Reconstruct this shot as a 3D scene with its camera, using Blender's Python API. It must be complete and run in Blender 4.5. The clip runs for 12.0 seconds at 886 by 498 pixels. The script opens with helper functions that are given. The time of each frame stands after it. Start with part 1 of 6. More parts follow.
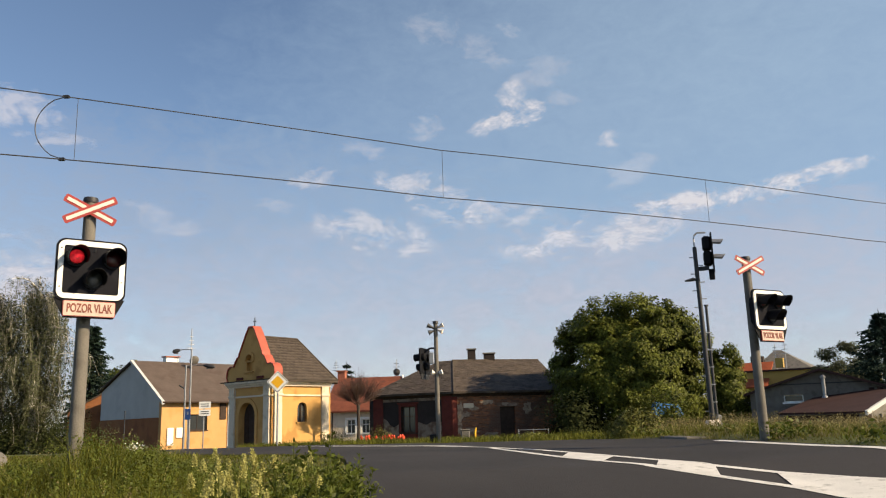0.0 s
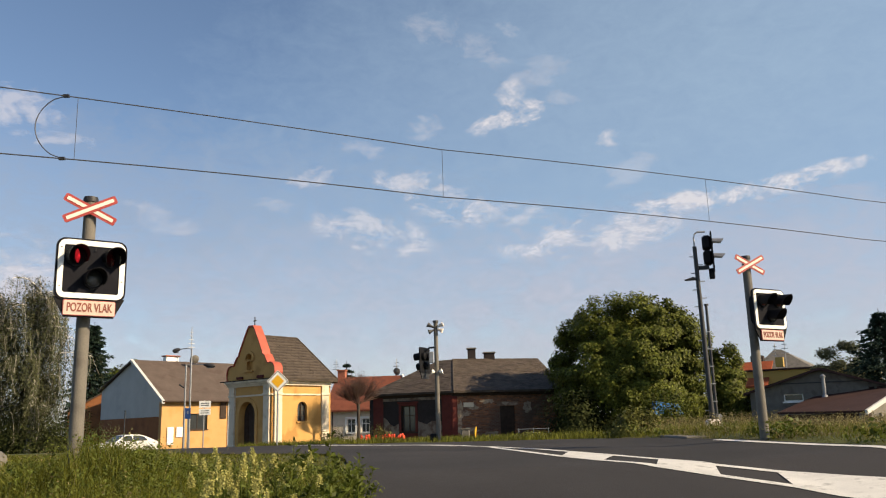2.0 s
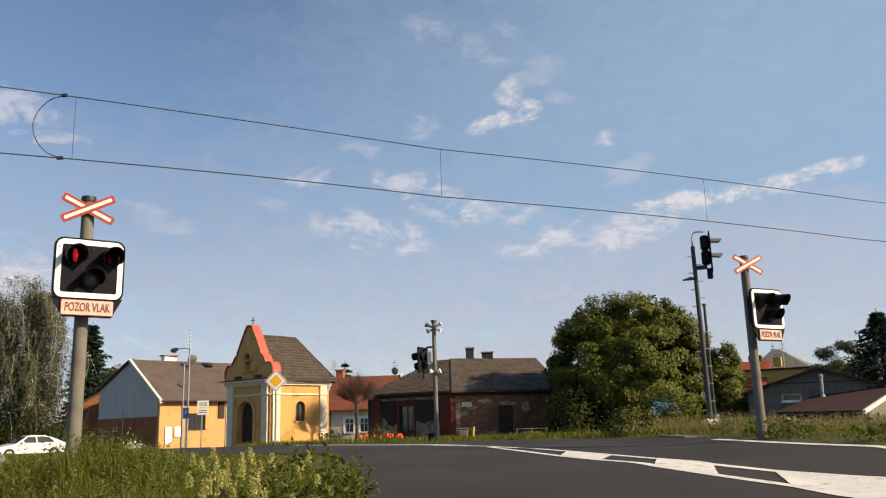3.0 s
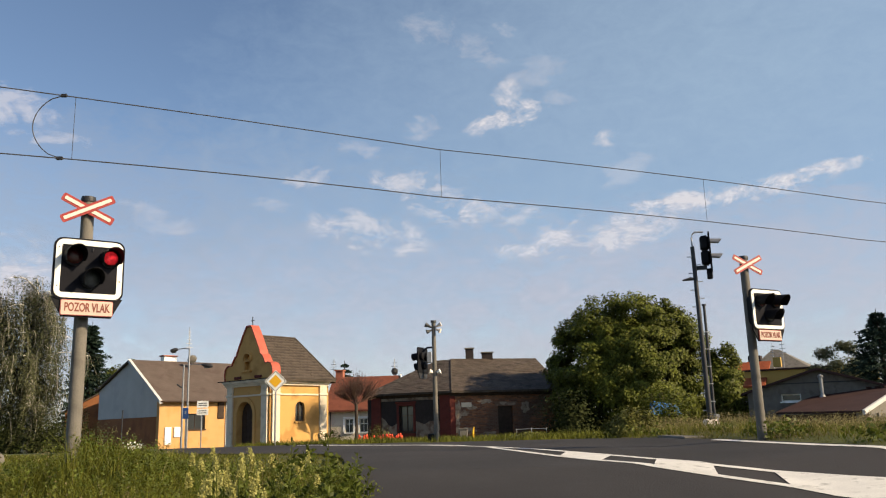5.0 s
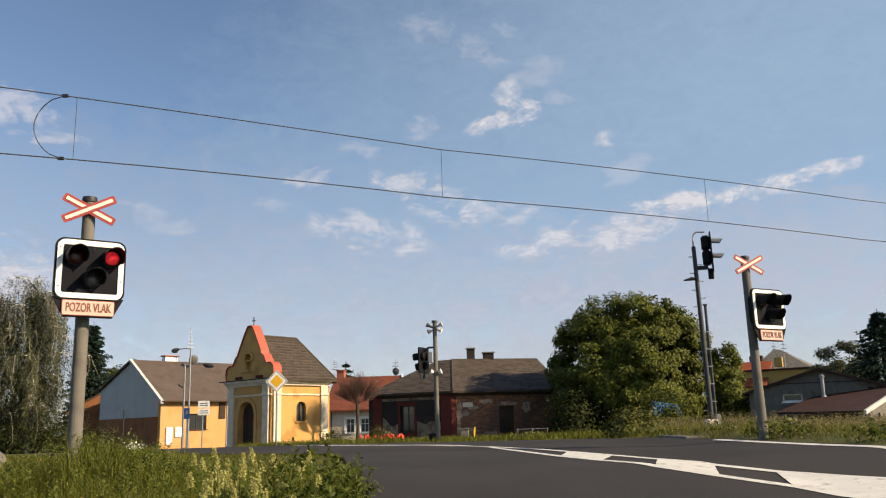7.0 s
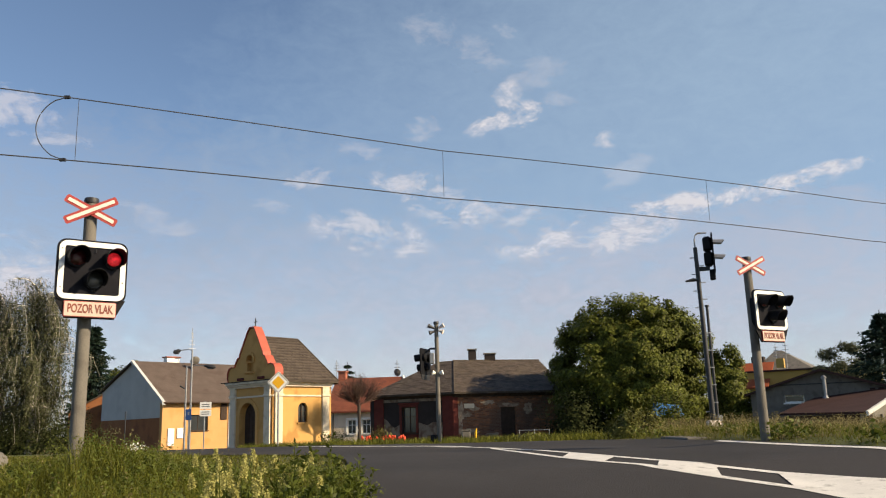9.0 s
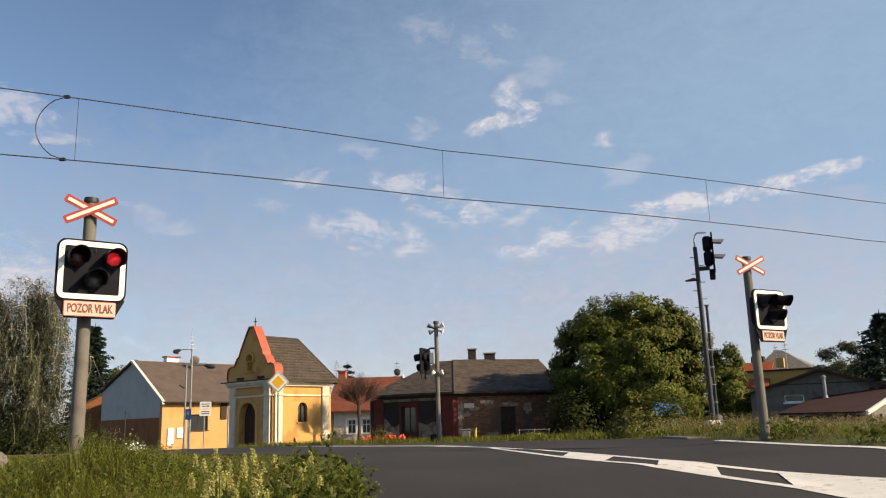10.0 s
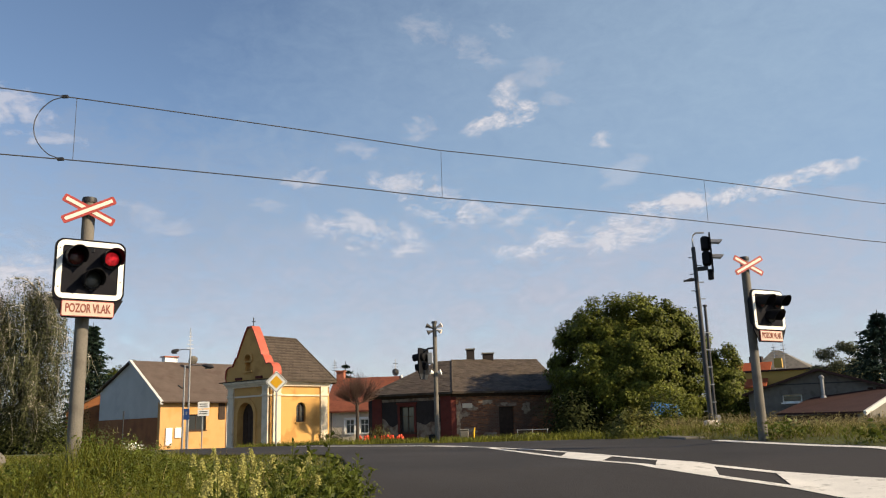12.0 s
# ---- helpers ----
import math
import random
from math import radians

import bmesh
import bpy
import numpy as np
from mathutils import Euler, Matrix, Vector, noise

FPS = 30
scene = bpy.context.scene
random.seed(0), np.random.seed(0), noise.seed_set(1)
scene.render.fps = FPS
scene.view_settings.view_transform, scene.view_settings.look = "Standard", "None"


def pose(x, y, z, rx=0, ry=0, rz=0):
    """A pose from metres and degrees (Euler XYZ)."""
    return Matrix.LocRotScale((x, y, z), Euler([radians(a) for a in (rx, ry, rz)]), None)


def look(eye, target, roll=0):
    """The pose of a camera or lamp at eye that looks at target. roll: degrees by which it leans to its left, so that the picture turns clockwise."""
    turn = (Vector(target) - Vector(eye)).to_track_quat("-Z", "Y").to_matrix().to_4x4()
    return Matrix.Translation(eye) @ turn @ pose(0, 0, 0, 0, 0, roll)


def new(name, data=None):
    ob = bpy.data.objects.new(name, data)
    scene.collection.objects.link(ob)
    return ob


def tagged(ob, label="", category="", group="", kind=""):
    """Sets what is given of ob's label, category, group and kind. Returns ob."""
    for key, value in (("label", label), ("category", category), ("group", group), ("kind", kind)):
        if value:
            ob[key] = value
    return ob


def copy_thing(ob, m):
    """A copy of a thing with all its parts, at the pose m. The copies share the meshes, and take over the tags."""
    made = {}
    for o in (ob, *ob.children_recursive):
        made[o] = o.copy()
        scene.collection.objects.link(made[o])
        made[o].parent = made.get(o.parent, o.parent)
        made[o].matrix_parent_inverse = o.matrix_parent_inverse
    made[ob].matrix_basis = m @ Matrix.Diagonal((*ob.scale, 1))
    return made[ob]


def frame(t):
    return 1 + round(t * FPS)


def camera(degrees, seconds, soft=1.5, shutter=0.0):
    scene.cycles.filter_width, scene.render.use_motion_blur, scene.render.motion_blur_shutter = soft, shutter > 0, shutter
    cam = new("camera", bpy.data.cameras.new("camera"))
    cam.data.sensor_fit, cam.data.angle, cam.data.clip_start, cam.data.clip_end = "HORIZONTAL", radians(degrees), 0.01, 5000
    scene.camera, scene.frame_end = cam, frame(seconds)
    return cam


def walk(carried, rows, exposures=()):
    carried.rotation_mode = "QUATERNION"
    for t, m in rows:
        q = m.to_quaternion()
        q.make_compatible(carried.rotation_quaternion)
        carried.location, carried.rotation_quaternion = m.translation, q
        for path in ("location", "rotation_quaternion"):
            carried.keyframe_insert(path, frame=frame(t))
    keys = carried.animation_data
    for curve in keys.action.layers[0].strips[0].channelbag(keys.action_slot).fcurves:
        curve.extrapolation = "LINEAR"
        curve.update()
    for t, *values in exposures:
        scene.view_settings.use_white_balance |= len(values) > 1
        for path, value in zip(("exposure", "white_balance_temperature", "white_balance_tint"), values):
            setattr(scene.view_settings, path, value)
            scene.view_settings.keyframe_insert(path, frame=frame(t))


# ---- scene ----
FOV = 57.10
TILT, ROLL, EYE = 12.18, -1.73, (0.0, 0.0, 1.6)
cam = camera(FOV, 12.0, soft=1.15)


def aim(right, down):
    """The camera's pose on its stand, turned by small angles in degrees."""
    return pose(*EYE, 90 + TILT + down, 0, right) @ pose(0, 0, 0, 0, 0, ROLL)


SWAY = [(0.0, 0.0, 0.0), (0.5, 0.9, 0.1), (1.0, 1.7, 0.7), (1.5, 0.9, -0.1), (2.0, 0.1, -1.3), (2.5, -2.2, -2.2),
        (3.0, -3.0, -1.9), (3.9, -3.6, -1.7), (5.0, -3.5, -1.4), (5.5, -3.0, -1.5), (6.0, -2.1, -1.3), (6.5, -1.0, -1.1),
        (7.0, -1.5, -1.3), (8.0, 0.4, -0.4), (9.0, 1.2, 0.7), (9.5, 1.8, 1.3), (10.0, 0.9, 0.1), (10.5, 0.0, 0.2),
        (11.0, -0.2, 1.3), (11.5, -0.6, 0.3), (12.0, -2.0, 0.0)]
walk(cam, [(t, aim(a * 0.0398, b * 0.0398)) for t, a, b in SWAY], exposures=[(0.0, 0.64, 6780, 9), (12.0, 0.64, 6780, 9)])

# ---- light ----
SUN_DIR = Vector((0.85, -0.32, 0.51)).normalized()
world = bpy.data.worlds.new("sky")
scene.world = world
world.use_nodes = True
wn = world.node_tree.nodes
sky = wn.new("ShaderNodeTexSky")
sky.sky_type = "NISHITA"
sky.sun_disc = False
sky.sun_elevation = math.asin(SUN_DIR.z)
sky.sun_rotation = math.atan2(SUN_DIR.x, SUN_DIR.y)
sky.air_density, sky.dust_density, sky.ozone_density, sky.altitude = 0.85, 0.8, 1.6, 200
wn["Background"].inputs["Strength"].default_value = 0.098
world.node_tree.links.new(sky.outputs["Color"], wn["Background"].inputs["Color"])
sun = new("sun", bpy.data.lights.new("sun", "SUN"))
sun.data.energy, sun.data.angle, sun.data.color = 5.0, radians(0.6), (1.0, 0.82, 0.56)
sun.matrix_basis = look(SUN_DIR * 100, (0, 0, 0))


# ---- materials ----
def material(name, color, rough=0.8, metal=0.0, spread=0.12, scale=8.0, fine=60.0, bump=0.15, stain=None, stain_scale=1.2,
             stain_cover=0.5, emission=None, strength=0.0, island=0.0, spec=0.4, obj_random=0.0, translucent=0.0):
    """A surface with two scales of variation: broad tone and fine grain, stains of a second colour, relief."""
    m = bpy.data.materials.new(name)
    m.use_nodes = True
    n, l = m.node_tree.nodes, m.node_tree.links
    b = n["Principled BSDF"]
    b.inputs["Roughness"].default_value, b.inputs["Metallic"].default_value = rough, metal
    b.inputs["Specular IOR Level"].default_value = spec
    co = n.new("ShaderNodeTexCoord")

    def tex(s, detail=4.0):
        t = n.new("ShaderNodeTexNoise")
        t.inputs["Scale"].default_value, t.inputs["Detail"].default_value = s, detail
        l.new(co.outputs["Object"], t.inputs["Vector"])
        return t.outputs["Fac"]

    def ranged(v, lo, hi, a=0.3, c=0.7):
        r = n.new("ShaderNodeMapRange")
        r.inputs[1].default_value, r.inputs[2].default_value, r.inputs[3].default_value, r.inputs[4].default_value = a, c, lo, hi
        l.new(v, r.inputs[0])
        return r.outputs[0]

    def times(v, w):
        x = n.new("ShaderNodeMath")
        x.operation = "MULTIPLY"
        l.new(v, x.inputs[0]), l.new(w, x.inputs[1])
        return x.outputs[0]

    val = times(ranged(tex(scale), 1 - spread, 1 + spread), ranged(tex(fine, 2.0), 1 - spread * 0.6, 1 + spread * 0.6))
    if island:
        g = n.new("ShaderNodeNewGeometry")
        val = times(val, ranged(g.outputs["Random Per Island"], 1 - island, 1 + island, 0.0, 1.0))
    if obj_random:
        g = n.new("ShaderNodeObjectInfo")
        val = times(val, ranged(g.outputs["Random"], 1 - obj_random, 1 + obj_random, 0.0, 1.0))
    hsv = n.new("ShaderNodeHueSaturation")
    hsv.inputs["Color"].default_value = (*color, 1)
    l.new(val, hsv.inputs["Value"])
    out = hsv.outputs["Color"]
    if stain:
        mix = n.new("ShaderNodeMix")
        mix.data_type = "RGBA"
        l.new(ranged(tex(stain_scale, 6.0), 0.0, 1.0, 1 - stain_cover - 0.06, 1 - stain_cover + 0.06), mix.inputs["Factor"])
        l.new(out, mix.inputs["A"])
        mix.inputs["B"].default_value = (*stain, 1)
        out = mix.outputs["Result"]
    l.new(out, b.inputs["Base Color"])
    if bump:
        bp = n.new("ShaderNodeBump")
        bp.inputs["Strength"].default_value, bp.inputs["Distance"].default_value = bump, 0.02
        l.new(tex(fine, 3.0), bp.inputs["Height"])
        l.new(bp.outputs["Normal"], b.inputs["Normal"])
    if emission:
        b.inputs["Emission Color"].default_value, b.inputs["Emission Strength"].default_value = (*emission, 1), strength
        mp, gr = n.new("ShaderNodeMapping"), n.new("ShaderNodeTexGradient")
        gr.gradient_type = "SPHERICAL"
        mp.inputs["Scale"].default_value = (10.5, 10.5, 10.5)
        l.new(co.outputs["Object"], mp.inputs[0]), l.new(mp.outputs[0], gr.inputs[0])
        l.new(times(ranged(tex(30.0), 0.3 * strength, 1.7 * strength), ranged(gr.outputs["Fac"], 0.12, 1.9, 0.05, 0.9)), b.inputs["Emission Strength"])
    if translucent:
        tr, mx = n.new("ShaderNodeBsdfTranslucent"), n.new("ShaderNodeMixShader")
        l.new(out, tr.inputs["Color"])
        mx.inputs[0].default_value = translucent
        l.new(b.outputs[0], mx.inputs[1]), l.new(tr.outputs[0], mx.inputs[2])
        l.new(mx.outputs[0], n["Material Output"].inputs["Surface"])
    return m


def banded(m, axis, period, depth, dark=0.8):
    """Adds courses along one axis of the object (tile rows, boards) as relief and tone."""
    n, l = m.node_tree.nodes, m.node_tree.links
    co, sep = n.new("ShaderNodeTexCoord"), n.new("ShaderNodeSeparateXYZ")
    l.new(co.outputs["Object"], sep.inputs[0])
    mul, fr = n.new("ShaderNodeMath"), n.new("ShaderNodeMath")
    mul.operation, fr.operation = "MULTIPLY", "FRACT"
    mul.inputs[1].default_value = 1 / period
    l.new(sep.outputs[axis], mul.inputs[0]), l.new(mul.outputs[0], fr.inputs[0])
    bp = n.new("ShaderNodeBump")
    bp.inputs["Strength"].default_value, bp.inputs["Distance"].default_value = 0.8, depth
    l.new(fr.outputs[0], bp.inputs["Height"])
    l.new(bp.outputs["Normal"], n["Principled BSDF"].inputs["Normal"])
    return m


def coursed(m, mortar, width=0.27, height=0.085):
    """Bricks in courses with pale joints, worn unevenly, on an upright wall."""
    n, l = m.node_tree.nodes, m.node_tree.links
    b = n["Principled BSDF"]
    co, sep, com = n.new("ShaderNodeTexCoord"), n.new("ShaderNodeSeparateXYZ"), n.new("ShaderNodeCombineXYZ")
    l.new(co.outputs["Object"], sep.inputs[0]), l.new(sep.outputs[0], com.inputs[0]), l.new(sep.outputs[2], com.inputs[1])
    br = n.new("ShaderNodeTexBrick")
    br.inputs["Scale"].default_value, br.inputs["Mortar Size"].default_value = 1.0, 0.010
    br.inputs["Brick Width"].default_value, br.inputs["Row Height"].default_value, br.inputs["Bias"].default_value = width, height, -0.2
    br.inputs["Color2"].default_value, br.inputs["Mortar"].default_value = (0.10, 0.045, 0.03, 1), (*mortar, 1)
    src = b.inputs["Base Color"].links[0].from_socket
    l.new(com.outputs[0], br.inputs["Vector"]), l.new(src, br.inputs["Color1"]), l.new(br.outputs["Color"], b.inputs["Base Color"])
    return m


ASPHALT = material("asphalt", (0.039, 0.037, 0.038), 0.85, spread=0.14, scale=0.5, fine=45, bump=0.35, stain=(0.046, 0.043, 0.044), stain_scale=0.35, stain_cover=0.42, spec=0.10)
PAINT_ROAD = material("road_paint", (0.62, 0.60, 0.57), 0.7, spread=0.1, scale=3, fine=60, bump=0.2, stain=(0.36, 0.35, 0.33), stain_scale=7, stain_cover=0.36)
SOIL = material("soil_grass", (0.055, 0.062, 0.02), 0.95, spread=0.35, scale=0.8, fine=12, bump=0.6, stain=(0.085, 0.068, 0.035), stain_scale=0.7, stain_cover=0.42, spec=0.18)
CONCRETE = material("concrete", (0.135, 0.122, 0.106), 0.85, spread=0.15, scale=3, fine=60, bump=0.25, stain=(0.092, 0.083, 0.072), stain_scale=2.5, stain_cover=0.4)
BLACK = material("black_paint", (0.011, 0.011, 0.013), 0.55, spread=0.2, scale=5, fine=80, bump=0.05, spec=0.07)
WHITE = material("white_enamel", (0.82, 0.80, 0.76), 0.4, spread=0.05, scale=6, fine=50, bump=0.03, stain=(0.66, 0.63, 0.58), stain_scale=4, stain_cover=0.36)
RED = material("red_enamel", (0.33, 0.05, 0.042), 0.4, spread=0.1, scale=6, fine=50, bump=0.03)
SIGN_PINK = material("faded_sign", (0.52, 0.39, 0.33), 0.5, spread=0.08, scale=8, fine=60, bump=0.03)
SIGN_LETTER = material("letter_red", (0.19, 0.045, 0.03), 0.5, spread=0.1, scale=8, fine=60, bump=0.0)
LENS_OFF = material("lens_unlit", (0.05, 0.007, 0.009), 0.15, spread=0.15, scale=40, fine=120, bump=0.2, spec=0.5)
LENS_ON = material("lens_lit", (0.5, 0.01, 0.015), 0.25, spread=0.2, scale=40, fine=90, bump=0.2, emission=(1.0, 0.030, 0.045), strength=0.27)
LENS_GLASS = material("lens_white_unlit", (0.06, 0.065, 0.075), 0.12, spread=0.1, scale=30, fine=90, bump=0.2, spec=0.5)
STEEL_DARK = material("dark_steel", (0.04, 0.04, 0.044), 0.55, 0.4, spread=0.2, scale=4, fine=70, bump=0.1)
GALV = material("galvanised_steel", (0.30, 0.30, 0.31), 0.45, 0.7, spread=0.12, scale=5, fine=60, bump=0.08)
WIRE = material("copper_wire_dark", (0.05, 0.05, 0.055), 0.6, 0.3, spread=0.1, scale=5, fine=50, bump=0.0)
YELLOW_PL = material("yellow_plaster", (0.51, 0.285, 0.092), 0.9, spread=0.07, scale=1.2, fine=25, bump=0.2, stain=(0.38, 0.2, 0.06), stain_scale=1.1, stain_cover=0.42)
CREAM_PL = material("cream_plaster", (0.63, 0.54, 0.42), 0.9, spread=0.06, scale=1.5, fine=25, bump=0.15, stain=(0.48, 0.4, 0.3), stain_scale=2.0, stain_cover=0.4)
ORANGE_PL = material("orange_plaster", (0.52, 0.285, 0.115), 0.9, spread=0.06, scale=1.0, fine=20, bump=0.15, stain=(0.46, 0.25, 0.085), stain_scale=0.8, stain_cover=0.4)
BROWN_PL = material("brown_plaster", (0.27, 0.105, 0.042), 0.9, spread=0.12, scale=1.0, fine=20, bump=0.15, stain=(0.21, 0.078, 0.034), stain_scale=0.8, stain_cover=0.4)
GREY_PL = material("grey_plaster", (0.48, 0.48, 0.48), 0.9, spread=0.06, scale=0.9, fine=20, bump=0.15, stain=(0.43, 0.43, 0.44), stain_scale=0.6, stain_cover=0.4)
RED_TRIM = material("red_roof_cover", (0.36, 0.07, 0.04), 0.6, spread=0.12, scale=3, fine=40, bump=0.1)
SLATE = banded(material("slate_roof", (0.06, 0.047, 0.038), 0.8, spread=0.25, scale=1.8, fine=14, bump=0.4, stain=(0.085, 0.068, 0.054), stain_scale=2.2, stain_cover=0.42, spec=0.18), 2, 0.16, 0.02)
BROWN_ROOF = banded(material("brown_roof", (0.092, 0.07, 0.06), 0.8, spread=0.12, scale=1.2, fine=14, bump=0.4, stain=(0.078, 0.056, 0.048), stain_scale=1.0, stain_cover=0.42, spec=0.18), 2, 0.18, 0.02)
RED_ROOF = banded(material("red_tile_roof", (0.175, 0.058, 0.036), 0.8, spread=0.18, scale=1.5, fine=12, bump=0.4, stain=(0.125, 0.046, 0.032), stain_scale=1.2, stain_cover=0.4, spec=0.18), 2, 0.2, 0.03)
SHEET_ROOF = banded(material("brown_sheet_roof", (0.046, 0.024, 0.022), 0.85, spread=0.14, scale=1.2, fine=14, bump=0.3, spec=0.18), 1, 0.35, 0.03)
BRICK_WALL = coursed(material("bare_brick", (0.28, 0.115, 0.055), 0.9, spread=0.3, scale=1.5, fine=9, bump=0.6, stain=(0.12, 0.066, 0.045), stain_scale=0.7, stain_cover=0.48, spec=0.18), (0.15, 0.11, 0.085))
# one near-black plaster for the left wall, the chimneys and the far walls
OLD_PL = material("old_near_black_plaster", (0.034, 0.027, 0.026), 0.9, spread=0.2, scale=1.2, fine=15, bump=0.3, stain=(0.05, 0.04, 0.037), stain_scale=1.0, stain_cover=0.4, spec=0.18)
PALE_PL = material("worn_pale_plaster", (0.2, 0.155, 0.12), 0.9, spread=0.2, scale=2.0, fine=15, bump=0.4, stain=(0.11, 0.07, 0.05), stain_scale=2.6, stain_cover=0.5)
OX_RED = material("oxide_red_plaster", (0.115, 0.028, 0.022), 0.85, spread=0.18, scale=2, fine=20, bump=0.2, stain=(0.08, 0.026, 0.022), stain_scale=2, stain_cover=0.4, spec=0.18)
DARK_WOOD = material("dark_wood", (0.045, 0.028, 0.020), 0.7, spread=0.25, scale=6, fine=60, bump=0.2, spec=0.18)
PANE = material("window_pane", (0.03, 0.035, 0.04), 0.08, spread=0.1, scale=2, fine=10, bump=0.0, spec=0.6)
BARK = material("bark", (0.045, 0.035, 0.028), 0.95, spread=0.3, scale=5, fine=25, bump=0.6)
BIRCH_BARK = material("birch_bark", (0.50, 0.47, 0.42), 0.9, spread=0.25, scale=4, fine=20, bump=0.4, stain=(0.08, 0.07, 0.06), stain_scale=5, stain_cover=0.4)
STRIPE = material("faded_white", (0.72, 0.62, 0.55), 0.5, spread=0.06, scale=8, fine=50, bump=0.02)
TWIG = material("twig", (0.085, 0.048, 0.038), 0.9, spread=0.2, scale=5, fine=25, bump=0.2)
LEAF_WALNUT = material("walnut_leaf", (0.088, 0.099, 0.016), 0.55, spread=0.2, scale=0.6, fine=6, bump=0.0, island=0.5, translucent=0.16, spec=0.12)
LEAF_BIRCH = material("birch_leaf", (0.076, 0.08, 0.04), 0.6, spread=0.2, scale=0.6, fine=6, bump=0.0, island=0.4, translucent=0.3, spec=0.12)
LEAF_BUSH = material("bush_leaf", (0.15, 0.15, 0.042), 0.6, spread=0.2, scale=0.6, fine=6, bump=0.0, island=0.4, translucent=0.3, spec=0.12)
NEEDLE = material("spruce_needle", (0.022, 0.038, 0.026), 0.7, spread=0.2, scale=0.8, fine=8, bump=0.0, island=0.35, spec=0.12)
GRASS = material("grass_blade", (0.108, 0.112, 0.017), 0.6, spread=0.25, scale=0.7, fine=6, bump=0.0, island=0.4, translucent=0.35, spec=0.12)
DRY_GRASS = material("dry_grass", (0.2, 0.165, 0.075), 0.7, spread=0.2, scale=0.7, fine=6, bump=0.0, island=0.35, translucent=0.3, spec=0.12)
WEED = material("weed_leaf", (0.078, 0.096, 0.016), 0.5, spread=0.2, scale=1.5, fine=8, bump=0.0, island=0.4, translucent=0.3, spec=0.12)
PETAL_Y = material("yellow_petal", (0.4, 0.375, 0.12), 0.6, spread=0.1, scale=8, fine=40, bump=0.0, island=0.2, translucent=0.3)
PETAL_W = material("white_petal", (0.75, 0.74, 0.66), 0.6, spread=0.1, scale=8, fine=40, bump=0.0, island=0.15)
PETAL_R = material("tulip_red", (0.75, 0.085, 0.035), 0.5, spread=0.1, scale=8, fine=40, bump=0.0, island=0.25, translucent=0.2)
SIGN_YELLOW = material("sign_yellow", (0.80, 0.42, 0.02), 0.4, spread=0.05, scale=6, fine=40, bump=0.0)
SIGN_BLUE = material("sign_blue", (0.02, 0.06, 0.20), 0.4, spread=0.08, scale=6, fine=40, bump=0.0)
CAR_WHITE = material("car_white", (0.62, 0.62, 0.62), 0.25, spread=0.03, scale=2, fine=20, bump=0.0, spec=0.5)
RUBBER = material("rubber", (0.025, 0.025, 0.026), 0.85, spread=0.15, scale=8, fine=40, bump=0.1)
ALLOY = material("alloy_rim", (0.55, 0.55, 0.56), 0.35, 0.8, spread=0.08, scale=8, fine=40, bump=0.0)
TARP = material("blue_tarpaulin", (0.03, 0.20, 0.55), 0.5, spread=0.15, scale=2, fine=20, bump=0.2)
YEL_FAR = material("ochre_facade", (0.42, 0.27, 0.075), 0.9, spread=0.06, scale=0.6, fine=10, bump=0.1)
BRICK_CH = material("chimney_brick", (0.30, 0.10, 0.06), 0.9, spread=0.2, scale=4, fine=14, bump=0.3)
SLATE_PIECE = material("slate_piece", (0.062, 0.048, 0.039), 0.75, spread=0.25, scale=2.0, fine=14, bump=0.3, stain=(0.092, 0.074, 0.057), stain_scale=1.4, stain_cover=0.40, spec=0.2, island=0.22, obj_random=0.22)
BOARD = material("board_enamel", (0.012, 0.012, 0.016), 0.55, spread=0.15, scale=5, fine=80, bump=0.04, spec=0.04, stain=(0.016, 0.016, 0.02), stain_scale=5, stain_cover=0.4)
# brighter copy of the pale plaster: sun on the right wall put into colour
SUN_PLASTER = material("sun_brightened_plaster", (0.31, 0.235, 0.17), 0.9, spread=0.25, scale=2.0, fine=15, bump=0.4, stain=(0.17, 0.10, 0.065), stain_scale=3.0, stain_cover=0.45)
# leaf colour kept very dark to stand for the shade under the walnut
SHADE_LEAF = material("shade_dark_leaf", (0.03, 0.036, 0.011), 0.65, spread=0.2, scale=0.6, fine=6, bump=0.0, island=0.4, spec=0.08)
BIRCH_TWIG = material("birch_twig", (0.30, 0.27, 0.22), 0.9, spread=0.25, scale=3, fine=20, bump=0.1, island=0.4)
ROOF_ORANGE = material("orange_tile", (0.30, 0.075, 0.032), 0.8, spread=0.15, scale=1.5, fine=10, bump=0.2, spec=0.18)


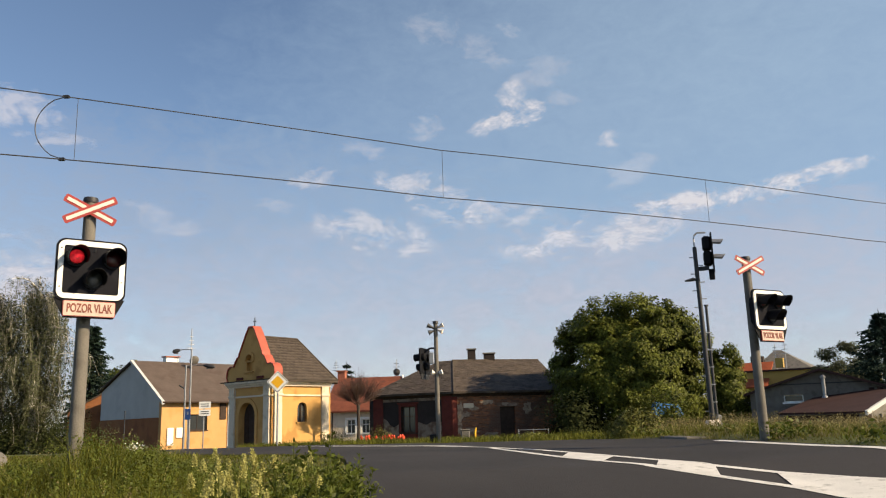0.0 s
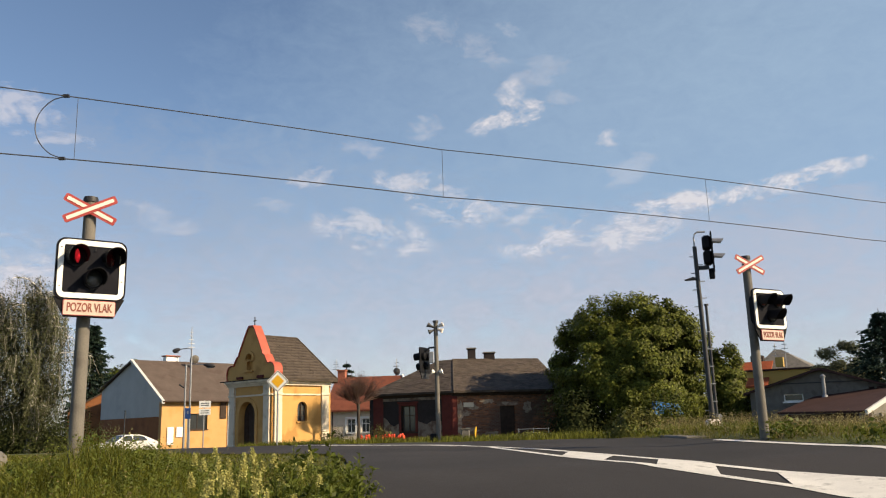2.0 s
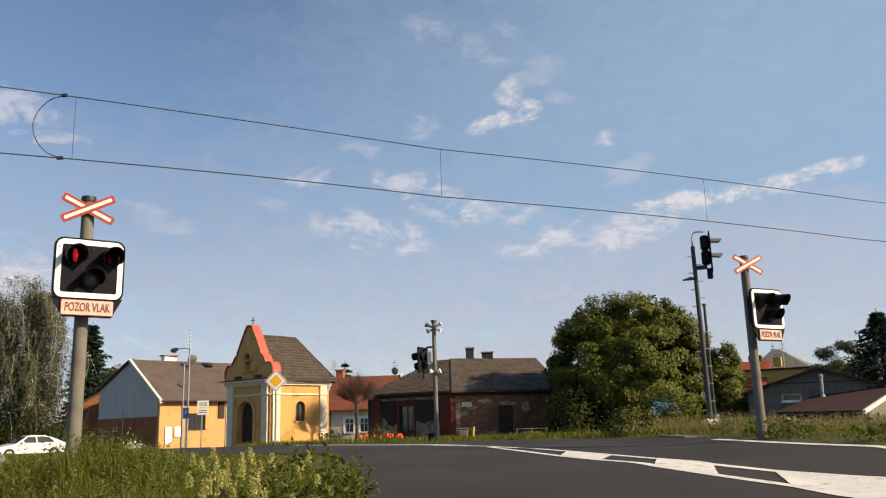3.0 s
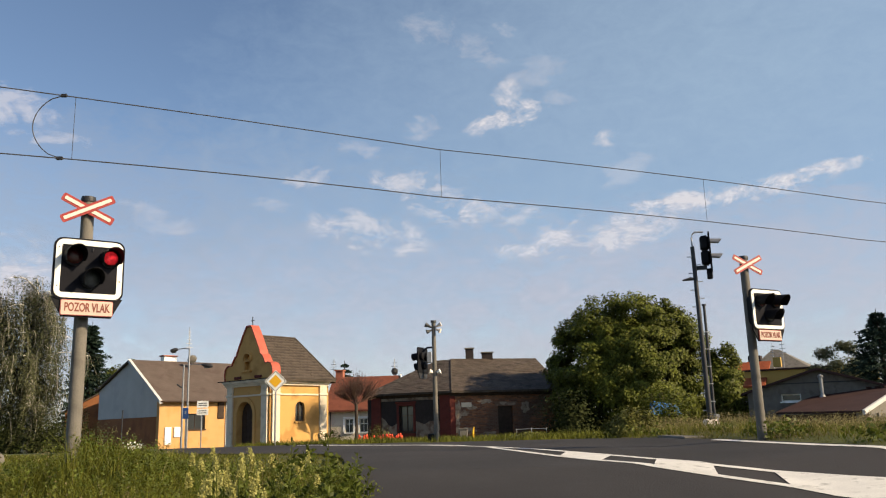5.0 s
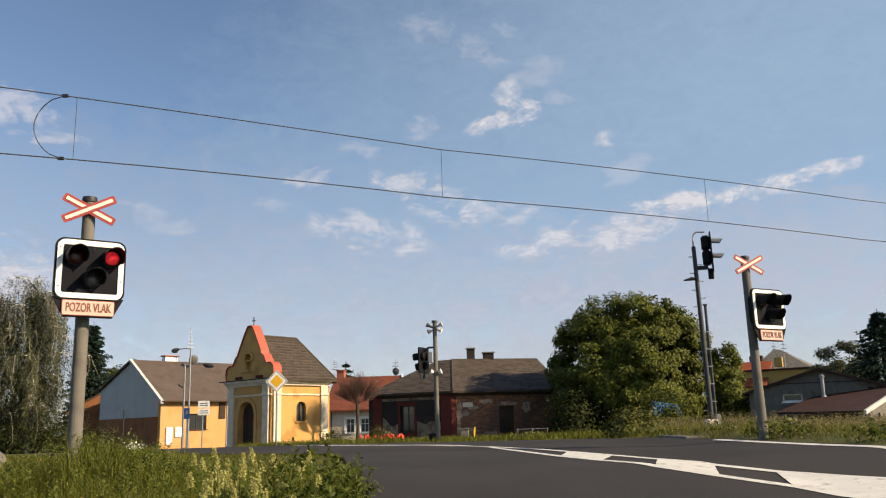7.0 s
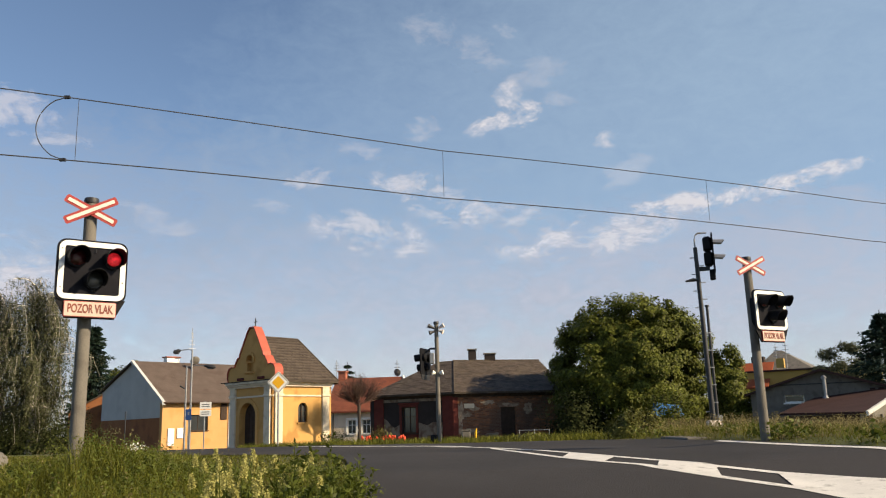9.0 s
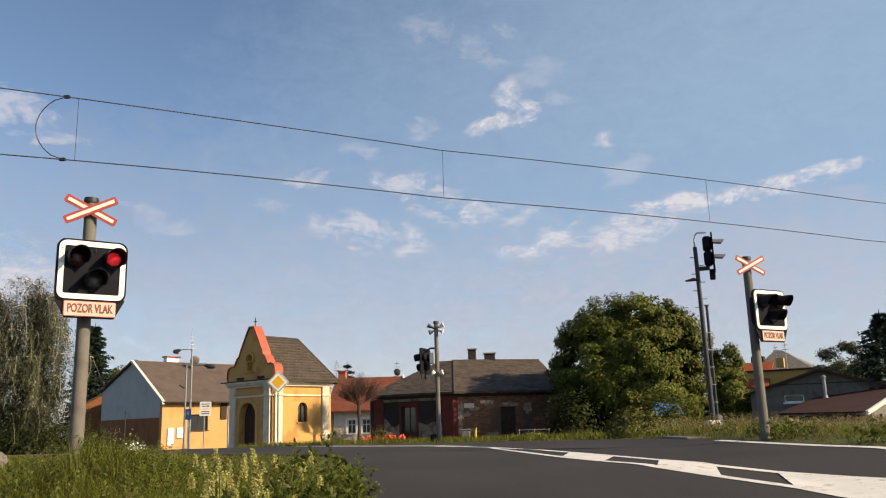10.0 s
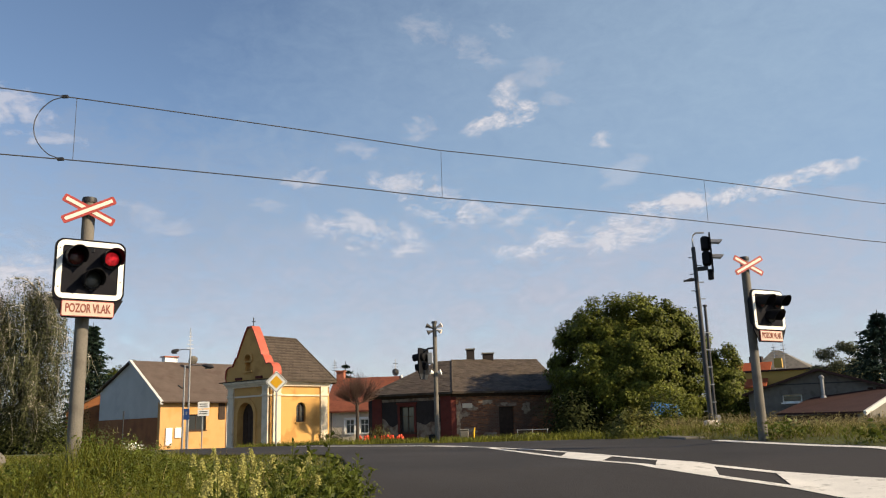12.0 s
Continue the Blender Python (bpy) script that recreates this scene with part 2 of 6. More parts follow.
# ---- mesh helpers ----
class Shape:
    """Collects vertices and faces of one part."""

    def __init__(self):
        self.v, self.f, self.k = [], [], []

    def add(self, verts, faces, k=0):
        o = len(self.v)
        self.v += [tuple(p) for p in verts]
        self.f += [tuple(i + o for i in f) for f in faces]
        self.k += [k] * len(faces)
        return self

    def box(self, x0, y0, z0, x1, y1, z1, m=None, k=0, chamfer=0.0):
        if chamfer:
            bm = bmesh.new()
            bmesh.ops.create_cube(bm, size=1, matrix=Matrix.Translation(((x0 + x1) / 2, (y0 + y1) / 2, (z0 + z1) / 2)) @ Matrix.Diagonal((x1 - x0, y1 - y0, z1 - z0, 1)))
            bmesh.ops.bevel(bm, geom=bm.edges[:], offset=chamfer, segments=1, affect="EDGES")
            return self.bm(bm, m, k)
        vs = [Vector(p) for p in ((x0, y0, z0), (x1, y0, z0), (x1, y1, z0), (x0, y1, z0), (x0, y0, z1), (x1, y0, z1), (x1, y1, z1), (x0, y1, z1))]
        if m:
            vs = [m @ p for p in vs]
        return self.add(vs, ((3, 2, 1, 0), (4, 5, 6, 7), (0, 1, 5, 4), (1, 2, 6, 5), (2, 3, 7, 6), (3, 0, 4, 7)), k)

    def bm(self, bm, m=None, k=0):
        bm.verts.index_update()
        self.add([(m @ p.co) if m else p.co.copy() for p in bm.verts], [[p.index for p in f.verts] for f in bm.faces], k)
        bm.free()
        return self

    def tube(self, pts, radii, n=10, k=0, caps=True):
        """A round bar along points; radii: one or one each."""
        pts = [Vector(p) for p in pts]
        radii = radii if isinstance(radii, (list, tuple)) else [radii] * len(pts)
        vs, fs = [], []
        for i, p in enumerate(pts):
            d = (pts[min(i + 1, len(pts) - 1)] - pts[max(i - 1, 0)]).normalized()
            a = d.orthogonal().normalized() if abs(d.z) > 0.9 else d.cross(Vector((0, 0, 1))).normalized()
            b = d.cross(a)
            vs += [p + (a * math.cos(j * 2 * math.pi / n) + b * math.sin(j * 2 * math.pi / n)) * radii[i] for j in range(n)]
        for i in range(len(pts) - 1):
            for j in range(n):
                fs.append((i * n + j, i * n + (j + 1) % n, (i + 1) * n + (j + 1) % n, (i + 1) * n + j))
        if caps:
            fs += [tuple(range(n))[::-1], tuple(range((len(pts) - 1) * n, len(pts) * n))]
        return self.add(vs, fs, k)

    def plate(self, outline, holes=(), y0=0.0, y1=0.1, m=None, k=0):
        """A flat piece in the xz plane with openings, thick from y0 to y1."""
        bm = bmesh.new()
        edges = []
        for loop in (outline, *holes):
            vs = [bm.verts.new((p[0], y0, p[1])) for p in loop]
            edges += [bm.edges.new((vs[i], vs[(i + 1) % len(vs)])) for i in range(len(vs))]
        bmesh.ops.triangle_fill(bm, use_beauty=True, use_dissolve=True, edges=edges)
        got = bmesh.ops.extrude_face_region(bm, geom=bm.faces[:])
        for g in got["geom"]:
            if isinstance(g, bmesh.types.BMVert):
                g.co.y = y1
        bmesh.ops.recalc_face_normals(bm, faces=bm.faces[:])
        return self.bm(bm, m, k)

    def mesh(self, name, mats):
        me = bpy.data.meshes.new(name)
        me.from_pydata(self.v, [], self.f)
        for m in mats:
            me.materials.append(m)
        if len(mats) > 1:
            me.polygons.foreach_set("material_index", self.k)
        me.update()
        return me


def part(name, shape, mat, parent=None, label="", smooth=False):
    """Links one mesh, under a thing or part where one is given."""
    mats = mat if isinstance(mat, (list, tuple)) else [mat]
    ob = new(name, shape.mesh(name, mats))
    if smooth:
        ob.data.polygons.foreach_set("use_smooth", [True] * len(ob.data.polygons))
        ob.data.set_sharp_from_angle(angle=radians(40))
    if parent:
        ob.parent = parent
    return tagged(ob, label)


def thing(name, m, label, category, group="", kind=""):
    ob = new(name)
    ob.empty_display_size = 0.2
    ob.matrix_basis = m
    return tagged(ob, label, category, group, kind)


def arch(cx, w, z0, spring, n=10):
    """Outline of a round-headed opening."""
    return [(cx - w / 2, z0), (cx + w / 2, z0)] + [(cx + w / 2 * math.cos(a), spring + w / 2 * math.sin(a)) for a in (i * math.pi / n for i in range(n + 1))]


def rect(x0, z0, x1, z1):
    return [(x0, z0), (x1, z0), (x1, z1), (x0, z1)]


def disc(r, n=20):
    return [(r * math.cos(i * 2 * math.pi / n), r * math.sin(i * 2 * math.pi / n)) for i in range(n)]


def rounded(x0, z0, x1, z1, r, n=4):
    out = []
    for cx, cz, a0 in ((x1 - r, z1 - r, 0), (x0 + r, z1 - r, 90), (x0 + r, z0 + r, 180), (x1 - r, z0 + r, 270)):
        out += [(cx + r * math.cos(radians(a0 + 90 * i / n)), cz + r * math.sin(radians(a0 + 90 * i / n))) for i in range(n + 1)]
    return out


def lettering(name, words, height, mat, parent, m, stretch=1.0):
    cu = bpy.data.curves.new(name, "FONT")
    cu.body, cu.size, cu.align_x, cu.align_y, cu.extrude, cu.offset = words, height, "CENTER", "CENTER", 0.002, height * 0.022
    tmp = bpy.data.objects.new(name, cu)
    me = bpy.data.meshes.new_from_object(tmp)
    bpy.data.objects.remove(tmp)
    me.transform(m @ Matrix.Diagonal((stretch, 1, 1, 1)))
    me.materials.clear()
    me.materials.append(mat)
    ob = new(name, me)
    ob.parent = parent
    return ob


# ---- ground ----
KY = (-5.0, 0.0, 5.0, 10.0, 14.0, 24.0, 30.0, 42.0, 50.0, 60.0, 80.0, 200.0, 4000.0)
KZ = (-0.1, 0.0, 0.55, 1.05, 1.12, 1.12, 0.98, 0.65, 0.28, 0.05, 0.10, 0.10, 0.10)
LEFT_EDGE = [(4.5, -60), (0.9, -3), (0.35, 2), (-0.35, 5.5), (-0.89, 8.54), (-1.11, 9.64), (-1.63, 13.1), (-2.2, 15.0), (-3.5, 16.2), (-5.4, 17.6), (-7.8, 19.6), (-11, 24.5), (-16, 32), (-25, 42), (-40, 48), (-60, 50)]
RIGHT_EDGE = [(14.0, -60), (7.6, -3), (6.6, 3), (5.6, 8), (5.28, 10.16), (5.06, 11.48), (4.86, 13.0), (4.58, 14.92), (4.28, 17.82), (3.6, 20.7), (0.8, 21.4), (-0.7, 21.7), (-3.0, 23.4), (-7.5, 29.5), (-9.5, 37), (-12, 50)]


def road_z(y):
    return float(np.interp(y, KY, KZ))


def edge_x(edge, y):
    return float(np.interp(y, [p[1] for p in edge], [p[0] for p in edge]))


def road_h(x, y):
    """Height of the asphalt: the ramp, banked up on the outside of the bend."""
    return road_z(y) + min(0.115, 0.07 * max(0.0, x - 3.6)) * float(np.interp(y, [18, 22], [1, 0]))


def ground_z(x, y):
    """Height of the land: the road's ramp, with low banks beside it."""
    z = road_h(x, y)
    if y < 26:
        lx = edge_x(LEFT_EDGE, y)
        if x < lx:
            near = float(np.interp(y, [0, 3, 7, 10, 16], [0.15, 0.24, 0.12, 0.06, 0.0]))
            z += min(1.0, (lx - x) / 1.2) * near
            z += 0.20 * math.exp(-((x + 3.3) / 0.85) ** 2 - ((y - 8.2) / 0.9) ** 2)
    rx = max(edge_x(RIGHT_EDGE, y), 0.19 * y)
    if x > rx and y < 40:
        z += min(1.0, (x - rx) / 0.8) * 0.04 * (1 if y < 20 else max(0, (40 - y) / 20))
    return z


def ground_sheet():
    s = Shape()
    xs = sorted(set([-4000, -1500, -600, -250, -140] + list(np.arange(-90, -12, 6.0)) + list(np.arange(-12, 14, 0.5)) + list(np.arange(14, 90, 6.0)) + [140, 250, 600, 1500, 4000]))
    ys = sorted(set([-4000, -1000, -300, -80, -20, -8, -4] + list(np.arange(-2, 30, 0.5)) + list(np.arange(30, 90, 3.0)) + [110, 150, 250, 600, 1500, 4000]))
    vs = [(x, y, ground_z(x, y) - (0.05 if edge_x(LEFT_EDGE, y) < x < edge_x(RIGHT_EDGE, y) and y < 52 else 0.0)) for y in ys for x in xs]
    w = len(xs)
    s.add(vs, [(j * w + i, j * w + i + 1, (j + 1) * w + i + 1, (j + 1) * w + i) for j in range(len(ys) - 1) for i in range(w - 1)])
    return tagged(part("ground", s, SOIL, smooth=True), "grassy earth ground falling towards the village", "ground", kind="structure")


def road_sheet():
    s = Shape()
    n, w = 140, 28
    a = [Vector(p) for p in LEFT_EDGE]
    b = [Vector(p) for p in RIGHT_EDGE]
    vs = []
    for i in range(n + 1):
        t = i / n * (len(a) - 1)
        j = min(int(t), len(a) - 2)
        p, q = a[j].lerp(a[j + 1], t - j), b[j].lerp(b[j + 1], t - j)
        for k in range(w + 1):
            c = p.lerp(q, k / w)
            vs.append((c.x, c.y, road_h(c.x, c.y) + 0.02))
    s.add(vs, [(i * (w + 1) + k, i * (w + 1) + k + 1, (i + 1) * (w + 1) + k + 1, (i + 1) * (w + 1) + k) for i in range(n) for k in range(w)])
    return tagged(part("road", s, ASPHALT, smooth=True), "dark grey asphalt road curving over the level crossing", "road", kind="structure")


ground = ground_sheet()
road = road_sheet()
STREET = [(-100, 45), (-70, 46), (-45, 47.5), (-33, 50.4), (-28.4, 53.8), (-24.4, 58.2), (-19.9, 63.1), (-14.4, 68.0), (-1.3, 77), (8, 84)]
lane = tagged(part("village_street", Shape().add(
    [(x, y + d, road_z(y + d) + 0.03) for x, y in STREET for d in (-2.8, -1.4, 0.0, 1.4, 2.8)],
    [(5 * i + k, 5 * i + k + 5, 5 * i + k + 6, 5 * i + k + 1) for i in range(len(STREET) - 1) for k in range(4)]), ASPHALT), "grey asphalt village street past the houses", "street", kind="structure")


def stripe(name, pts, width, label, parent=None):
    """A painted line on the asphalt along points."""
    s = Shape()
    pts = [Vector(p) for p in pts]
    fine = []
    for p, q in zip(pts, pts[1:]):
        fine += [p.lerp(q, i / 6) for i in range(6)]
    fine.append(pts[-1])
    vs = []
    for i, p in enumerate(fine):
        d = (fine[min(i + 1, len(fine) - 1)] - fine[max(i - 1, 0)]).normalized()
        side = Vector((-d.y, d.x)) * width / 2
        for q in (p - side, p + side):
            vs.append((q.x, q.y, road_h(q.x, q.y) + 0.027))
    s.add(vs, [(2 * i, 2 * i + 2, 2 * i + 3, 2 * i + 1) for i in range(len(fine) - 1)])
    ob = part(name, s, PAINT_ROAD, parent)
    return tagged(ob, label, "" if parent else "road marking", kind="" if parent else "structure")


UP_LINE = [(6.2, 5.5), (5.0, 7.3), (4.25, 8.3), (4.05, 8.52), (3.54, 9.18), (3.03, 9.78), (2.61, 10.8), (2.23, 11.95), (1.81, 13.14), (1.32, 14.5), (0.82, 16.2), (-0.18, 18.4), (-1.67, 20.1), (-4.2, 23.0)]
LOW_LINE = [(5.4, 4.8), (4.2, 6.9), (3.6, 7.8), (3.4, 8.26), (2.9, 8.98), (2.4, 9.78), (1.96, 10.74), (1.6, 11.8), (1.02, 14.1), (0.8, 15.9)]
island_mark = tagged(new("painted_island"), "white hatched painted traffic island on the asphalt", "road marking", kind="structure")
stripe("border_line", UP_LINE, 0.13, "", island_mark)
stripe("border_line", LOW_LINE, 0.13, "", island_mark)


def along(line, y):
    return float(np.interp(y, [p[1] for p in line], [p[0] for p in line]))


for u0, u1, v0, v1 in ((11.72, 13.0, 10.74, 11.88), (9.74, 10.68, 9.0, 9.78), (7.95, 9.18, 6.95, 8.3), (6.4, 7.4, 5.6, 6.5)):
    s, vs = Shape(), []
    for i in range(9):
        p = Vector((along(LOW_LINE, v0 + (v1 - v0) * i / 8), v0 + (v1 - v0) * i / 8))
        q = Vector((along(UP_LINE, u0 + (u1 - u0) * i / 8), u0 + (u1 - u0) * i / 8))
        for k in range(9):
            r = p.lerp(q, k / 8)
            vs.append((r.x, r.y, road_h(r.x, r.y) + 0.029))
    s.add(vs, [(9 * i + k, 9 * i + k + 1, 9 * i + k + 10, 9 * i + k + 9) for i in range(8) for k in range(8)])
    part("hatch_block", s, PAINT_ROAD, island_mark)
stripe("give_way_line", [(0.3, 17.4), (-0.3, 18.7), (-1.7, 20.2), (-3.2, 21.9)], 0.42, "wide white painted line across the crossing")
stripe("edge_line", [(7.3, -1), (5.75, 6.5), (5.35, 8.9), (5.16, 9.94), (4.91, 11.14), (4.7, 12.56), (4.5, 14.1)], 0.14, "white painted edge line of the road")


# ---- level crossing lights ----
def cross_boards(parent, z, size, y, m=None):
    for k, a in enumerate((27, -27)):
        r = (m or Matrix()) @ pose(0, y - 0.012 * k, z, 0, a, 0)
        s = Shape().plate(rounded(-size / 2, -0.046, size / 2, 0.046, 0.018, 2), (), 0, 0.01, r)
        b = part("cross_board", s, RED, parent, "white board with red border")
        part("white_stripe", Shape().plate(rounded(-size / 2 + 0.03, -0.019, size / 2 - 0.03, 0.019, 0.008, 2), (), -0.004, 0.0, r), STRIPE, b)


def hood(parent, x, z, r=0.105, reach=0.24):
    """A visor: the upper part of a tube that slants down at its mouth."""
    s, n = Shape(), 16
    vs = []
    for rad in (r, r - 0.006):
        for i in range(n + 1):
            a = radians(-32 + 244 * i / n)
            cut = 0.35 + 0.65 * max(0.0, (math.sin(a) + 1) / 2)
            vs += [(x + rad * math.cos(a), -0.03, z + rad * math.sin(a)), (x + rad * math.cos(a), -0.03 - reach * cut, z + rad * math.sin(a) - 0.02)]
    o = 2 * (n + 1)
    fs = []
    for i in range(n):
        fs += [(2 * i, 2 * i + 1, 2 * i + 3, 2 * i + 2), (o + 2 * i + 2, o + 2 * i + 3, o + 2 * i + 1, o + 2 * i), (2 * i + 1, o + 2 * i + 1, o + 2 * i + 3, 2 * i + 3)]
    s.add(vs, fs)
    return part("visor", s, BLACK, parent, smooth=True)


def lens_disc(parent, x, y, z, front, back, label):
    """A lens that is lit on one face and dark on the other, so that a turn shows it lit or dark."""
    s, n, r = Shape(), 20, 0.088
    rings = ((0.0, -0.022), (0.5, -0.018), (0.85, -0.008), (1.0, 0.0))
    for sign, k in ((1, 0), (-1, 1)):
        vs = [(r * q * math.cos(i * 2 * math.pi / n), sign * d, r * q * math.sin(i * 2 * math.pi / n)) for q, d in rings for i in range(n)]
        fs = [(j * n + i, j * n + (i + 1) % n, (j + 1) * n + (i + 1) % n, (j + 1) * n + i) for j in range(3) for i in range(n)]
        s.add(vs, fs if sign > 0 else [f[::-1] for f in fs], k)
        if k == 0:
            s.k[-n:] = [1] * n
    ob = part("lens", s, [front, back], parent, label, smooth=True)
    ob.matrix_basis = pose(x, y, z)
    return ob


def warning_light(m, label, top, panel, turn, panel_z, cross_turn, w=0.675):
    """Post with a St Andrew's cross, a black light board with a white rim, and a sign plate. Front is -y."""
    t = thing("level_crossing_light", m, label, "crossing light", "level crossing lights")
    s = Shape().tube([(0, 0, -0.6), (0, 0, top)], [0.077, 0.066], 18)
    part("post", s, CONCRETE, t, "weathered grey concrete post", smooth=True)
    part("post_cap", Shape().tube([(0, 0, top - 0.03), (0, 0, top), (0, 0, top + 0.03)], [0.076, 0.08, 0.074], 16), STEEL_DARK, t, smooth=True)
    r = pose(0, 0, 0, 0, 0, cross_turn)
    cross_boards(t, top - 0.13, 0.585, -0.10, r)
    part("clamp", Shape().tube([r @ Vector((0, -0.09, top - 0.13)), r @ Vector((0, 0.02, top - 0.13))], 0.025, 8), STEEL_DARK, t)
    pm = pose(panel[0], panel[1], panel_z, 0, 0, turn)
    for z in (0.22, -0.2):
        part("bracket", Shape().box(min(-0.03, -panel[0]), 0.0, z - 0.02, max(0.03, -panel[0]), max(0.06, -panel[1]), z + 0.02, pose(panel[0], panel[1], panel_z)), STEEL_DARK, t)
    h = 0.625
    board = part("light_board", Shape().plate(rounded(-w / 2 - 0.02, -h / 2 - 0.02, w / 2 + 0.02, h / 2 + 0.02, 0.09), (), 0, 0.03, pm), BOARD, t, "black board")
    part("white_rim", Shape().plate(rounded(-w / 2, -h / 2, w / 2, h / 2, 0.08), (rounded(-w / 2 + 0.055, -h / 2 + 0.055, w / 2 - 0.055, h / 2 - 0.055, 0.02, 2)[::-1],), -0.012, 0.0, pm), WHITE, board, "white reflective rim")
    part("lamp_housing", Shape().plate(rounded(-w / 2 + 0.08, -h / 2 + 0.08, w / 2 - 0.08, h / 2 - 0.08, 0.08), (), 0.03, 0.16, pm), BLACK, t)
    part("sign_backing", Shape().plate([(-w / 2 - 0.02, -h / 2 + 0.01), (-w / 2 + 0.09, -h / 2 - 0.2), (w / 2 - 0.09, -h / 2 - 0.2), (w / 2 + 0.02, -h / 2 + 0.01)], (), 0.012, 0.03, pm), BLACK, t)
    plate = part("sign_plate", Shape().plate(rounded(-0.262, -h / 2 - 0.185, 0.262, -h / 2 - 0.02, 0.012, 2), (), -0.006, 0.01, pm), RED, t, "faded pale sign plate with red border")
    part("sign_face", Shape().plate(rounded(-0.2555, -h / 2 - 0.1785, 0.2555, -h / 2 - 0.0265, 0.01, 2), (), -0.011, -0.005, pm), SIGN_PINK, plate)
    lettering("lettering", "POZOR VLAK", 0.128, SIGN_LETTER, plate, pm @ pose(0, -0.0135, -h / 2 - 0.102, 90, 0, 0), 0.58)
    for bx, bz in ((-w / 2 + 0.028, h / 2 - 0.09), (w / 2 - 0.028, h / 2 - 0.2), (w / 2 - 0.028, -h / 2 + 0.2), (-w / 2 + 0.028, -h / 2 + 0.12)):
        part("bolt", Shape().tube([pm @ Vector((bx, -0.012, bz)), pm @ Vector((bx, -0.018, bz))], 0.007, 8), STEEL_DARK, board)
    lenses = []
    for i, (x, z) in enumerate(((-0.16, 0.135), (0.205, 0.135), (0.022, -0.10))):
        v = hood(t, 0, 0)
        v.matrix_basis = pm @ pose(x, 0, z)
        part("lamp_ring", Shape().plate(disc(0.108), (disc(0.09)[::-1],), -0.035, 0.0, pm @ pose(x, 0, z)), BLACK, t)
        on = LENS_ON if i < 2 else LENS_GLASS
        q = lens_disc(t, 0, 0, 0, on, LENS_OFF if i < 2 else LENS_GLASS, "red lamp lens" if i < 2 else "dark clear lamp lens")
        q.matrix_basis = pm @ pose(x, -0.03, z, 0, 0, 180 if i < 2 else 0)
        lenses.append((q, pm @ pose(x, -0.03, z)))
    return t, lenses


light_a, lenses_a = warning_light(pose(-3.90, 8.72, 0.95), "flashing red crossing light with warning cross on concrete post in weeds", 3.20, (0.13, -0.17), 35, 2.375, 24)
light_b, lenses_b = warning_light(pose(4.98, 13.2, 1.25), "unlit crossing light with warning cross on concrete post in grass", 2.88, (0.25, -0.14), 30, 2.0, 16, 0.72)


def rear_light(m):
    """A crossing light seen from its back, with horn speakers on the post."""
    t = thing("level_crossing_light", m, "level crossing light seen from behind with horn speakers on its post", "crossing light", "level crossing lights")
    part("post", Shape().tube([(0, 0, -0.5), (0, 0, 3.5)], [0.070, 0.060], 14), CONCRETE, t, "grey concrete post", smooth=True)
    part("post_cap", Shape().tube([(0, 0, 3.48), (0, 0, 3.54)], [0.09, 0.08], 12), STEEL_DARK, t)
    bm = pose(-0.34, 0.12, 2.38, 0, 0, 70)
    part("light_board", Shape().plate(rounded(-0.40, -0.38, 0.40, 0.38, 0.08), (), 0.0, 0.03, bm), BLACK, t, "black board")
    for x, z in ((-0.19, 0.12), (0.19, 0.12), (0.0, -0.15)):
        part("lamp_housing", Shape().tube([bm @ Vector((x, 0.0, z)), bm @ Vector((x, -0.08, z)), bm @ Vector((x, -0.11, z))], [0.115, 0.11, 0.06], 14), BLACK, t, smooth=True)
        part("visor", Shape().tube([bm @ Vector((x, 0.03, z)), bm @ Vector((x, 0.25, z - 0.02))], 0.105, 12), BLACK, t, smooth=True)
    part("sign_backing", Shape().plate([(-0.36, -0.35), (-0.27, -0.53), (0.27, -0.53), (0.36, -0.35)], (), 0.0, 0.02, bm), STEEL_DARK, t)
    part("support_arm", Shape().tube([(0, 0, 2.75), (-0.2, 0.05, 2.75), (-0.38, 0.1, 2.6)], 0.03, 8), STEEL_DARK, t)
    part("junction_box", Shape().box(-0.22, -0.1, 2.3, -0.08, 0.06, 2.62, chamfer=0.015), GALV, t)
    for x0, z0, x1, z1 in ((-0.03, 3.32, -0.24, 3.42), (0.05, 3.34, 0.22, 3.42), (-0.05, 3.25, -0.2, 3.2), (0.05, 3.28, 0.2, 3.22)):
        part("horn_speaker", Shape().tube([(x0, -0.05, z0), ((x0 + x1) / 2, -0.06, (z0 + z1) / 2), (x1, -0.08, z1)], [0.025, 0.04, 0.075], 12), STRIPE if x0 > 0 else STEEL_DARK, t, "white horn" if x0 > 0 else "dark horn", smooth=True)
    for x in (-0.15, 0.16):
        part("bell", Shape().tube([(x * 0.4, -0.04, 2.02), (x, -0.06, 2.05)], [0.03, 0.08], 12), WHITE, t)
    part("equipment_box", Shape().box(-0.24, -0.15, -0.1, -0.06, 0.15, 0.28, chamfer=0.02), BLACK, t)
    return t


rear = rear_light(pose(-0.29, 24.0, 1.06))


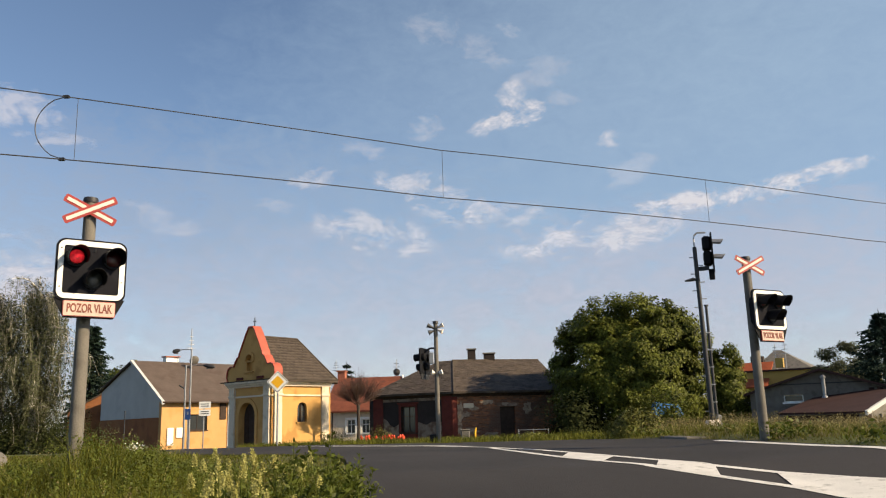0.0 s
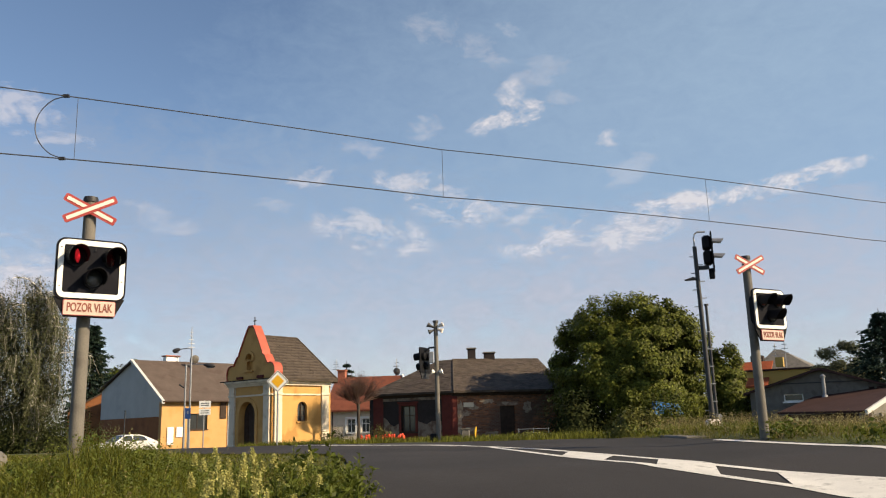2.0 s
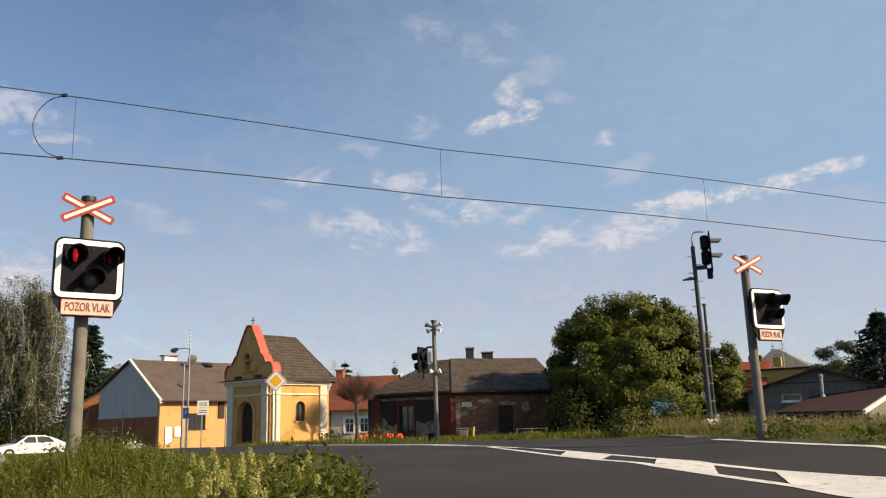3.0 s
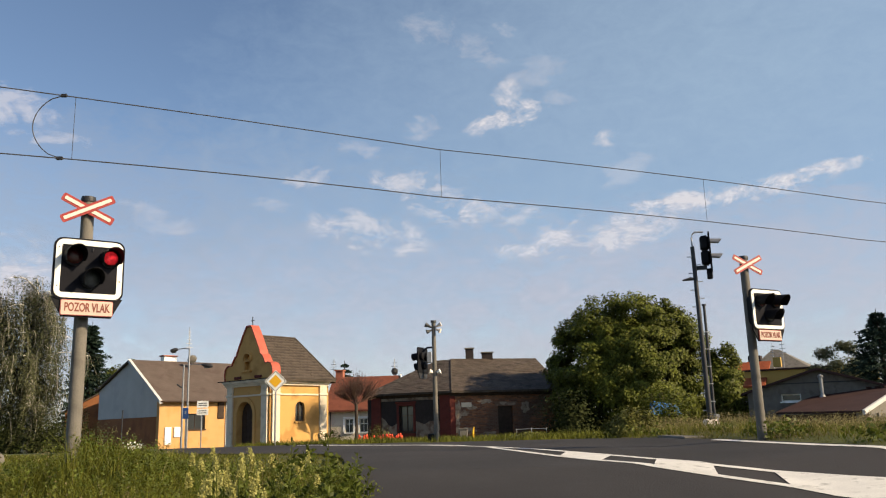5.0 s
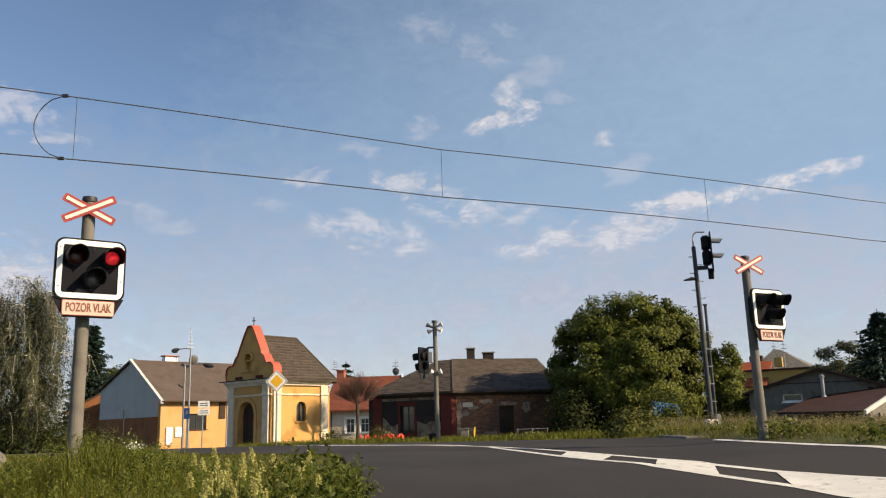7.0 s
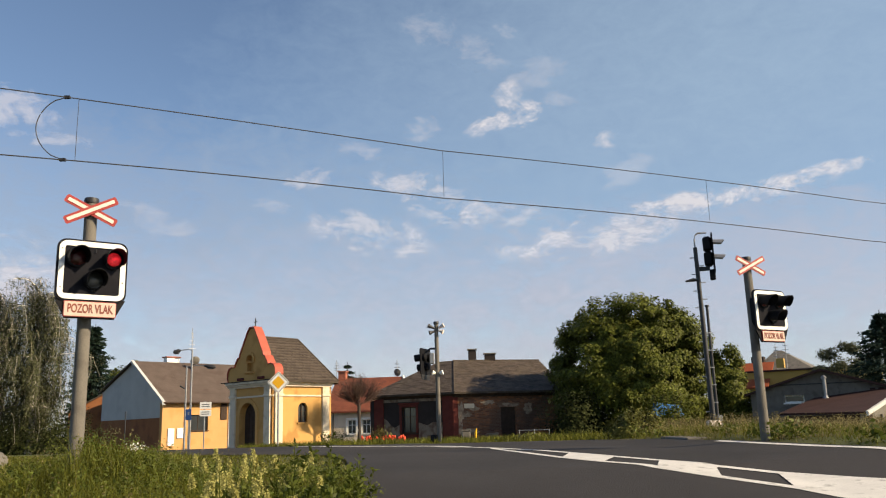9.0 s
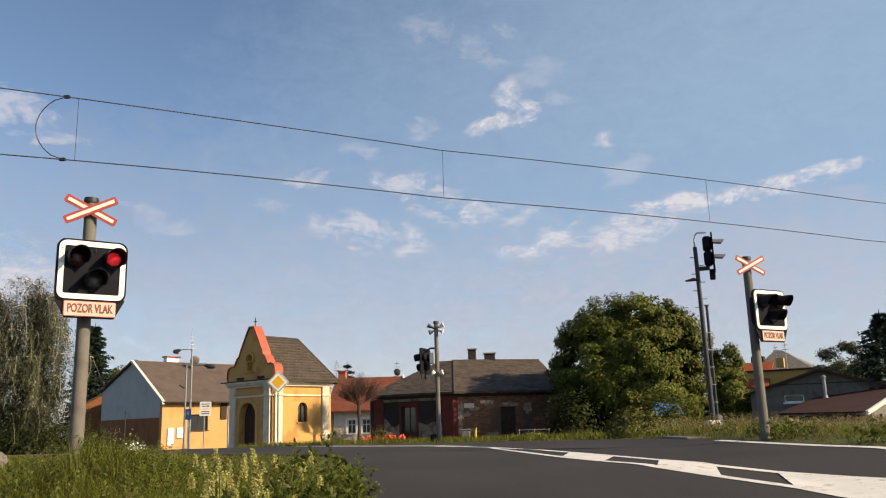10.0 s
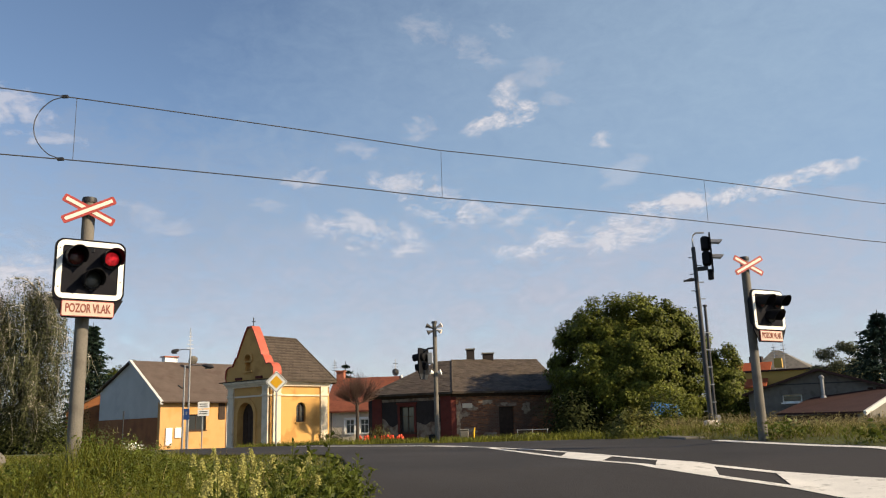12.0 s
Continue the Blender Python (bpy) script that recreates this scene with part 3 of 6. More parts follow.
def signal_mast(m):
    """Railway signal: slim mast with step irons, a gooseneck and a two-lamp head turned sideways."""
    t = thing("railway_signal", m, "dark steel railway signal mast with step irons and hooded lamps", "railway signal")
    part("mast", Shape().tube([(0, 0, 0), (0, 0, 4.75)], [0.068, 0.052], 12), STEEL_DARK, t, smooth=True)
    part("gooseneck", Shape().tube([(0, 0, 4.7), (0, 0, 4.98), (0.03, 0, 5.08), (0.1, 0, 5.14), (0.32, 0, 5.14)], 0.022, 8), GALV, t, smooth=True)
    hm = pose(0.44, 0, 4.60, 0, 0, 74)
    part("signal_head", Shape().plate(rounded(-0.24, -0.56, 0.24, 0.52, 0.09), (), -0.03, 0.0, hm), BLACK, t, "black background board")
    for z in (0.24, -0.16):
        part("lamp_housing", Shape().box(-0.15, 0.0, z - 0.19, 0.15, 0.22, z + 0.19, hm, chamfer=0.05), BLACK, t)
        part("lamp_lens", Shape().tube([hm @ Vector((0, -0.03, z)), hm @ Vector((0, -0.045, z))], [0.09, 0.08], 14), LENS_GLASS, t, "dark glass lens")
        v, n = [], 10
        for r in (0.115, 0.108):
            for i in range(n + 1):
                g = radians(8 + 164 * i / n)
                v += [hm @ Vector((r * math.cos(g), -0.03, z + r * math.sin(g))), hm @ Vector((r * math.cos(g), -0.33 + 0.1 * (1 - math.sin(g)), z - 0.03 + r * math.sin(g)))]
        o = 2 * (n + 1)
        f = [(2 * i, 2 * i + 2, 2 * i + 3, 2 * i + 1) for i in range(n)] + [(o + 2 * i, o + 2 * i + 1, o + 2 * i + 3, o + 2 * i + 2) for i in range(n)] + [(2 * i + 1, 2 * i + 3, o + 2 * i + 3, o + 2 * i + 1) for i in range(n)]
        part("visor", Shape().add(v, f), GALV, t, "pale sheet visor", smooth=True)
    part("mounting_arm", Shape().box(-0.05, 0.1, -0.46, 0.05, 0.44, -0.36, hm), STEEL_DARK, t)
    part("lower_box", Shape().box(-0.09, -0.02, -0.72, 0.09, 0.12, -0.45, hm, chamfer=0.02), BLACK, t)
    part("side_lamp", Shape().tube([(0, 0, 3.88), (-0.12, 0, 3.9), (-0.34, 0, 3.86)], [0.025, 0.05, 0.02], 8), STEEL_DARK, t)
    for i in range(20):
        z = 0.3 + i * 0.22
        if 2.6 < z < 3.0:
            continue
        part("step_iron", Shape().box(-0.16 if i % 2 else 0.04, -0.012, z - 0.012, -0.04 if i % 2 else 0.18, 0.012, z + 0.012), GALV, t)
    part("foundation", Shape().box(-0.16, -0.16, -0.5, 0.16, 0.16, 0.30, chamfer=0.05), STRIPE, t, "whitewashed concrete foot")
    part("cable_box", Shape().box(0.1, -0.1, 0.1, 0.22, 0.06, 0.42, chamfer=0.02), GALV, t)
    return t


mast = signal_mast(pose(6.66, 21.0, 1.22, 0, -0.5, 0))
thin_post = thing("steel_post", pose(9.68, 30.0, 1.0), "plain dark steel post standing in the grass", "post")
part("post", Shape().tube([(0, 0, -0.3), (0, 0, 4.62)], [0.055, 0.05], 10), STEEL_DARK, thin_post, smooth=True)
part("post_cap", Shape().tube([(0, 0, 4.6), (0, 0, 4.66)], [0.085, 0.08], 10), STEEL_DARK, thin_post)

pad = tagged(part("concrete_slab", Shape().box(4.45, 15.7, 1.0, 5.2, 17.6, 1.235, chamfer=0.02), CONCRETE), "weathered concrete slab at the edge of the road", "slab")


# ---- overhead line ----
def overhead_line():
    t = thing("overhead_line", pose(0, 20.3, 7.34), "overhead railway contact line with droppers and a jumper loop", "overhead line")
    d = Vector((14.9, 7.0, 0)).normalized()

    def at(x, upper):
        """A place on the wire at x, in the line's own space."""
        z = (-0.0018 if x > 0 else -0.0026) * x * x
        if abs(x) > 15:
            z = -0.405 if x > 0 else -0.585
        if upper:
            z += 1.29 + (0.0014 * min(x * x, 120) if x < 0 else 0.0002 * min(x * x, 225))
        return Vector((x, x * (0.555 if x < 0 else 0.395), z))

    xs = [-70, -40, -25, -16, -12, -10] + list(np.arange(-9, 15, 1.5)) + [18, 24, 34, 50, 80]
    part("carrier_wire", Shape().tube([at(x, True) for x in xs], 0.012, 6), WIRE, t)
    part("contact_wire", Shape().tube([at(x, False) for x in xs], 0.013, 6), WIRE, t)
    for x in (-24.0, -15.6, -7.6, 0.05, 7.9, 16.0, 24.0):
        part("dropper", Shape().tube([at(x, True), at(x, False)], 0.006, 5), WIRE, t)
    pts = []
    a, b = at(-7.80, True), at(-7.80, False)
    for i in range(17):
        f = i / 16
        p = a.lerp(b, f)
        bulge = math.sin(math.pi * f) ** 0.55 * 0.55
        pts.append(p + Vector((-bulge, -bulge * 0.2, 0)))
    part("jumper_loop", Shape().tube(pts, 0.011, 6), WIRE, t, smooth=True)
    for p in (a, b):
        part("clamp", Shape().box(p.x - 0.06, p.y - 0.03, p.z - 0.03, p.x + 0.06, p.y + 0.03, p.z + 0.03), STEEL_DARK, t)
    return t


overhead = overhead_line()


# ---- buildings ----
def roof_slab(pts, thick, mat, parent, name="roof", label=""):
    """A roof plane from its corners, thick downwards."""
    s = Shape()
    n = len(pts)
    vs = [Vector(p) for p in pts] + [Vector(p) - Vector((0, 0, thick)) for p in pts]
    s.add(vs, [tuple(range(n)), tuple(range(2 * n - 1, n - 1, -1))] + [(i, i + n, (i + 1) % n + n, (i + 1) % n) for i in range(n)])
    return part(name, s, mat, parent, label)


def window(parent, m, x0, z0, x1, z1, depth=0.14, frame_mat=None, bars=1, cross=1, sill=True, surround=None):
    """Frame, panes and sill inside an opening; m is the wall's pose, its outer face at y = 0."""
    fm = frame_mat or WHITE
    w = part("window", Shape().plate(rect(x0, z0, x1, z1), (rect(x0 + 0.06, z0 + 0.06, x1 - 0.06, z1 - 0.06)[::-1],), depth, depth + 0.06, m), fm, parent)
    part("pane", Shape().box(x0 + 0.05, depth + 0.025, z0 + 0.05, x1 - 0.05, depth + 0.04, z1 - 0.05, m), PANE, w)
    for i in range(bars):
        x = x0 + (x1 - x0) * (i + 1) / (bars + 1)
        part("mullion", Shape().box(x - 0.025, depth - 0.005, z0 + 0.06, x + 0.025, depth + 0.05, z1 - 0.06, m), fm, w)
    for i in range(cross):
        z = z0 + (z1 - z0) * (0.62 if cross == 1 else (i + 1) / (cross + 1))
        part("transom", Shape().box(x0 + 0.06, depth - 0.003, z - 0.022, x1 - 0.06, depth + 0.05, z + 0.022, m), fm, w)
    if sill:
        part("sill", Shape().box(x0 - 0.08, -0.08, z0 - 0.08, x1 + 0.08, depth + 0.02, z0, m), fm, w)
    if surround:
        part("surround", Shape().plate(rect(x0 - 0.16, z0 - 0.02, x1 + 0.16, z1 + 0.16), (rect(x0, z0, x1, z1)[::-1],), -0.04, 0.02, m), surround, w)
    return w


def wall(parent, m, length, height, holes, mat, thick=0.35, outline=None, label=""):
    return part("wall", Shape().plate(outline or rect(0, -0.8, length, height), [h[::-1] for h in holes], 0, thick, m), mat, parent, label)


def antenna(parent, p, h, n=4):
    a = part("antenna", Shape().tube([p, Vector(p) + Vector((0, 0, h))], 0.035, 6), GALV, parent)
    for i in range(n):
        z = p[2] + h * (0.55 + 0.42 * i / n)
        part("antenna_rod", Shape().box(p[0] - 0.35 + 0.05 * i, p[1] - 0.02, z - 0.025, p[0] + 0.35 - 0.05 * i, p[1] + 0.02, z + 0.025), GALV, a)


SLATE_SHAPE = Shape().add([(-0.5, 0.0, 0.0), (0.5, 0.0, 0.0), (0.5, 1.0, 0.0), (-0.5, 1.0, 0.0), (-0.5, 0.03, 1.0), (0.5, 0.03, 1.0), (0.5, 1.0, 0.4), (-0.5, 1.0, 0.4)],
                          [(4, 5, 6, 7), (0, 1, 5, 4), (1, 2, 6, 5), (3, 0, 4, 7)])
SLATE_MESH = SLATE_SHAPE.mesh("slate", [SLATE_PIECE])


def slate_places(el, er, rr, rl, course, width, r):
    """Poses and sizes of slates in lapped courses on a roof plane, eaves to ridge."""
    el, er, rr, rl = Vector(el), Vector(er), Vector(rr), Vector(rl)
    up = ((rl + rr) / 2 - (el + er) / 2)
    across = (er - el).normalized()
    up -= across * up.dot(across)
    rows = int(up.length / course)
    up.normalize()
    nor = across.cross(up)
    if nor.z < 0:
        nor = -nor
    for j in range(rows):
        u, top = j / rows, min(1.0, (j + 0.9) / rows)
        p, q = el.lerp(rl, u), er.lerp(rr, u)
        axis = (q - p).normalized()
        lo, hi = max(0.0, (el.lerp(rl, top) - p).dot(axis)), min((q - p).length, (er.lerp(rr, top) - p).dot(axis))
        cuts = [lo] + [lo + width * (i + (1.0 if j % 2 else 0.5)) for i in range(int((hi - lo) / width))]
        cuts = [c for c in cuts if c < hi - 0.05] + [hi]
        for c0, c1 in zip(cuts, cuts[1:]):
            w = c1 - c0
            if w < 0.03:
                continue
            o = p + axis * (c0 + w / 2) + up * r.gauss(0, 0.006) + nor * (0.003 + abs(r.gauss(0, 0.004)))
            tilt = r.gauss(0, 0.015)
            a2 = (across + up * tilt).normalized()
            u2 = nor.cross(a2) if nor.cross(a2).dot(up) > 0 else -nor.cross(a2)
            m = Matrix(((a2.x, u2.x, nor.x, o.x), (a2.y, u2.y, nor.y, o.y), (a2.z, u2.z, nor.z, o.z), (0, 0, 0, 1)))
            yield m @ Matrix.Diagonal((w * r.uniform(0.955, 0.99), course * 1.02, 0.018 * r.uniform(0.7, 1.5), 1))


def slates(roof, corners, course, width, seed, joined=False):
    r = random.Random(seed)
    if joined:
        s = Shape()
        for m in slate_places(*corners, course, width, r):
            s.add([m @ Vector(v) for v in SLATE_SHAPE.v], SLATE_SHAPE.f)
        return tagged(part("slates", s, SLATE_PIECE, roof), kind="stuff")
    for m in slate_places(*corners, course, width, r):
        ob = new("slate", SLATE_MESH)
        ob.parent = roof
        ob.matrix_basis = m


def chapel():
    """A small baroque chapel: curved gable front, slate roof, pilasters and cornices. Front is -y, its right side +x."""
    t = thing("chapel", pose(-8.72, 41.0, 0.64, 0, 0, -40), "small yellow baroque chapel with cream pilasters and a slate roof", "chapel")
    W, L, H = 3.55, 3.75, 3.15
    # front wall, x from -W to 0
    door = arch(-W / 2 - 0.17, 1.34, -0.75, 1.70)
    fm = pose(-W, 0, 0)
    fd = [(x + W, z) for x, z in door]
    wall(t, fm, W, H, [fd], YELLOW_PL, 0.4)
    part("door_surround", Shape().plate([(x + W, z) for x, z in arch(-W / 2 - 0.17, 1.70, -0.6, 1.73)], [[(x + W, z) for x, z in arch(-W / 2 - 0.17, 1.34, -0.6, 1.70)][::-1]], -0.06, 0.0, fm), YELLOW_PL, t)
    leaf = part("door", Shape().plate([(x + W, z) for x, z in arch(-W / 2 - 0.17, 1.32, -0.5, 1.69)], (), 0.3, 0.36, fm), DARK_WOOD, t, "dark wooden arched door")
    for x in (-0.49, -0.19, 0.11):
        part("batten", Shape().box(W / 2 + x - 0.03, 0.28, 0.05, W / 2 + x + 0.03, 0.31, 1.9, fm), DARK_WOOD, leaf)
    part("step", Shape().box(W / 2 - 0.8, -0.75, -0.5, W / 2 + 0.85, -0.02, 0.06, fm, chamfer=0.02), CREAM_PL, t, "pale stone step")
    # right side wall, from the front corner backwards
    sm = pose(0, 0, 0, 0, 0, 90)
    win = arch(L * 0.52, 0.62, 1.32, 2.0)
    wall(t, sm, L, H, [win], YELLOW_PL, 0.35)
    wf = part("window", Shape().plate(arch(L * 0.52, 0.62, 1.32, 2.0), [arch(L * 0.52, 0.5, 1.38, 1.99)[::-1]], 0.12, 0.18, sm), DARK_WOOD, t, "dark arched window with bars")
    part("pane", Shape().plate(arch(L * 0.52, 0.6, 1.33, 2.0), (), 0.16, 0.17, sm), PANE, wf)
    part("mullion", Shape().box(L * 0.52 - 0.02, 0.1, 1.35, L * 0.52 + 0.02, 0.15, 2.28, sm), DARK_WOOD, wf)
    for z in (1.6, 1.85, 2.05):
        part("transom", Shape().box(L * 0.52 - 0.28, 0.1, z - 0.015, L * 0.52 + 0.28, 0.15, z + 0.015, sm), DARK_WOOD, wf)
    part("sill", Shape().box(L * 0.52 - 0.38, -0.08, 1.24, L * 0.52 + 0.38, 0.15, 1.31, sm), YELLOW_PL, wf)
    # far walls close the body; the back has cut corners
    wall(t, pose(-W, 0, 0, 0, 0, 90) @ pose(0, -0.35, 0), L, H, [], YELLOW_PL, 0.35)
    for a, b in (((0, L), (-0.75, L + 0.8)), ((-0.75, L + 0.8), (-W + 0.75, L + 0.8)), ((-W + 0.75, L + 0.8), (-W, L))):
        v = Vector(b) - Vector(a)
        wall(t, pose(a[0], a[1], 0, 0, 0, math.degrees(math.atan2(v.y, v.x))), v.length, H, [], YELLOW_PL, 0.3)

    def pilaster(m, x, w=0.46):
        p = part("pilaster", Shape().box(x - w / 2, -0.09, -0.7, x + w / 2, 0.0, 2.62, m), CREAM_PL, t, "cream plaster pilaster")
        part("capital", Shape().box(x - w / 2 - 0.05, -0.14, 2.62, x + w / 2 + 0.05, 0.0, 2.74, m, chamfer=0.02), CREAM_PL, p)
        part("capital_block", Shape().box(x - w / 2, -0.10, 2.742, x + w / 2, 0.0, 3.12, m), CREAM_PL, p)
        part("plinth", Shape().box(x - w / 2 - 0.05, -0.13, -0.7, x + w / 2 + 0.05, 0.0, 0.22, m, chamfer=0.02), CREAM_PL, p)

    for x in (0.34, W - 0.34):
        pilaster(fm, x)
    for x in (0.36, L - 0.30):
        pilaster(sm, x)
    part("frieze_band", Shape().box(0, -0.05, 2.62, W, 0.0, 2.70, fm), CREAM_PL, t)
    part("frieze_band", Shape().box(0, -0.05, 2.62, L, 0.0, 2.70, sm), CREAM_PL, t)
    for i, (o, z) in enumerate(((0.12, 3.12), (0.22, 3.22), (0.32, 3.31))):
        part("cornice", Shape().box(-0.0, -o, z, W, 0.0, z + 0.1, fm), CREAM_PL, t)
        part("cornice", Shape().box(-o, -o, z + 0.002, L + 0.05, 0.0, z + 0.102, sm), CREAM_PL, t)
        part("cornice", Shape().box(-W - o, 0, z, -W, L, z + 0.1), CREAM_PL, t)
    part("cornice_cap", Shape().box(-W - 0.34, -0.36, 3.412, 0.34, 0.1, 3.46), DARK_WOOD, t, "dark weathered cornice cover")
    # curved gable
    c = -W / 2
    half = [(1.93, 3.46), (2.0, 3.72), (1.97, 3.98), (1.84, 4.16), (1.62, 4.24), (1.40, 4.22), (1.34, 4.34), (1.12, 4.66), (1.00, 4.68), (0.95, 4.86), (0.62, 5.46), (0.38, 5.88), (0.17, 6.2)]
    out = [(c + x, z) for x, z in half] + [(c - x, z) for x, z in half[::-1]]
    niche = arch(c - 0.1, 0.5, 3.95, 4.55)
    part("gable", Shape().plate(out, [niche[::-1]], 0.02, 0.42), YELLOW_PL, t, "curved yellow gable with a niche")
    part("niche_back", Shape().plate(arch(c - 0.1, 0.5, 3.95, 4.55), (), 0.25, 0.3), YELLOW_PL, t)
    part("niche_hood", Shape().plate(arch(c - 0.1, 0.74, 4.45, 4.58), [arch(c - 0.1, 0.52, 4.40, 4.56)[::-1]], -0.06, 0.02), YELLOW_PL, t)
    part("niche_shelf", Shape().box(c - 0.46, -0.1, 3.87, c + 0.26, 0.02, 3.95), YELLOW_PL, t)
    for x in (-0.85, 0.85):
        part("ledge", Shape().box(c + x - 0.26, -0.08, 3.52, c + x + 0.26, 0.02, 3.66, chamfer=0.02), OX_RED, t)
    # red cover along the gable's back of the curve
    for side in (1, -1):
        line = [(c + side * x, z) for x, z in half]
        s = Shape()
        vs = []
        for x, z in line:
            vs += [(x + side * 0.03, -0.05, z + 0.05), (x + side * 0.03, 0.47, z + 0.05), (x, -0.05, z), (x, 0.47, z)]
        fs = []
        for i in range(len(line) - 1):
            a, b = 4 * i, 4 * i + 4
            fs += [(a, b, b + 1, a + 1), (a + 2, a + 3, b + 3, b + 2), (a, a + 2, b + 2, b), (a + 1, b + 1, b + 3, a + 3)]
        part("gable_cover", s.add(vs, fs), RED_TRIM, t, "red sheet cover along the gable")
    part("gable_peak", Shape().box(c - 0.2, -0.06, 6.16, c + 0.2, 0.47, 6.26, chamfer=0.02), RED_TRIM, t)
    part("cross", Shape().box(c - 0.018, 0.2, 6.25, c + 0.018, 0.24, 6.72).box(c - 0.13, 0.2, 6.5, c + 0.13, 0.24, 6.54), STEEL_DARK, t)
    # slate roof with a hipped end
    e, zr, zt = 0.38, 3.42, 5.75
    rl = L - 0.7
    main = [(e, 0.44, zr), (e, L + 0.3, zr), (c, rl, zt), (c, 0.44, zt)]
    slates(roof_slab(main, 0.1, SLATE, t, label="weathered slate roof"), main, 0.20, 0.26, 21)
    roof_slab([(-W - e, L + 0.3, zr), (-W - e, 0.4, zr), (c, 0.4, zt), (c, rl, zt)], 0.1, SLATE, t)
    hip = [(e, L + 0.3, zr), (-0.6, L + 1.2, zr), (c, rl, zt)]
    slates(roof_slab(hip, 0.1, SLATE, t), hip + [hip[-1]], 0.20, 0.26, 22)
    roof_slab([(-0.6, L + 1.2, zr), (-W + 0.6, L + 1.2, zr), (c, rl, zt)], 0.1, SLATE, t)
    roof_slab([(-W + 0.6, L + 1.2, zr), (-W - e, L + 0.3, zr), (c, rl, zt)], 0.1, SLATE, t)
    part("ridge", Shape().tube([(c, 0.4, zt + 0.01), (c, rl, zt + 0.01)], 0.06, 8), SLATE, t)
    part("hip_ridge", Shape().tube([(c, rl, zt + 0.01), (e, L + 0.3, zr + 0.02)], 0.05, 6), SLATE, t)
    return t


the_chapel = chapel()


def orange_house():
    """Long low house: grey gable end over a brown wall, orange long side."""
    t = thing("house", pose(-22.8, 66.0, 0.2, 0, 0, 48), "orange rendered house with a grey gable and brown roof", "house", "village houses")
    L, Wd, H, R, HB = 11.0, 10.5, 4.0, 7.5, 5.2
    win = rect(2.4, 1.57, 4.15, 2.84)
    wall(t, pose(0, 0, 0), L, H, [win], ORANGE_PL, 0.4)
    window(t, pose(0, 0, 0), 2.4, 1.57, 4.15, 2.84, frame_mat=DARK_WOOD, bars=1, cross=0)
    part("roller_shutter", Shape().box(5.3, -0.09, 2.4, 5.9, 0.0, 3.75, chamfer=0.02), DARK_WOOD, t)
    for x, z in ((0.5, 0.43), (1.3, 1.0)):
        part("wall_cabinet", Shape().box(x, -0.12, z, x + 0.55, 0.0, 1.8, chamfer=0.02), WHITE, t, "white meter cabinet")
    part("downpipe", Shape().tube([(1.98, -0.08, 0), (1.98, -0.08, H - 0.1)], 0.05, 8), DARK_WOOD, t)
    part("downpipe", Shape().tube([(6.1, -0.08, 0), (6.1, -0.08, H - 0.1)], 0.05, 8), WHITE, t)
    g2 = pose(0, 0, 0) @ Matrix(((0, 1, 0, 0), (1, 0, 0, 0), (0, 0, 1, 0), (0, 0, 0, 1)))
    part("gable_wall", Shape().plate([(0.41, 2.65), (Wd, 2.65), (Wd, HB - 0.1), (5.0, R - 0.1), (0.41, H)], (), 0.0, 0.35, g2), GREY_PL, t, "plain grey rendered gable")
    part("lower_wall", Shape().plate(rect(0.41, -0.8, Wd, 2.64), (), -0.02, 0.35, g2), BROWN_PL, t, "brown painted lower wall")
    roof_slab([(-0.25, -0.45, H - 0.12), (L, -0.45, H - 0.12), (L, 5.0, R), (-0.25, 5.0, R)], 0.14, BROWN_ROOF, t, label="flat brown tiled roof")
    roof_slab([(L, Wd + 0.3, HB), (-0.25, Wd + 0.3, HB), (-0.25, 5.0, R), (L, 5.0, R)], 0.14, BROWN_ROOF, t)
    part("barge_board", Shape().add([(-0.3, -0.5, H - 0.1), (-0.3, 5.0, R + 0.05), (-0.3, 5.0, R - 0.2), (-0.3, -0.5, H - 0.36), (-0.05, -0.5, H - 0.1), (-0.05, 5.0, R + 0.05), (-0.05, 5.0, R - 0.2), (-0.05, -0.5, H - 0.36)],
                                    [(0, 1, 2, 3), (7, 6, 5, 4), (0, 4, 5, 1), (3, 2, 6, 7), (0, 3, 7, 4)]), GREY_PL, t)
    part("gutter", Shape().tube([(-0.2, -0.5, H - 0.2), (L, -0.5, H - 0.2)], 0.07, 8), DARK_WOOD, t)
    ch = part("chimney", Shape().box(3.2, Wd / 2 + 0.1, R - 0.5, 4.4, Wd / 2 + 0.7, R + 0.45, chamfer=0.02), WHITE, t, "white rendered chimney")
    part("chimney_cap", Shape().box(3.1, Wd / 2 + 0.0, R + 0.45, 4.5, Wd / 2 + 0.8, R + 0.55), BRICK_CH, ch)
    part("satellite_dish", Shape().tube([(4.9, 3.6, 7.6), (4.88, 3.5, 7.55), (4.86, 3.44, 7.53)], [0.42, 0.3, 0.04], 14), CONCRETE, t)
    antenna(t, (4.8, 4.0, 6.5), 4.0, 5)
    return t


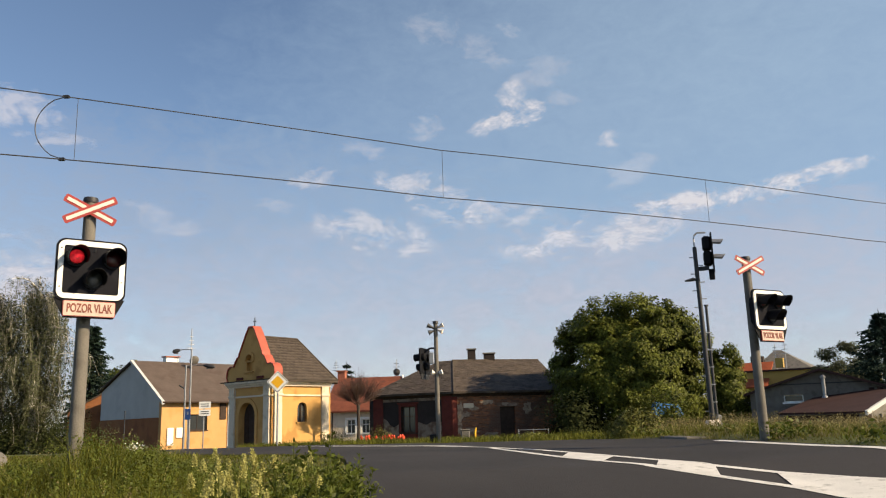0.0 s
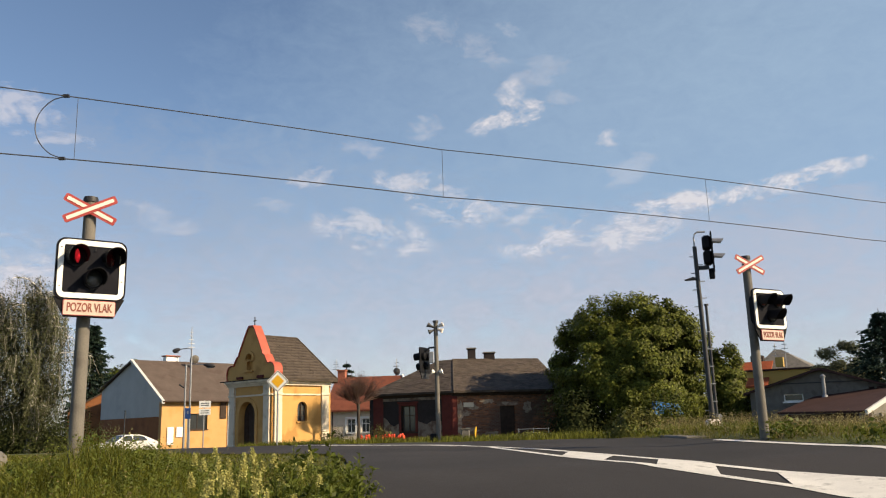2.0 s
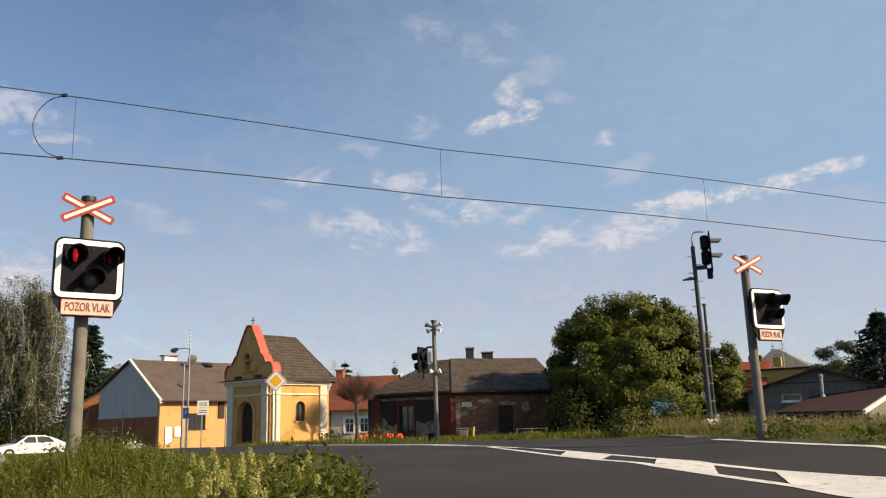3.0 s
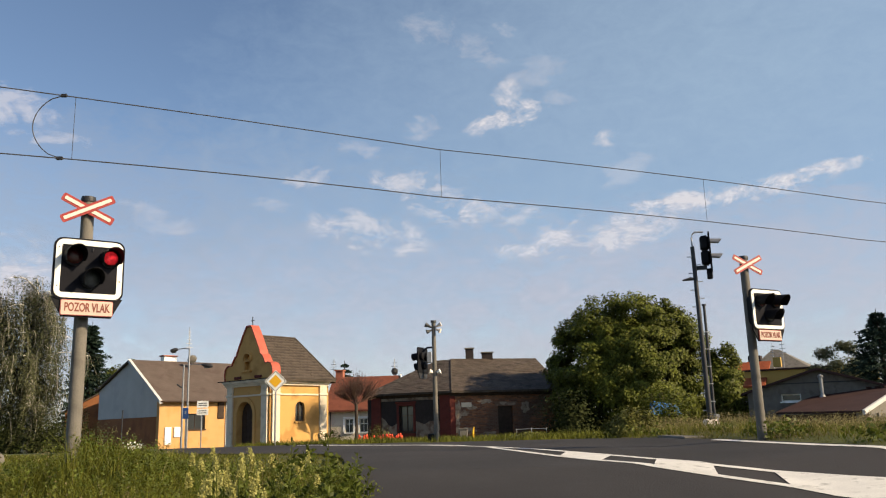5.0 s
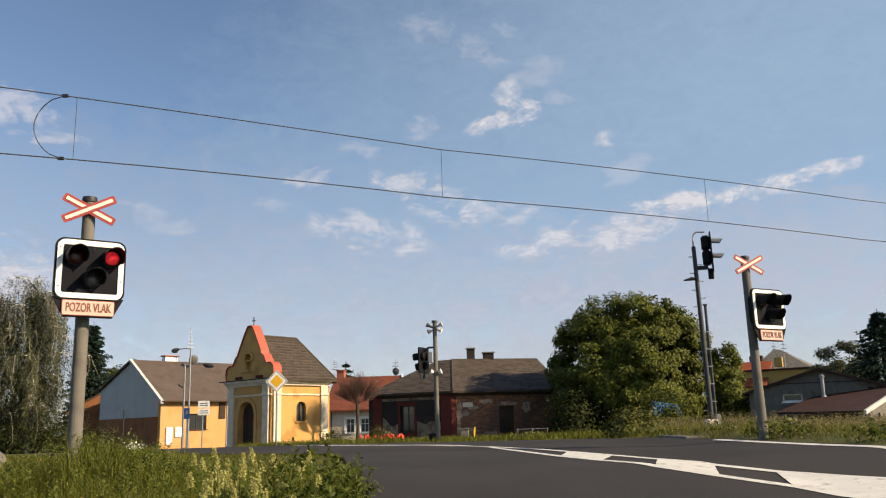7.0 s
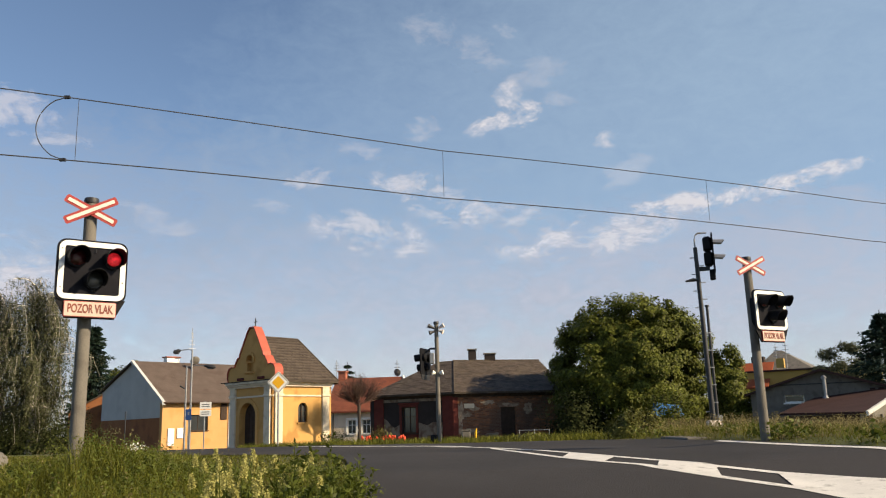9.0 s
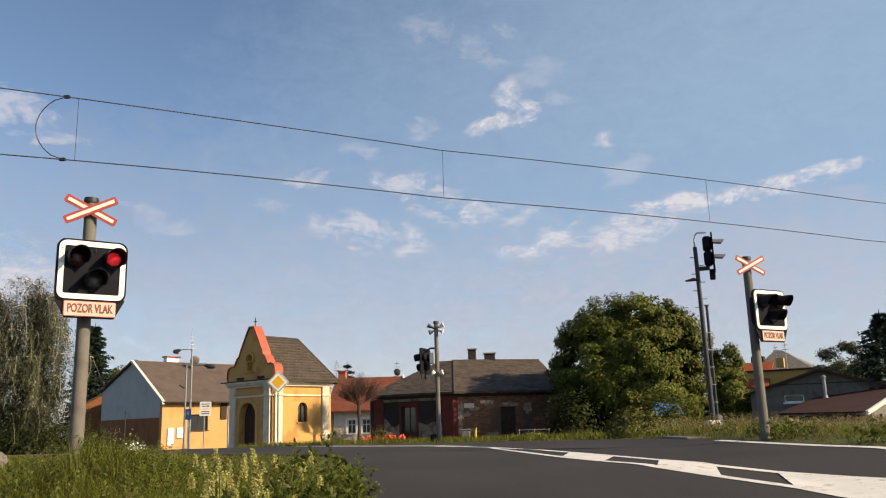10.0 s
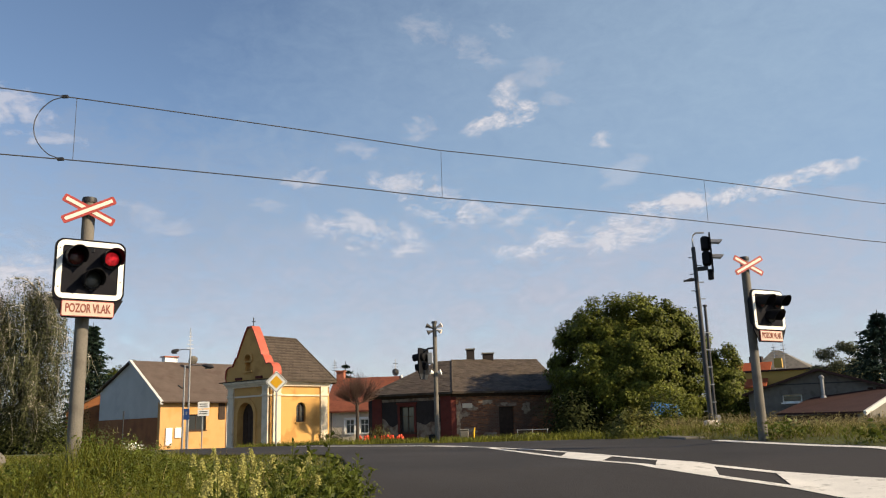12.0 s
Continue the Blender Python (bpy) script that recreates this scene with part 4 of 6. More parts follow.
the_house = orange_house()
gable_pole = thing("steel_post", pose(-22.6, 58.0, 0.05), "thin dark steel post in front of the gable", "post")
part("post", Shape().tube([(0, 0, -0.2), (0, 0, 3.1)], 0.04, 8), STEEL_DARK, gable_pole)
part("post_cap", Shape().tube([(0, 0, 3.1), (0, 0, 3.14)], 0.06, 8), STEEL_DARK, gable_pole)
side_shed = thing("shed", pose(-34.2, 74.5, 0.1, 0, 0, 12), "brown rendered lean-to shed beside the house", "shed")
part("wall", Shape().plate([(0, -0.5), (3.2, -0.5), (3.2, 5.3), (0, 3.6)], (), 0, 0.3), BROWN_PL, side_shed)
roof_slab([(-0.15, -0.2, 3.6), (3.2, -0.2, 5.42), (3.2, 3, 5.42), (-0.15, 3, 3.6)], 0.12, BROWN_ROOF, side_shed)
part("side_wall", Shape().box(0, 0.3, -0.5, 0.3, 3, 3.5), BROWN_PL, side_shed)


def brick_house():
    """Dilapidated low house with a hipped slate roof, bare brick on one side."""
    t = thing("house", pose(0.29, 52.0, 0.62, 0, 0, 0), "derelict brick house with peeling plaster and hipped slate roof", "house", "village houses")
    H = 2.98
    a = Vector((-5.2, 3.0))
    # left face runs from the far left corner to the near corner
    lm = pose(a.x, a.y, 0, 0, 0, math.degrees(math.atan2(-a.y, -a.x)))
    ll = a.length
    win = rect(2.15, 0.55, 3.25, 2.2)
    wall(t, lm, ll, H, [win], OLD_PL, 0.4, label="near-black old plaster wall")
    part("lower_plaster", Shape().plate([(0.8, -0.7), (2.0, -0.7), (2.0, 1.1), (1.6, 0.9), (1.3, 1.05), (1.05, 1.35), (0.8, 1.5)], (), -0.03, 0.0, lm), PALE_PL, t, "pale peeling plaster")
    part("lower_plaster", Shape().plate([(3.45, -0.7), (5.2, -0.7), (5.2, 1.15), (4.5, 1.2), (4.1, 1.0), (3.45, 1.2)], (), -0.03, 0.0, lm), PALE_PL, t)
    for x0, x1 in ((0.0, 0.75), (ll - 0.75, ll + 0.06)):
        part("corner_pilaster", Shape().box(x0, -0.06, -0.7, x1, 0.0, H, lm), OX_RED, t, "oxide red corner")
    window(t, lm, 2.15, 0.55, 3.25, 2.2, 0.16, DARK_WOOD, 1, 1, True, OX_RED)
    part("window_hood", Shape().box(1.9, -0.10, 2.36, 3.5, 0.0, 2.46, lm, chamfer=0.02), OX_RED, t)
    part("plaster_band", Shape().box(0.76, -0.035, 2.52, ll - 0.76, 0.0, 2.70, lm), PALE_PL, t, "grey-brown plaster band under the eaves")
    part("window_apron", Shape().box(1.99, -0.04, -0.1, 3.41, 0.0, 0.46, lm), OX_RED, t)
    part("eaves_band", Shape().box(-0.05, -0.1, H - 0.22, ll + 0.1, 0.0, H, lm), DARK_WOOD, t)
    # right face
    rm = pose(0, 0, 0, 0, 0, 16)
    wall(t, rm, 7.4, H, [rect(3.15, 0.1, 4.15, 2.0)], BRICK_WALL, 0.4, label="bare brick wall with plaster remains")
    part("corner_pilaster", Shape().box(-0.05, -0.06, -0.7, 0.3, 0.0, H, rm), OX_RED, t)
    part("door", Shape().box(3.15, 0.15, 0.0, 4.15, 0.2, 2.0, rm), DARK_WOOD, t, "dark wooden door")
    pr = random.Random(3)
    for cx, cz, w, h in ((0.50, 1.75, 0.42, 1.3), (0.9, 1.62, 0.6, 0.36), (1.35, 1.98, 0.7, 0.30), (2.3, 2.30, 1.0, 0.26), (0.45, 0.75, 0.30, 0.9), (1.15, 0.55, 1.1, 0.35), (5.0, 1.9, 0.6, 0.8), (2.5, 0.25, 1.2, 0.4)):
        ring = []
        for k in range(18):
            g = k * 2 * math.pi / 18
            f = pr.uniform(0.62, 1.12)
            ring.append((cx + w / 2 * f * math.cos(g) * 1.1, cz + h / 2 * f * math.sin(g) * 1.1))
        part("plaster_patch", Shape().plate(ring, (), -0.02, 0.0, rm), SUN_PLASTER, t, "pale plaster remains, brightened as if in sun")
    part("door_lintel", Shape().box(2.95, -0.05, 2.02, 4.4, 0.0, 2.26, rm), SUN_PLASTER, t, "pale stone lintel")
    part("wall_plate", Shape().box(0.72, -0.06, 1.98, 1.38, 0.0, 2.26, rm, chamfer=0.01), CREAM_PL, t, "pale plate let into the brick")
    part("eaves_band", Shape().box(-0.05, -0.1, H - 0.3, 7.4, 0.0, H, rm), DARK_WOOD, t)
    # roof: near corner n, far-left f, ridge from p to q
    n, f = Vector((0.1, -0.45, H)), Vector((-5.75, 2.75, H + 0.02))
    p, q = Vector((0.15, 5.2, 5.35)), Vector((6.3, 7.0, 5.35))
    e = rm @ Vector((7.7, -0.45, H))
    face = [f, n, p, Vector((-0.9, 5.6, 5.33))]
    slates(roof_slab(face, 0.12, SLATE, t, label="mossy dark slate roof"), face, 0.20, 0.28, 23, True)
    face = [n, e, q, p]
    slates(roof_slab(face, 0.12, SLATE, t), face, 0.20, 0.28, 24, True)
    roof_slab([f, Vector((-0.9, 5.6, 5.33)), Vector((-3, 9.5, H))], 0.12, SLATE, t)
    roof_slab([Vector((-0.9, 5.6, 5.33)), p, q, Vector((5.0, 12, H)), Vector((-3, 9.5, H))], 0.12, SLATE, t)
    part("hip_ridge", Shape().tube([n + Vector((0, 0, 0.03)), p + Vector((0, 0, 0.03))], 0.05, 6), SLATE, t)
    part("ridge", Shape().tube([p, q], 0.07, 6), SLATE, t)
    for x, y, w, h in ((1.5, 5.9, 0.55, 0.75), (2.75, 6.2, 0.75, 0.45)):
        c = part("chimney", Shape().box(x - w / 2, y - 0.3, 4.9, x + w / 2, y + 0.3, 5.35 + h, chamfer=0.02), OLD_PL, t, "near-black plastered chimney")
        part("chimney_cap", Shape().box(x - w / 2 - 0.07, y - 0.37, 5.35 + h, x + w / 2 + 0.07, y + 0.37, 5.43 + h), CONCRETE, c)
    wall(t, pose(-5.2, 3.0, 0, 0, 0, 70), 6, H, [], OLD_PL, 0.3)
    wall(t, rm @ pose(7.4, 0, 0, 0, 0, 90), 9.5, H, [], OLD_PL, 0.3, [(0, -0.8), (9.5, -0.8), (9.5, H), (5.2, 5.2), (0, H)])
    return t


the_brick_house = brick_house()
yard_rail = thing("railing", pose(4.0, 47.6, 0.38), "low grey metal railing in front of the derelict house", "railing")
for x in (0.0, 0.85, 1.7):
    part("post", Shape().tube([(x, 0, -0.2), (x, 0, 0.85)], 0.022, 8), GALV, yard_rail)
for z in (0.45, 0.8):
    part("rail", Shape().tube([(-0.05, 0, z), (1.75, 0, z)], 0.018, 8), GALV, yard_rail)


def red_roof_house():
    t = thing("house", pose(-10.4, 73.0, 0.2, 0, 0, -8), "cream house with red tiled roof and white-framed windows", "house", "village houses")
    L, H, R = 7.0, 2.95, 5.9
    holes = [rect(x, 0.9, x + 0.75, 2.1) for x in (1.55, 2.85)]
    wall(t, pose(0, 0, 0), L, H, holes, CREAM_PL, 0.35)
    for x in (1.55, 2.85):
        window(t, pose(0, 0, 0), x, 0.9, x + 0.75, 2.1, surround=WHITE)
    wall(t, pose(0, 0, 0, 0, 0, 90) @ pose(0, -0.3, 0), 7, H, [], CREAM_PL, 0.3)
    wall(t, pose(L, 0, 0, 0, 0, 90), 7, H, [], CREAM_PL, 0.3)
    roof_slab([(-0.4, -0.5, H - 0.1), (L + 0.3, -0.5, H - 0.1), (L - 1.2, 3.5, R), (-0.4, 3.5, R)], 0.15, RED_ROOF, t, label="red tiled roof")
    roof_slab([(L + 0.3, 7.5, H - 0.1), (-0.4, 7.5, H - 0.1), (-0.4, 3.5, R), (L - 1.2, 3.5, R)], 0.15, RED_ROOF, t)
    roof_slab([(L + 0.3, -0.5, H - 0.1), (L + 0.3, 7.5, H - 0.1), (L - 1.2, 3.5, R)], 0.15, RED_ROOF, t)
    part("barge_board", Shape().tube([(L + 0.35, -0.5, H), (L - 1.1, 3.5, R + 0.05)], 0.09, 6), WHITE, t)
    part("downpipe", Shape().tube([(0.3, -0.15, 0), (0.3, -0.15, H - 0.2), (0.0, -0.4, H - 0.05)], 0.05, 6), DARK_WOOD, t)
    c = part("chimney", Shape().box(-0.2, 3.3, 5.4, 0.5, 4.0, 6.5, chamfer=0.02), BRICK_CH, t, "red brick chimney")
    part("chimney_cap", Shape().box(-0.28, 3.22, 6.5, 0.58, 4.08, 6.6), BRICK_CH, c)
    antenna(t, (-0.6, 4.2, 5.5), 2.2, 4)
    antenna(t, (5.2, 4.2, 5.2), 2.3, 3)
    part("satellite_dish", Shape().tube([(5.25, 4.0, 6.3), (5.22, 3.9, 6.28)], [0.35, 0.05], 12), CONCRETE, t)
    return t


the_red_house = red_roof_house()


def grey_garage():
    t = thing("outbuilding", pose(17.0, 46.6, 0.5, 0, 0, -26), "grey rendered outbuilding with a low pitched roof", "outbuilding")
    out = [(0, -0.5), (7.6, -0.5), (7.6, 2.1), (3.7, 3.38), (0, 2.3)]
    part("gable_wall", Shape().plate(out, [rect(1.75, 1.75, 2.75, 2.15)[::-1]], 0, 0.3), CONCRETE, t, "grey gable wall")
    window(t, Matrix(), 1.75, 1.75, 2.75, 2.15, bars=0, cross=0)
    part("wall", Shape().box(0, 0.3, -0.5, 0.3, 7, 2.2), GREY_PL, t)
    roof_slab([(-0.3, -0.4, 2.28), (3.7, -0.4, 3.5), (3.7, 7, 3.5), (-0.3, 7, 2.28)], 0.12, SHEET_ROOF, t)
    roof_slab([(3.7, -0.4, 3.5), (9.5, -0.4, 1.6), (9.5, 7, 1.6), (3.7, 7, 3.5)], 0.12, SHEET_ROOF, t)
    part("cornice_strip", Shape().box(1.6, -0.04, 2.68, 5.9, 0.0, 2.74), STEEL_DARK, t)
    return t


the_garage = grey_garage()


def sheet_roof_shed():
    """A mono-pitch roof on low walls, rising away from the road, with a steel flue."""
    t = thing("shed", pose(17.1, 43.0, 0.4), "low shed with a rusty brown sheet roof and steel flue", "shed")
    p, q, r, s = Vector((-0.05, 0.1, 1.28)), Vector((4.0, 3.0, 2.38)), Vector((6.3, -0.4, 2.38)), Vector((2.0, -5.0, 1.24))
    roof_slab([p, s, r, q], 0.1, SHEET_ROOF, t, label="rusty brown sheet roof")
    d = s - p
    fm = pose(p.x, p.y, 0, 0, 0, math.degrees(math.atan2(d.y, d.x)))
    part("front_wall", Shape().plate(rect(0.2, -0.6, d.length - 0.15, 1.12), (), 0.2, 0.45, fm), DARK_WOOD, t, "dark board wall")
    e = r - s
    gm = pose(s.x, s.y, 0, 0, 0, math.degrees(math.atan2(e.y, e.x)))
    el = Vector((e.x, e.y)).length
    part("side_wall", Shape().plate([(0.15, -0.6), (el, -0.6), (el, 2.2), (0.15, 1.1)], [rect(2.2, 0.75, 2.6, 1.1)[::-1]], 0.12, 0.4, gm), CONCRETE, t, "grey rendered side wall")
    part("barge_board", Shape().plate([(-0.1, 1.06), (el + 0.1, 2.22), (el + 0.1, 2.42), (-0.1, 1.26)], (), -0.06, 0.05, gm), GREY_PL, t)
    for k in range(9):
        o = p.lerp(q, 1.0).lerp(r, (k + 0.5) / 9)
        part("ridge_clip", Shape().box(o.x - 0.12, o.y - 0.06, o.z, o.x + 0.12, o.y + 0.06, o.z + 0.09), SHEET_ROOF, t)
    x, y, z = 3.15, 1.5, 1.8
    f = part("flue", Shape().tube([(x, y, z - 0.4), (x, y, z + 1.25)], 0.10, 12), GALV, t, "shiny steel flue", smooth=True)
    part("flue_cap", Shape().tube([(x, y, z + 1.25), (x, y, z + 1.33), (x, y, z + 1.43)], [0.14, 0.15, 0.05], 12), GALV, f)
    part("flue_collar", Shape().tube([(x, y, z - 0.1), (x, y, z + 0.35)], [0.34, 0.11], 12), GALV, f)
    return t


the_shed = sheet_roof_shed()


def ochre_building():
    t = thing("apartment_building", pose(27.4, 82.0, 0.1, 0, 0, -33), "ochre two-storey building with an orange tiled wing", "building")
    L, H = 14.0, 5.6
    holes = [rect(x, 3.6, x + 0.9, 4.8) for x in (2.0, 7.0)] + [rect(2.6, 1.4, 3.5, 2.7)]
    wall(t, Matrix(), L, H, [holes[1], holes[2]], YEL_FAR, 0.35)
    window(t, Matrix(), 7.0, 3.6, 7.9, 4.8)
    window(t, Matrix(), 2.6, 1.4, 3.5, 2.7)
    part("roof_edge", Shape().box(-0.2, -0.2, H, L, 8, H + 0.16), SHEET_ROOF, t)
    part("tower", Shape().plate(rect(5.2, 5.9, 5.9, 6.8), (), -0.5, 0.0), YEL_FAR, t)
    part("wing_wall", Shape().plate(rect(0.9, -0.3, 4.2, 4.3), [rect(2.3, 1.9, 3.5, 3.3)[::-1]], -0.9, -0.6), YEL_FAR, t)
    window(t, pose(0, -0.9, 0), 2.3, 1.9, 3.5, 3.3)
    roof_slab([(0.6, -1.2, 4.2), (4.4, -1.2, 4.2), (4.4, 2.6, 6.7), (0.6, 2.6, 6.7)], 0.15, ROOF_ORANGE, t, label="orange tiled wing roof")
    part("chimney", Shape().box(2.2, 2.8, 5.6, 3.4, 3.6, 7.3), OLD_PL, t)
    roof_slab([(2.2, 2, 5.7), (8.2, 2, 5.7), (4.6, 6, 8.0), (3.9, 6, 8.0)], 0.12, CONCRETE, t)
    roof_slab([(8.2, 2, 5.7), (8.2, 10, 5.7), (4.6, 6, 8.0)], 0.12, CONCRETE, t)
    antenna(t, (5.0, 1, 5.7), 2.6, 4)
    antenna(t, (5.9, 1, 5.7), 2.9, 3)
    antenna(t, (12.5, 1, 5.7), 2.2, 3)
    return t


the_ochre = ochre_building()


# ---- roadside furniture ----
prio = thing("priority_sign", pose(-5.76, 28.0, 1.0), "yellow and white diamond priority road sign on a steel pole", "road sign")
part("pole", Shape().tube([(0, 0.04, -0.3), (0, 0.04, 2.5)], 0.033, 10), GALV, prio, smooth=True)
sign_board = part("sign_board", Shape().plate(rounded(-0.27, -0.27, 0.27, 0.27, 0.05), (), -0.012, 0.0, pose(0, 0, 2.19, 0, 45, 0)), WHITE, prio, "white diamond board")
part("yellow_field", Shape().plate(rounded(-0.155, -0.155, 0.155, 0.155, 0.02), (), -0.017, -0.0125, pose(0, 0, 2.19, 0, 45, 0)), SIGN_YELLOW, sign_board, "yellow diamond field")
part("rim_line", Shape().plate(rounded(-0.25, -0.25, 0.25, 0.25, 0.04), [rounded(-0.235, -0.235, 0.235, 0.235, 0.035)[::-1]], -0.016, -0.0125, pose(0, 0, 2.19, 0, 45, 0)), BLACK, sign_board)

plates = thing("information_sign", pose(-12.0, 41.0, 0.66), "two white sign plates with unreadable lines on a pole", "road sign")
part("pole", Shape().tube([(-0.08, 0.04, -0.3), (-0.08, 0.04, 2.45)], 0.03, 10), GALV, plates, smooth=True)
for z0, z1 in ((2.08, 2.41), (1.72, 2.03)):
    pl = part("sign_plate", Shape().plate(rounded(-0.31, z0, 0.26, z1, 0.03), (), -0.015, 0.0), WHITE, plates)
    for dz in (-0.05, 0.05):
        part("text_bar", Shape().box(-0.22, -0.019, (z0 + z1) / 2 + dz - 0.018, 0.17, -0.0155, (z0 + z1) / 2 + dz + 0.018), STEEL_DARK, pl)


def street_lamp(m, h, reach, label):
    t = thing("street_lamp", m, label, "street lamp", "street lamps")
    part("pole", Shape().tube([(0, 0, -0.3), (0, 0, h * 0.4), (0, 0, h)], [0.07, 0.06, 0.045], 12), GALV, t, smooth=True)
    part("arm", Shape().tube([(0, 0, h - 0.03), (reach * 0.3, 0, h + 0.02), (reach * 0.75, 0, h - 0.04)], 0.03, 8), GALV, t, smooth=True)
    head = part("lamp_head", Shape().tube([(reach * 0.62, 0, h - 0.02), (reach * 0.72, 0, h - 0.05), (reach * 0.95, 0, h - 0.12), (reach * 1.02, 0, h - 0.14)], [0.05, 0.12, 0.13, 0.05], 12), STEEL_DARK, t, "dark grey lamp head", smooth=True)
    part("lamp_glass", Shape().box(min(reach * 0.72, reach * 0.95), -0.08, h - 0.25, max(reach * 0.72, reach * 0.95), 0.08, h - 0.19, chamfer=0.02), LENS_GLASS, head)
    return t


lamp_a = street_lamp(pose(-15.58, 50.0, 0.3, 0, 0, 0), 6.28, -1.15, "tall grey street lamp with an outstretched arm beside the road")
lamp_b = street_lamp(pose(-16.08, 50.6, 0.3, 0, 0, 0), 5.35, 1.75, "grey street lamp with an outstretched arm beside the road")
part("cross_bar", Shape().tube([(-0.05, -0.1, 3.95), (-0.35, -0.1, 4.15)], 0.05, 8), STEEL_DARK, lamp_b)
blue = thing("parking_sign", pose(-15.5, 49.4, 0.3), "small dark blue road sign on a thin pole", "road sign")
part("pole", Shape().tube([(0, 0.04, -0.3), (0, 0.04, 2.7)], 0.03, 8), GALV, blue)
part("sign_board", Shape().plate(rounded(-0.17, 2.05, 0.17, 2.68, 0.03), (), -0.015, 0.0), SIGN_BLUE, blue)
part("symbol_bar", Shape().box(-0.05, -0.019, 2.34, 0.05, -0.0155, 2.52), GALV, blue)

stump = thing("concrete_block", pose(0.6, 30.0, 0.95), "short weathered concrete marker block in the grass", "block")
part("block", Shape().box(-0.16, -0.16, -0.3, 0.16, 0.16, 0.42, chamfer=0.03), CONCRETE, stump)
part("cap", Shape().box(-0.18, -0.18, 0.42, 0.18, 0.18, 0.47, chamfer=0.02), CONCRETE, stump)
yellow_peg = thing("marker_peg", pose(0.95, 30.5, 0.95), "small yellow marker peg in the grass", "peg")
part("peg", Shape().tube([(0, 0, -0.2), (0.02, 0, 0.35), (0.06, 0, 0.52)], [0.04, 0.04, 0.02], 8), SIGN_YELLOW, yellow_peg)
boulder = Shape()
bm = bmesh.new()
bmesh.ops.create_icosphere(bm, subdivisions=3, radius=0.42)
for v in bm.verts:
    v.co *= 1 + 0.35 * noise.noise(v.co * 2.3)
    v.co.z *= 0.7
boulder.bm(bm)
rock = part("boulder", boulder, CONCRETE, smooth=True)
rock.matrix_basis = pose(-7.55, 13.4, 1.22)
tagged(rock, "pale grey boulder lying in the weeds", "boulder")

pile = thing("covered_pile", pose(12.35, 46.9, 0.45), "firewood pile under a blue tarpaulin in front of the tree", "pile")
part("stack", Shape().box(-0.7, -0.5, -0.2, 0.7, 0.5, 1.5, chamfer=0.05), DARK_WOOD, pile)
part("tarpaulin", Shape().add([(-0.8, -0.6, 1.3), (0.78, -0.6, 1.25), (0.78, 0.6, 1.3), (-0.8, 0.6, 1.35), (-0.7, -0.3, 2.05), (0.62, -0.25, 1.85), (0.62, 0.4, 1.85), (-0.7, 0.35, 2.05)],
                              [(0, 1, 5, 4), (1, 2, 6, 5), (2, 3, 7, 6), (3, 0, 4, 7), (4, 5, 6, 7), (3, 2, 1, 0)]), TARP, pile, "blue tarpaulin")


# ---- plants ----
rng = np.random.default_rng(7)


def fast_mesh(name, verts, quads=None, tris=None, mat=None, second=None):
    """A mesh from arrays. second: (material, mask over quads then tris)."""
    me = bpy.data.meshes.new(name)
    q = np.zeros((0, 4), int) if quads is None else np.asarray(quads)
    t = np.zeros((0, 3), int) if tris is None else np.asarray(tris)
    me.vertices.add(len(verts))
    me.vertices.foreach_set("co", np.asarray(verts, np.float32).ravel())
    me.loops.add(q.size + t.size)
    me.loops.foreach_set("vertex_index", np.concatenate([q.ravel(), t.ravel()]).astype(np.int32))
    me.polygons.add(len(q) + len(t))
    me.polygons.foreach_set("loop_start", np.concatenate([np.arange(len(q)) * 4, q.size + np.arange(len(t)) * 3]).astype(np.int32))
    me.materials.append(mat)
    me.update(calc_edges=True)
    return me


def blade_arrays(base, h, w, lean):
    """Bent tapering blades: base points (n,3), heights, widths, lean in metres."""
    n = len(base)
    a = rng.uniform(0, 2 * np.pi, n)
    side = np.stack([np.cos(a), np.sin(a), np.zeros(n)], 1) * (w / 2)[:, None]
    b = rng.uniform(0, 2 * np.pi, n)
    d = np.stack([np.cos(b), np.sin(b), np.zeros(n)], 1) * lean[:, None]
    up = np.stack([np.zeros(n), np.zeros(n), h], 1)
    v = np.stack([base - side, base + side, base + up * 0.55 + d * 0.3 + side * 0.8, base + up * 0.55 + d * 0.3 - side * 0.8, base + up + d], 1).reshape(-1, 3)
    o = np.arange(n)[:, None] * 5
    return v, o + np.array([0, 1, 2, 3]), o + np.array([3, 2, 4])


def leaf_arrays(centre, size, direction=None, width=0.45, droop=0.0, facing=None):
    """Pointed leaves: rhombs about centres in random directions, or with their upper sides turned to facing."""
    n = len(centre)
    d = rng.normal(size=(n, 3)) if direction is None else direction + rng.normal(size=(n, 3)) * 0.45
    d[:, 2] -= droop
    r = rng.normal(size=(n, 3))
    if facing is not None:
        r = facing + rng.normal(size=(n, 3)) * 0.32
        r /= np.linalg.norm(r, axis=1)[:, None]
        d -= r * (d * r).sum(1)[:, None]
    d /= np.linalg.norm(d, axis=1)[:, None] + 1e-6
    s = np.cross(d, r)
    s /= np.linalg.norm(s, axis=1)[:, None] + 1e-6
    size = np.asarray(size)[:, None]
    v = np.stack([centre, centre + d * size * 0.45 + s * size * width * 0.5, centre + d * size, centre + d * size * 0.45 - s * size * width * 0.5], 1).reshape(-1, 3)
    return v, np.arange(n)[:, None] * 4 + np.array([0, 1, 2, 3])


def stuff(name, me, label, category):
    return tagged(new(name, me), label, category, kind="stuff")


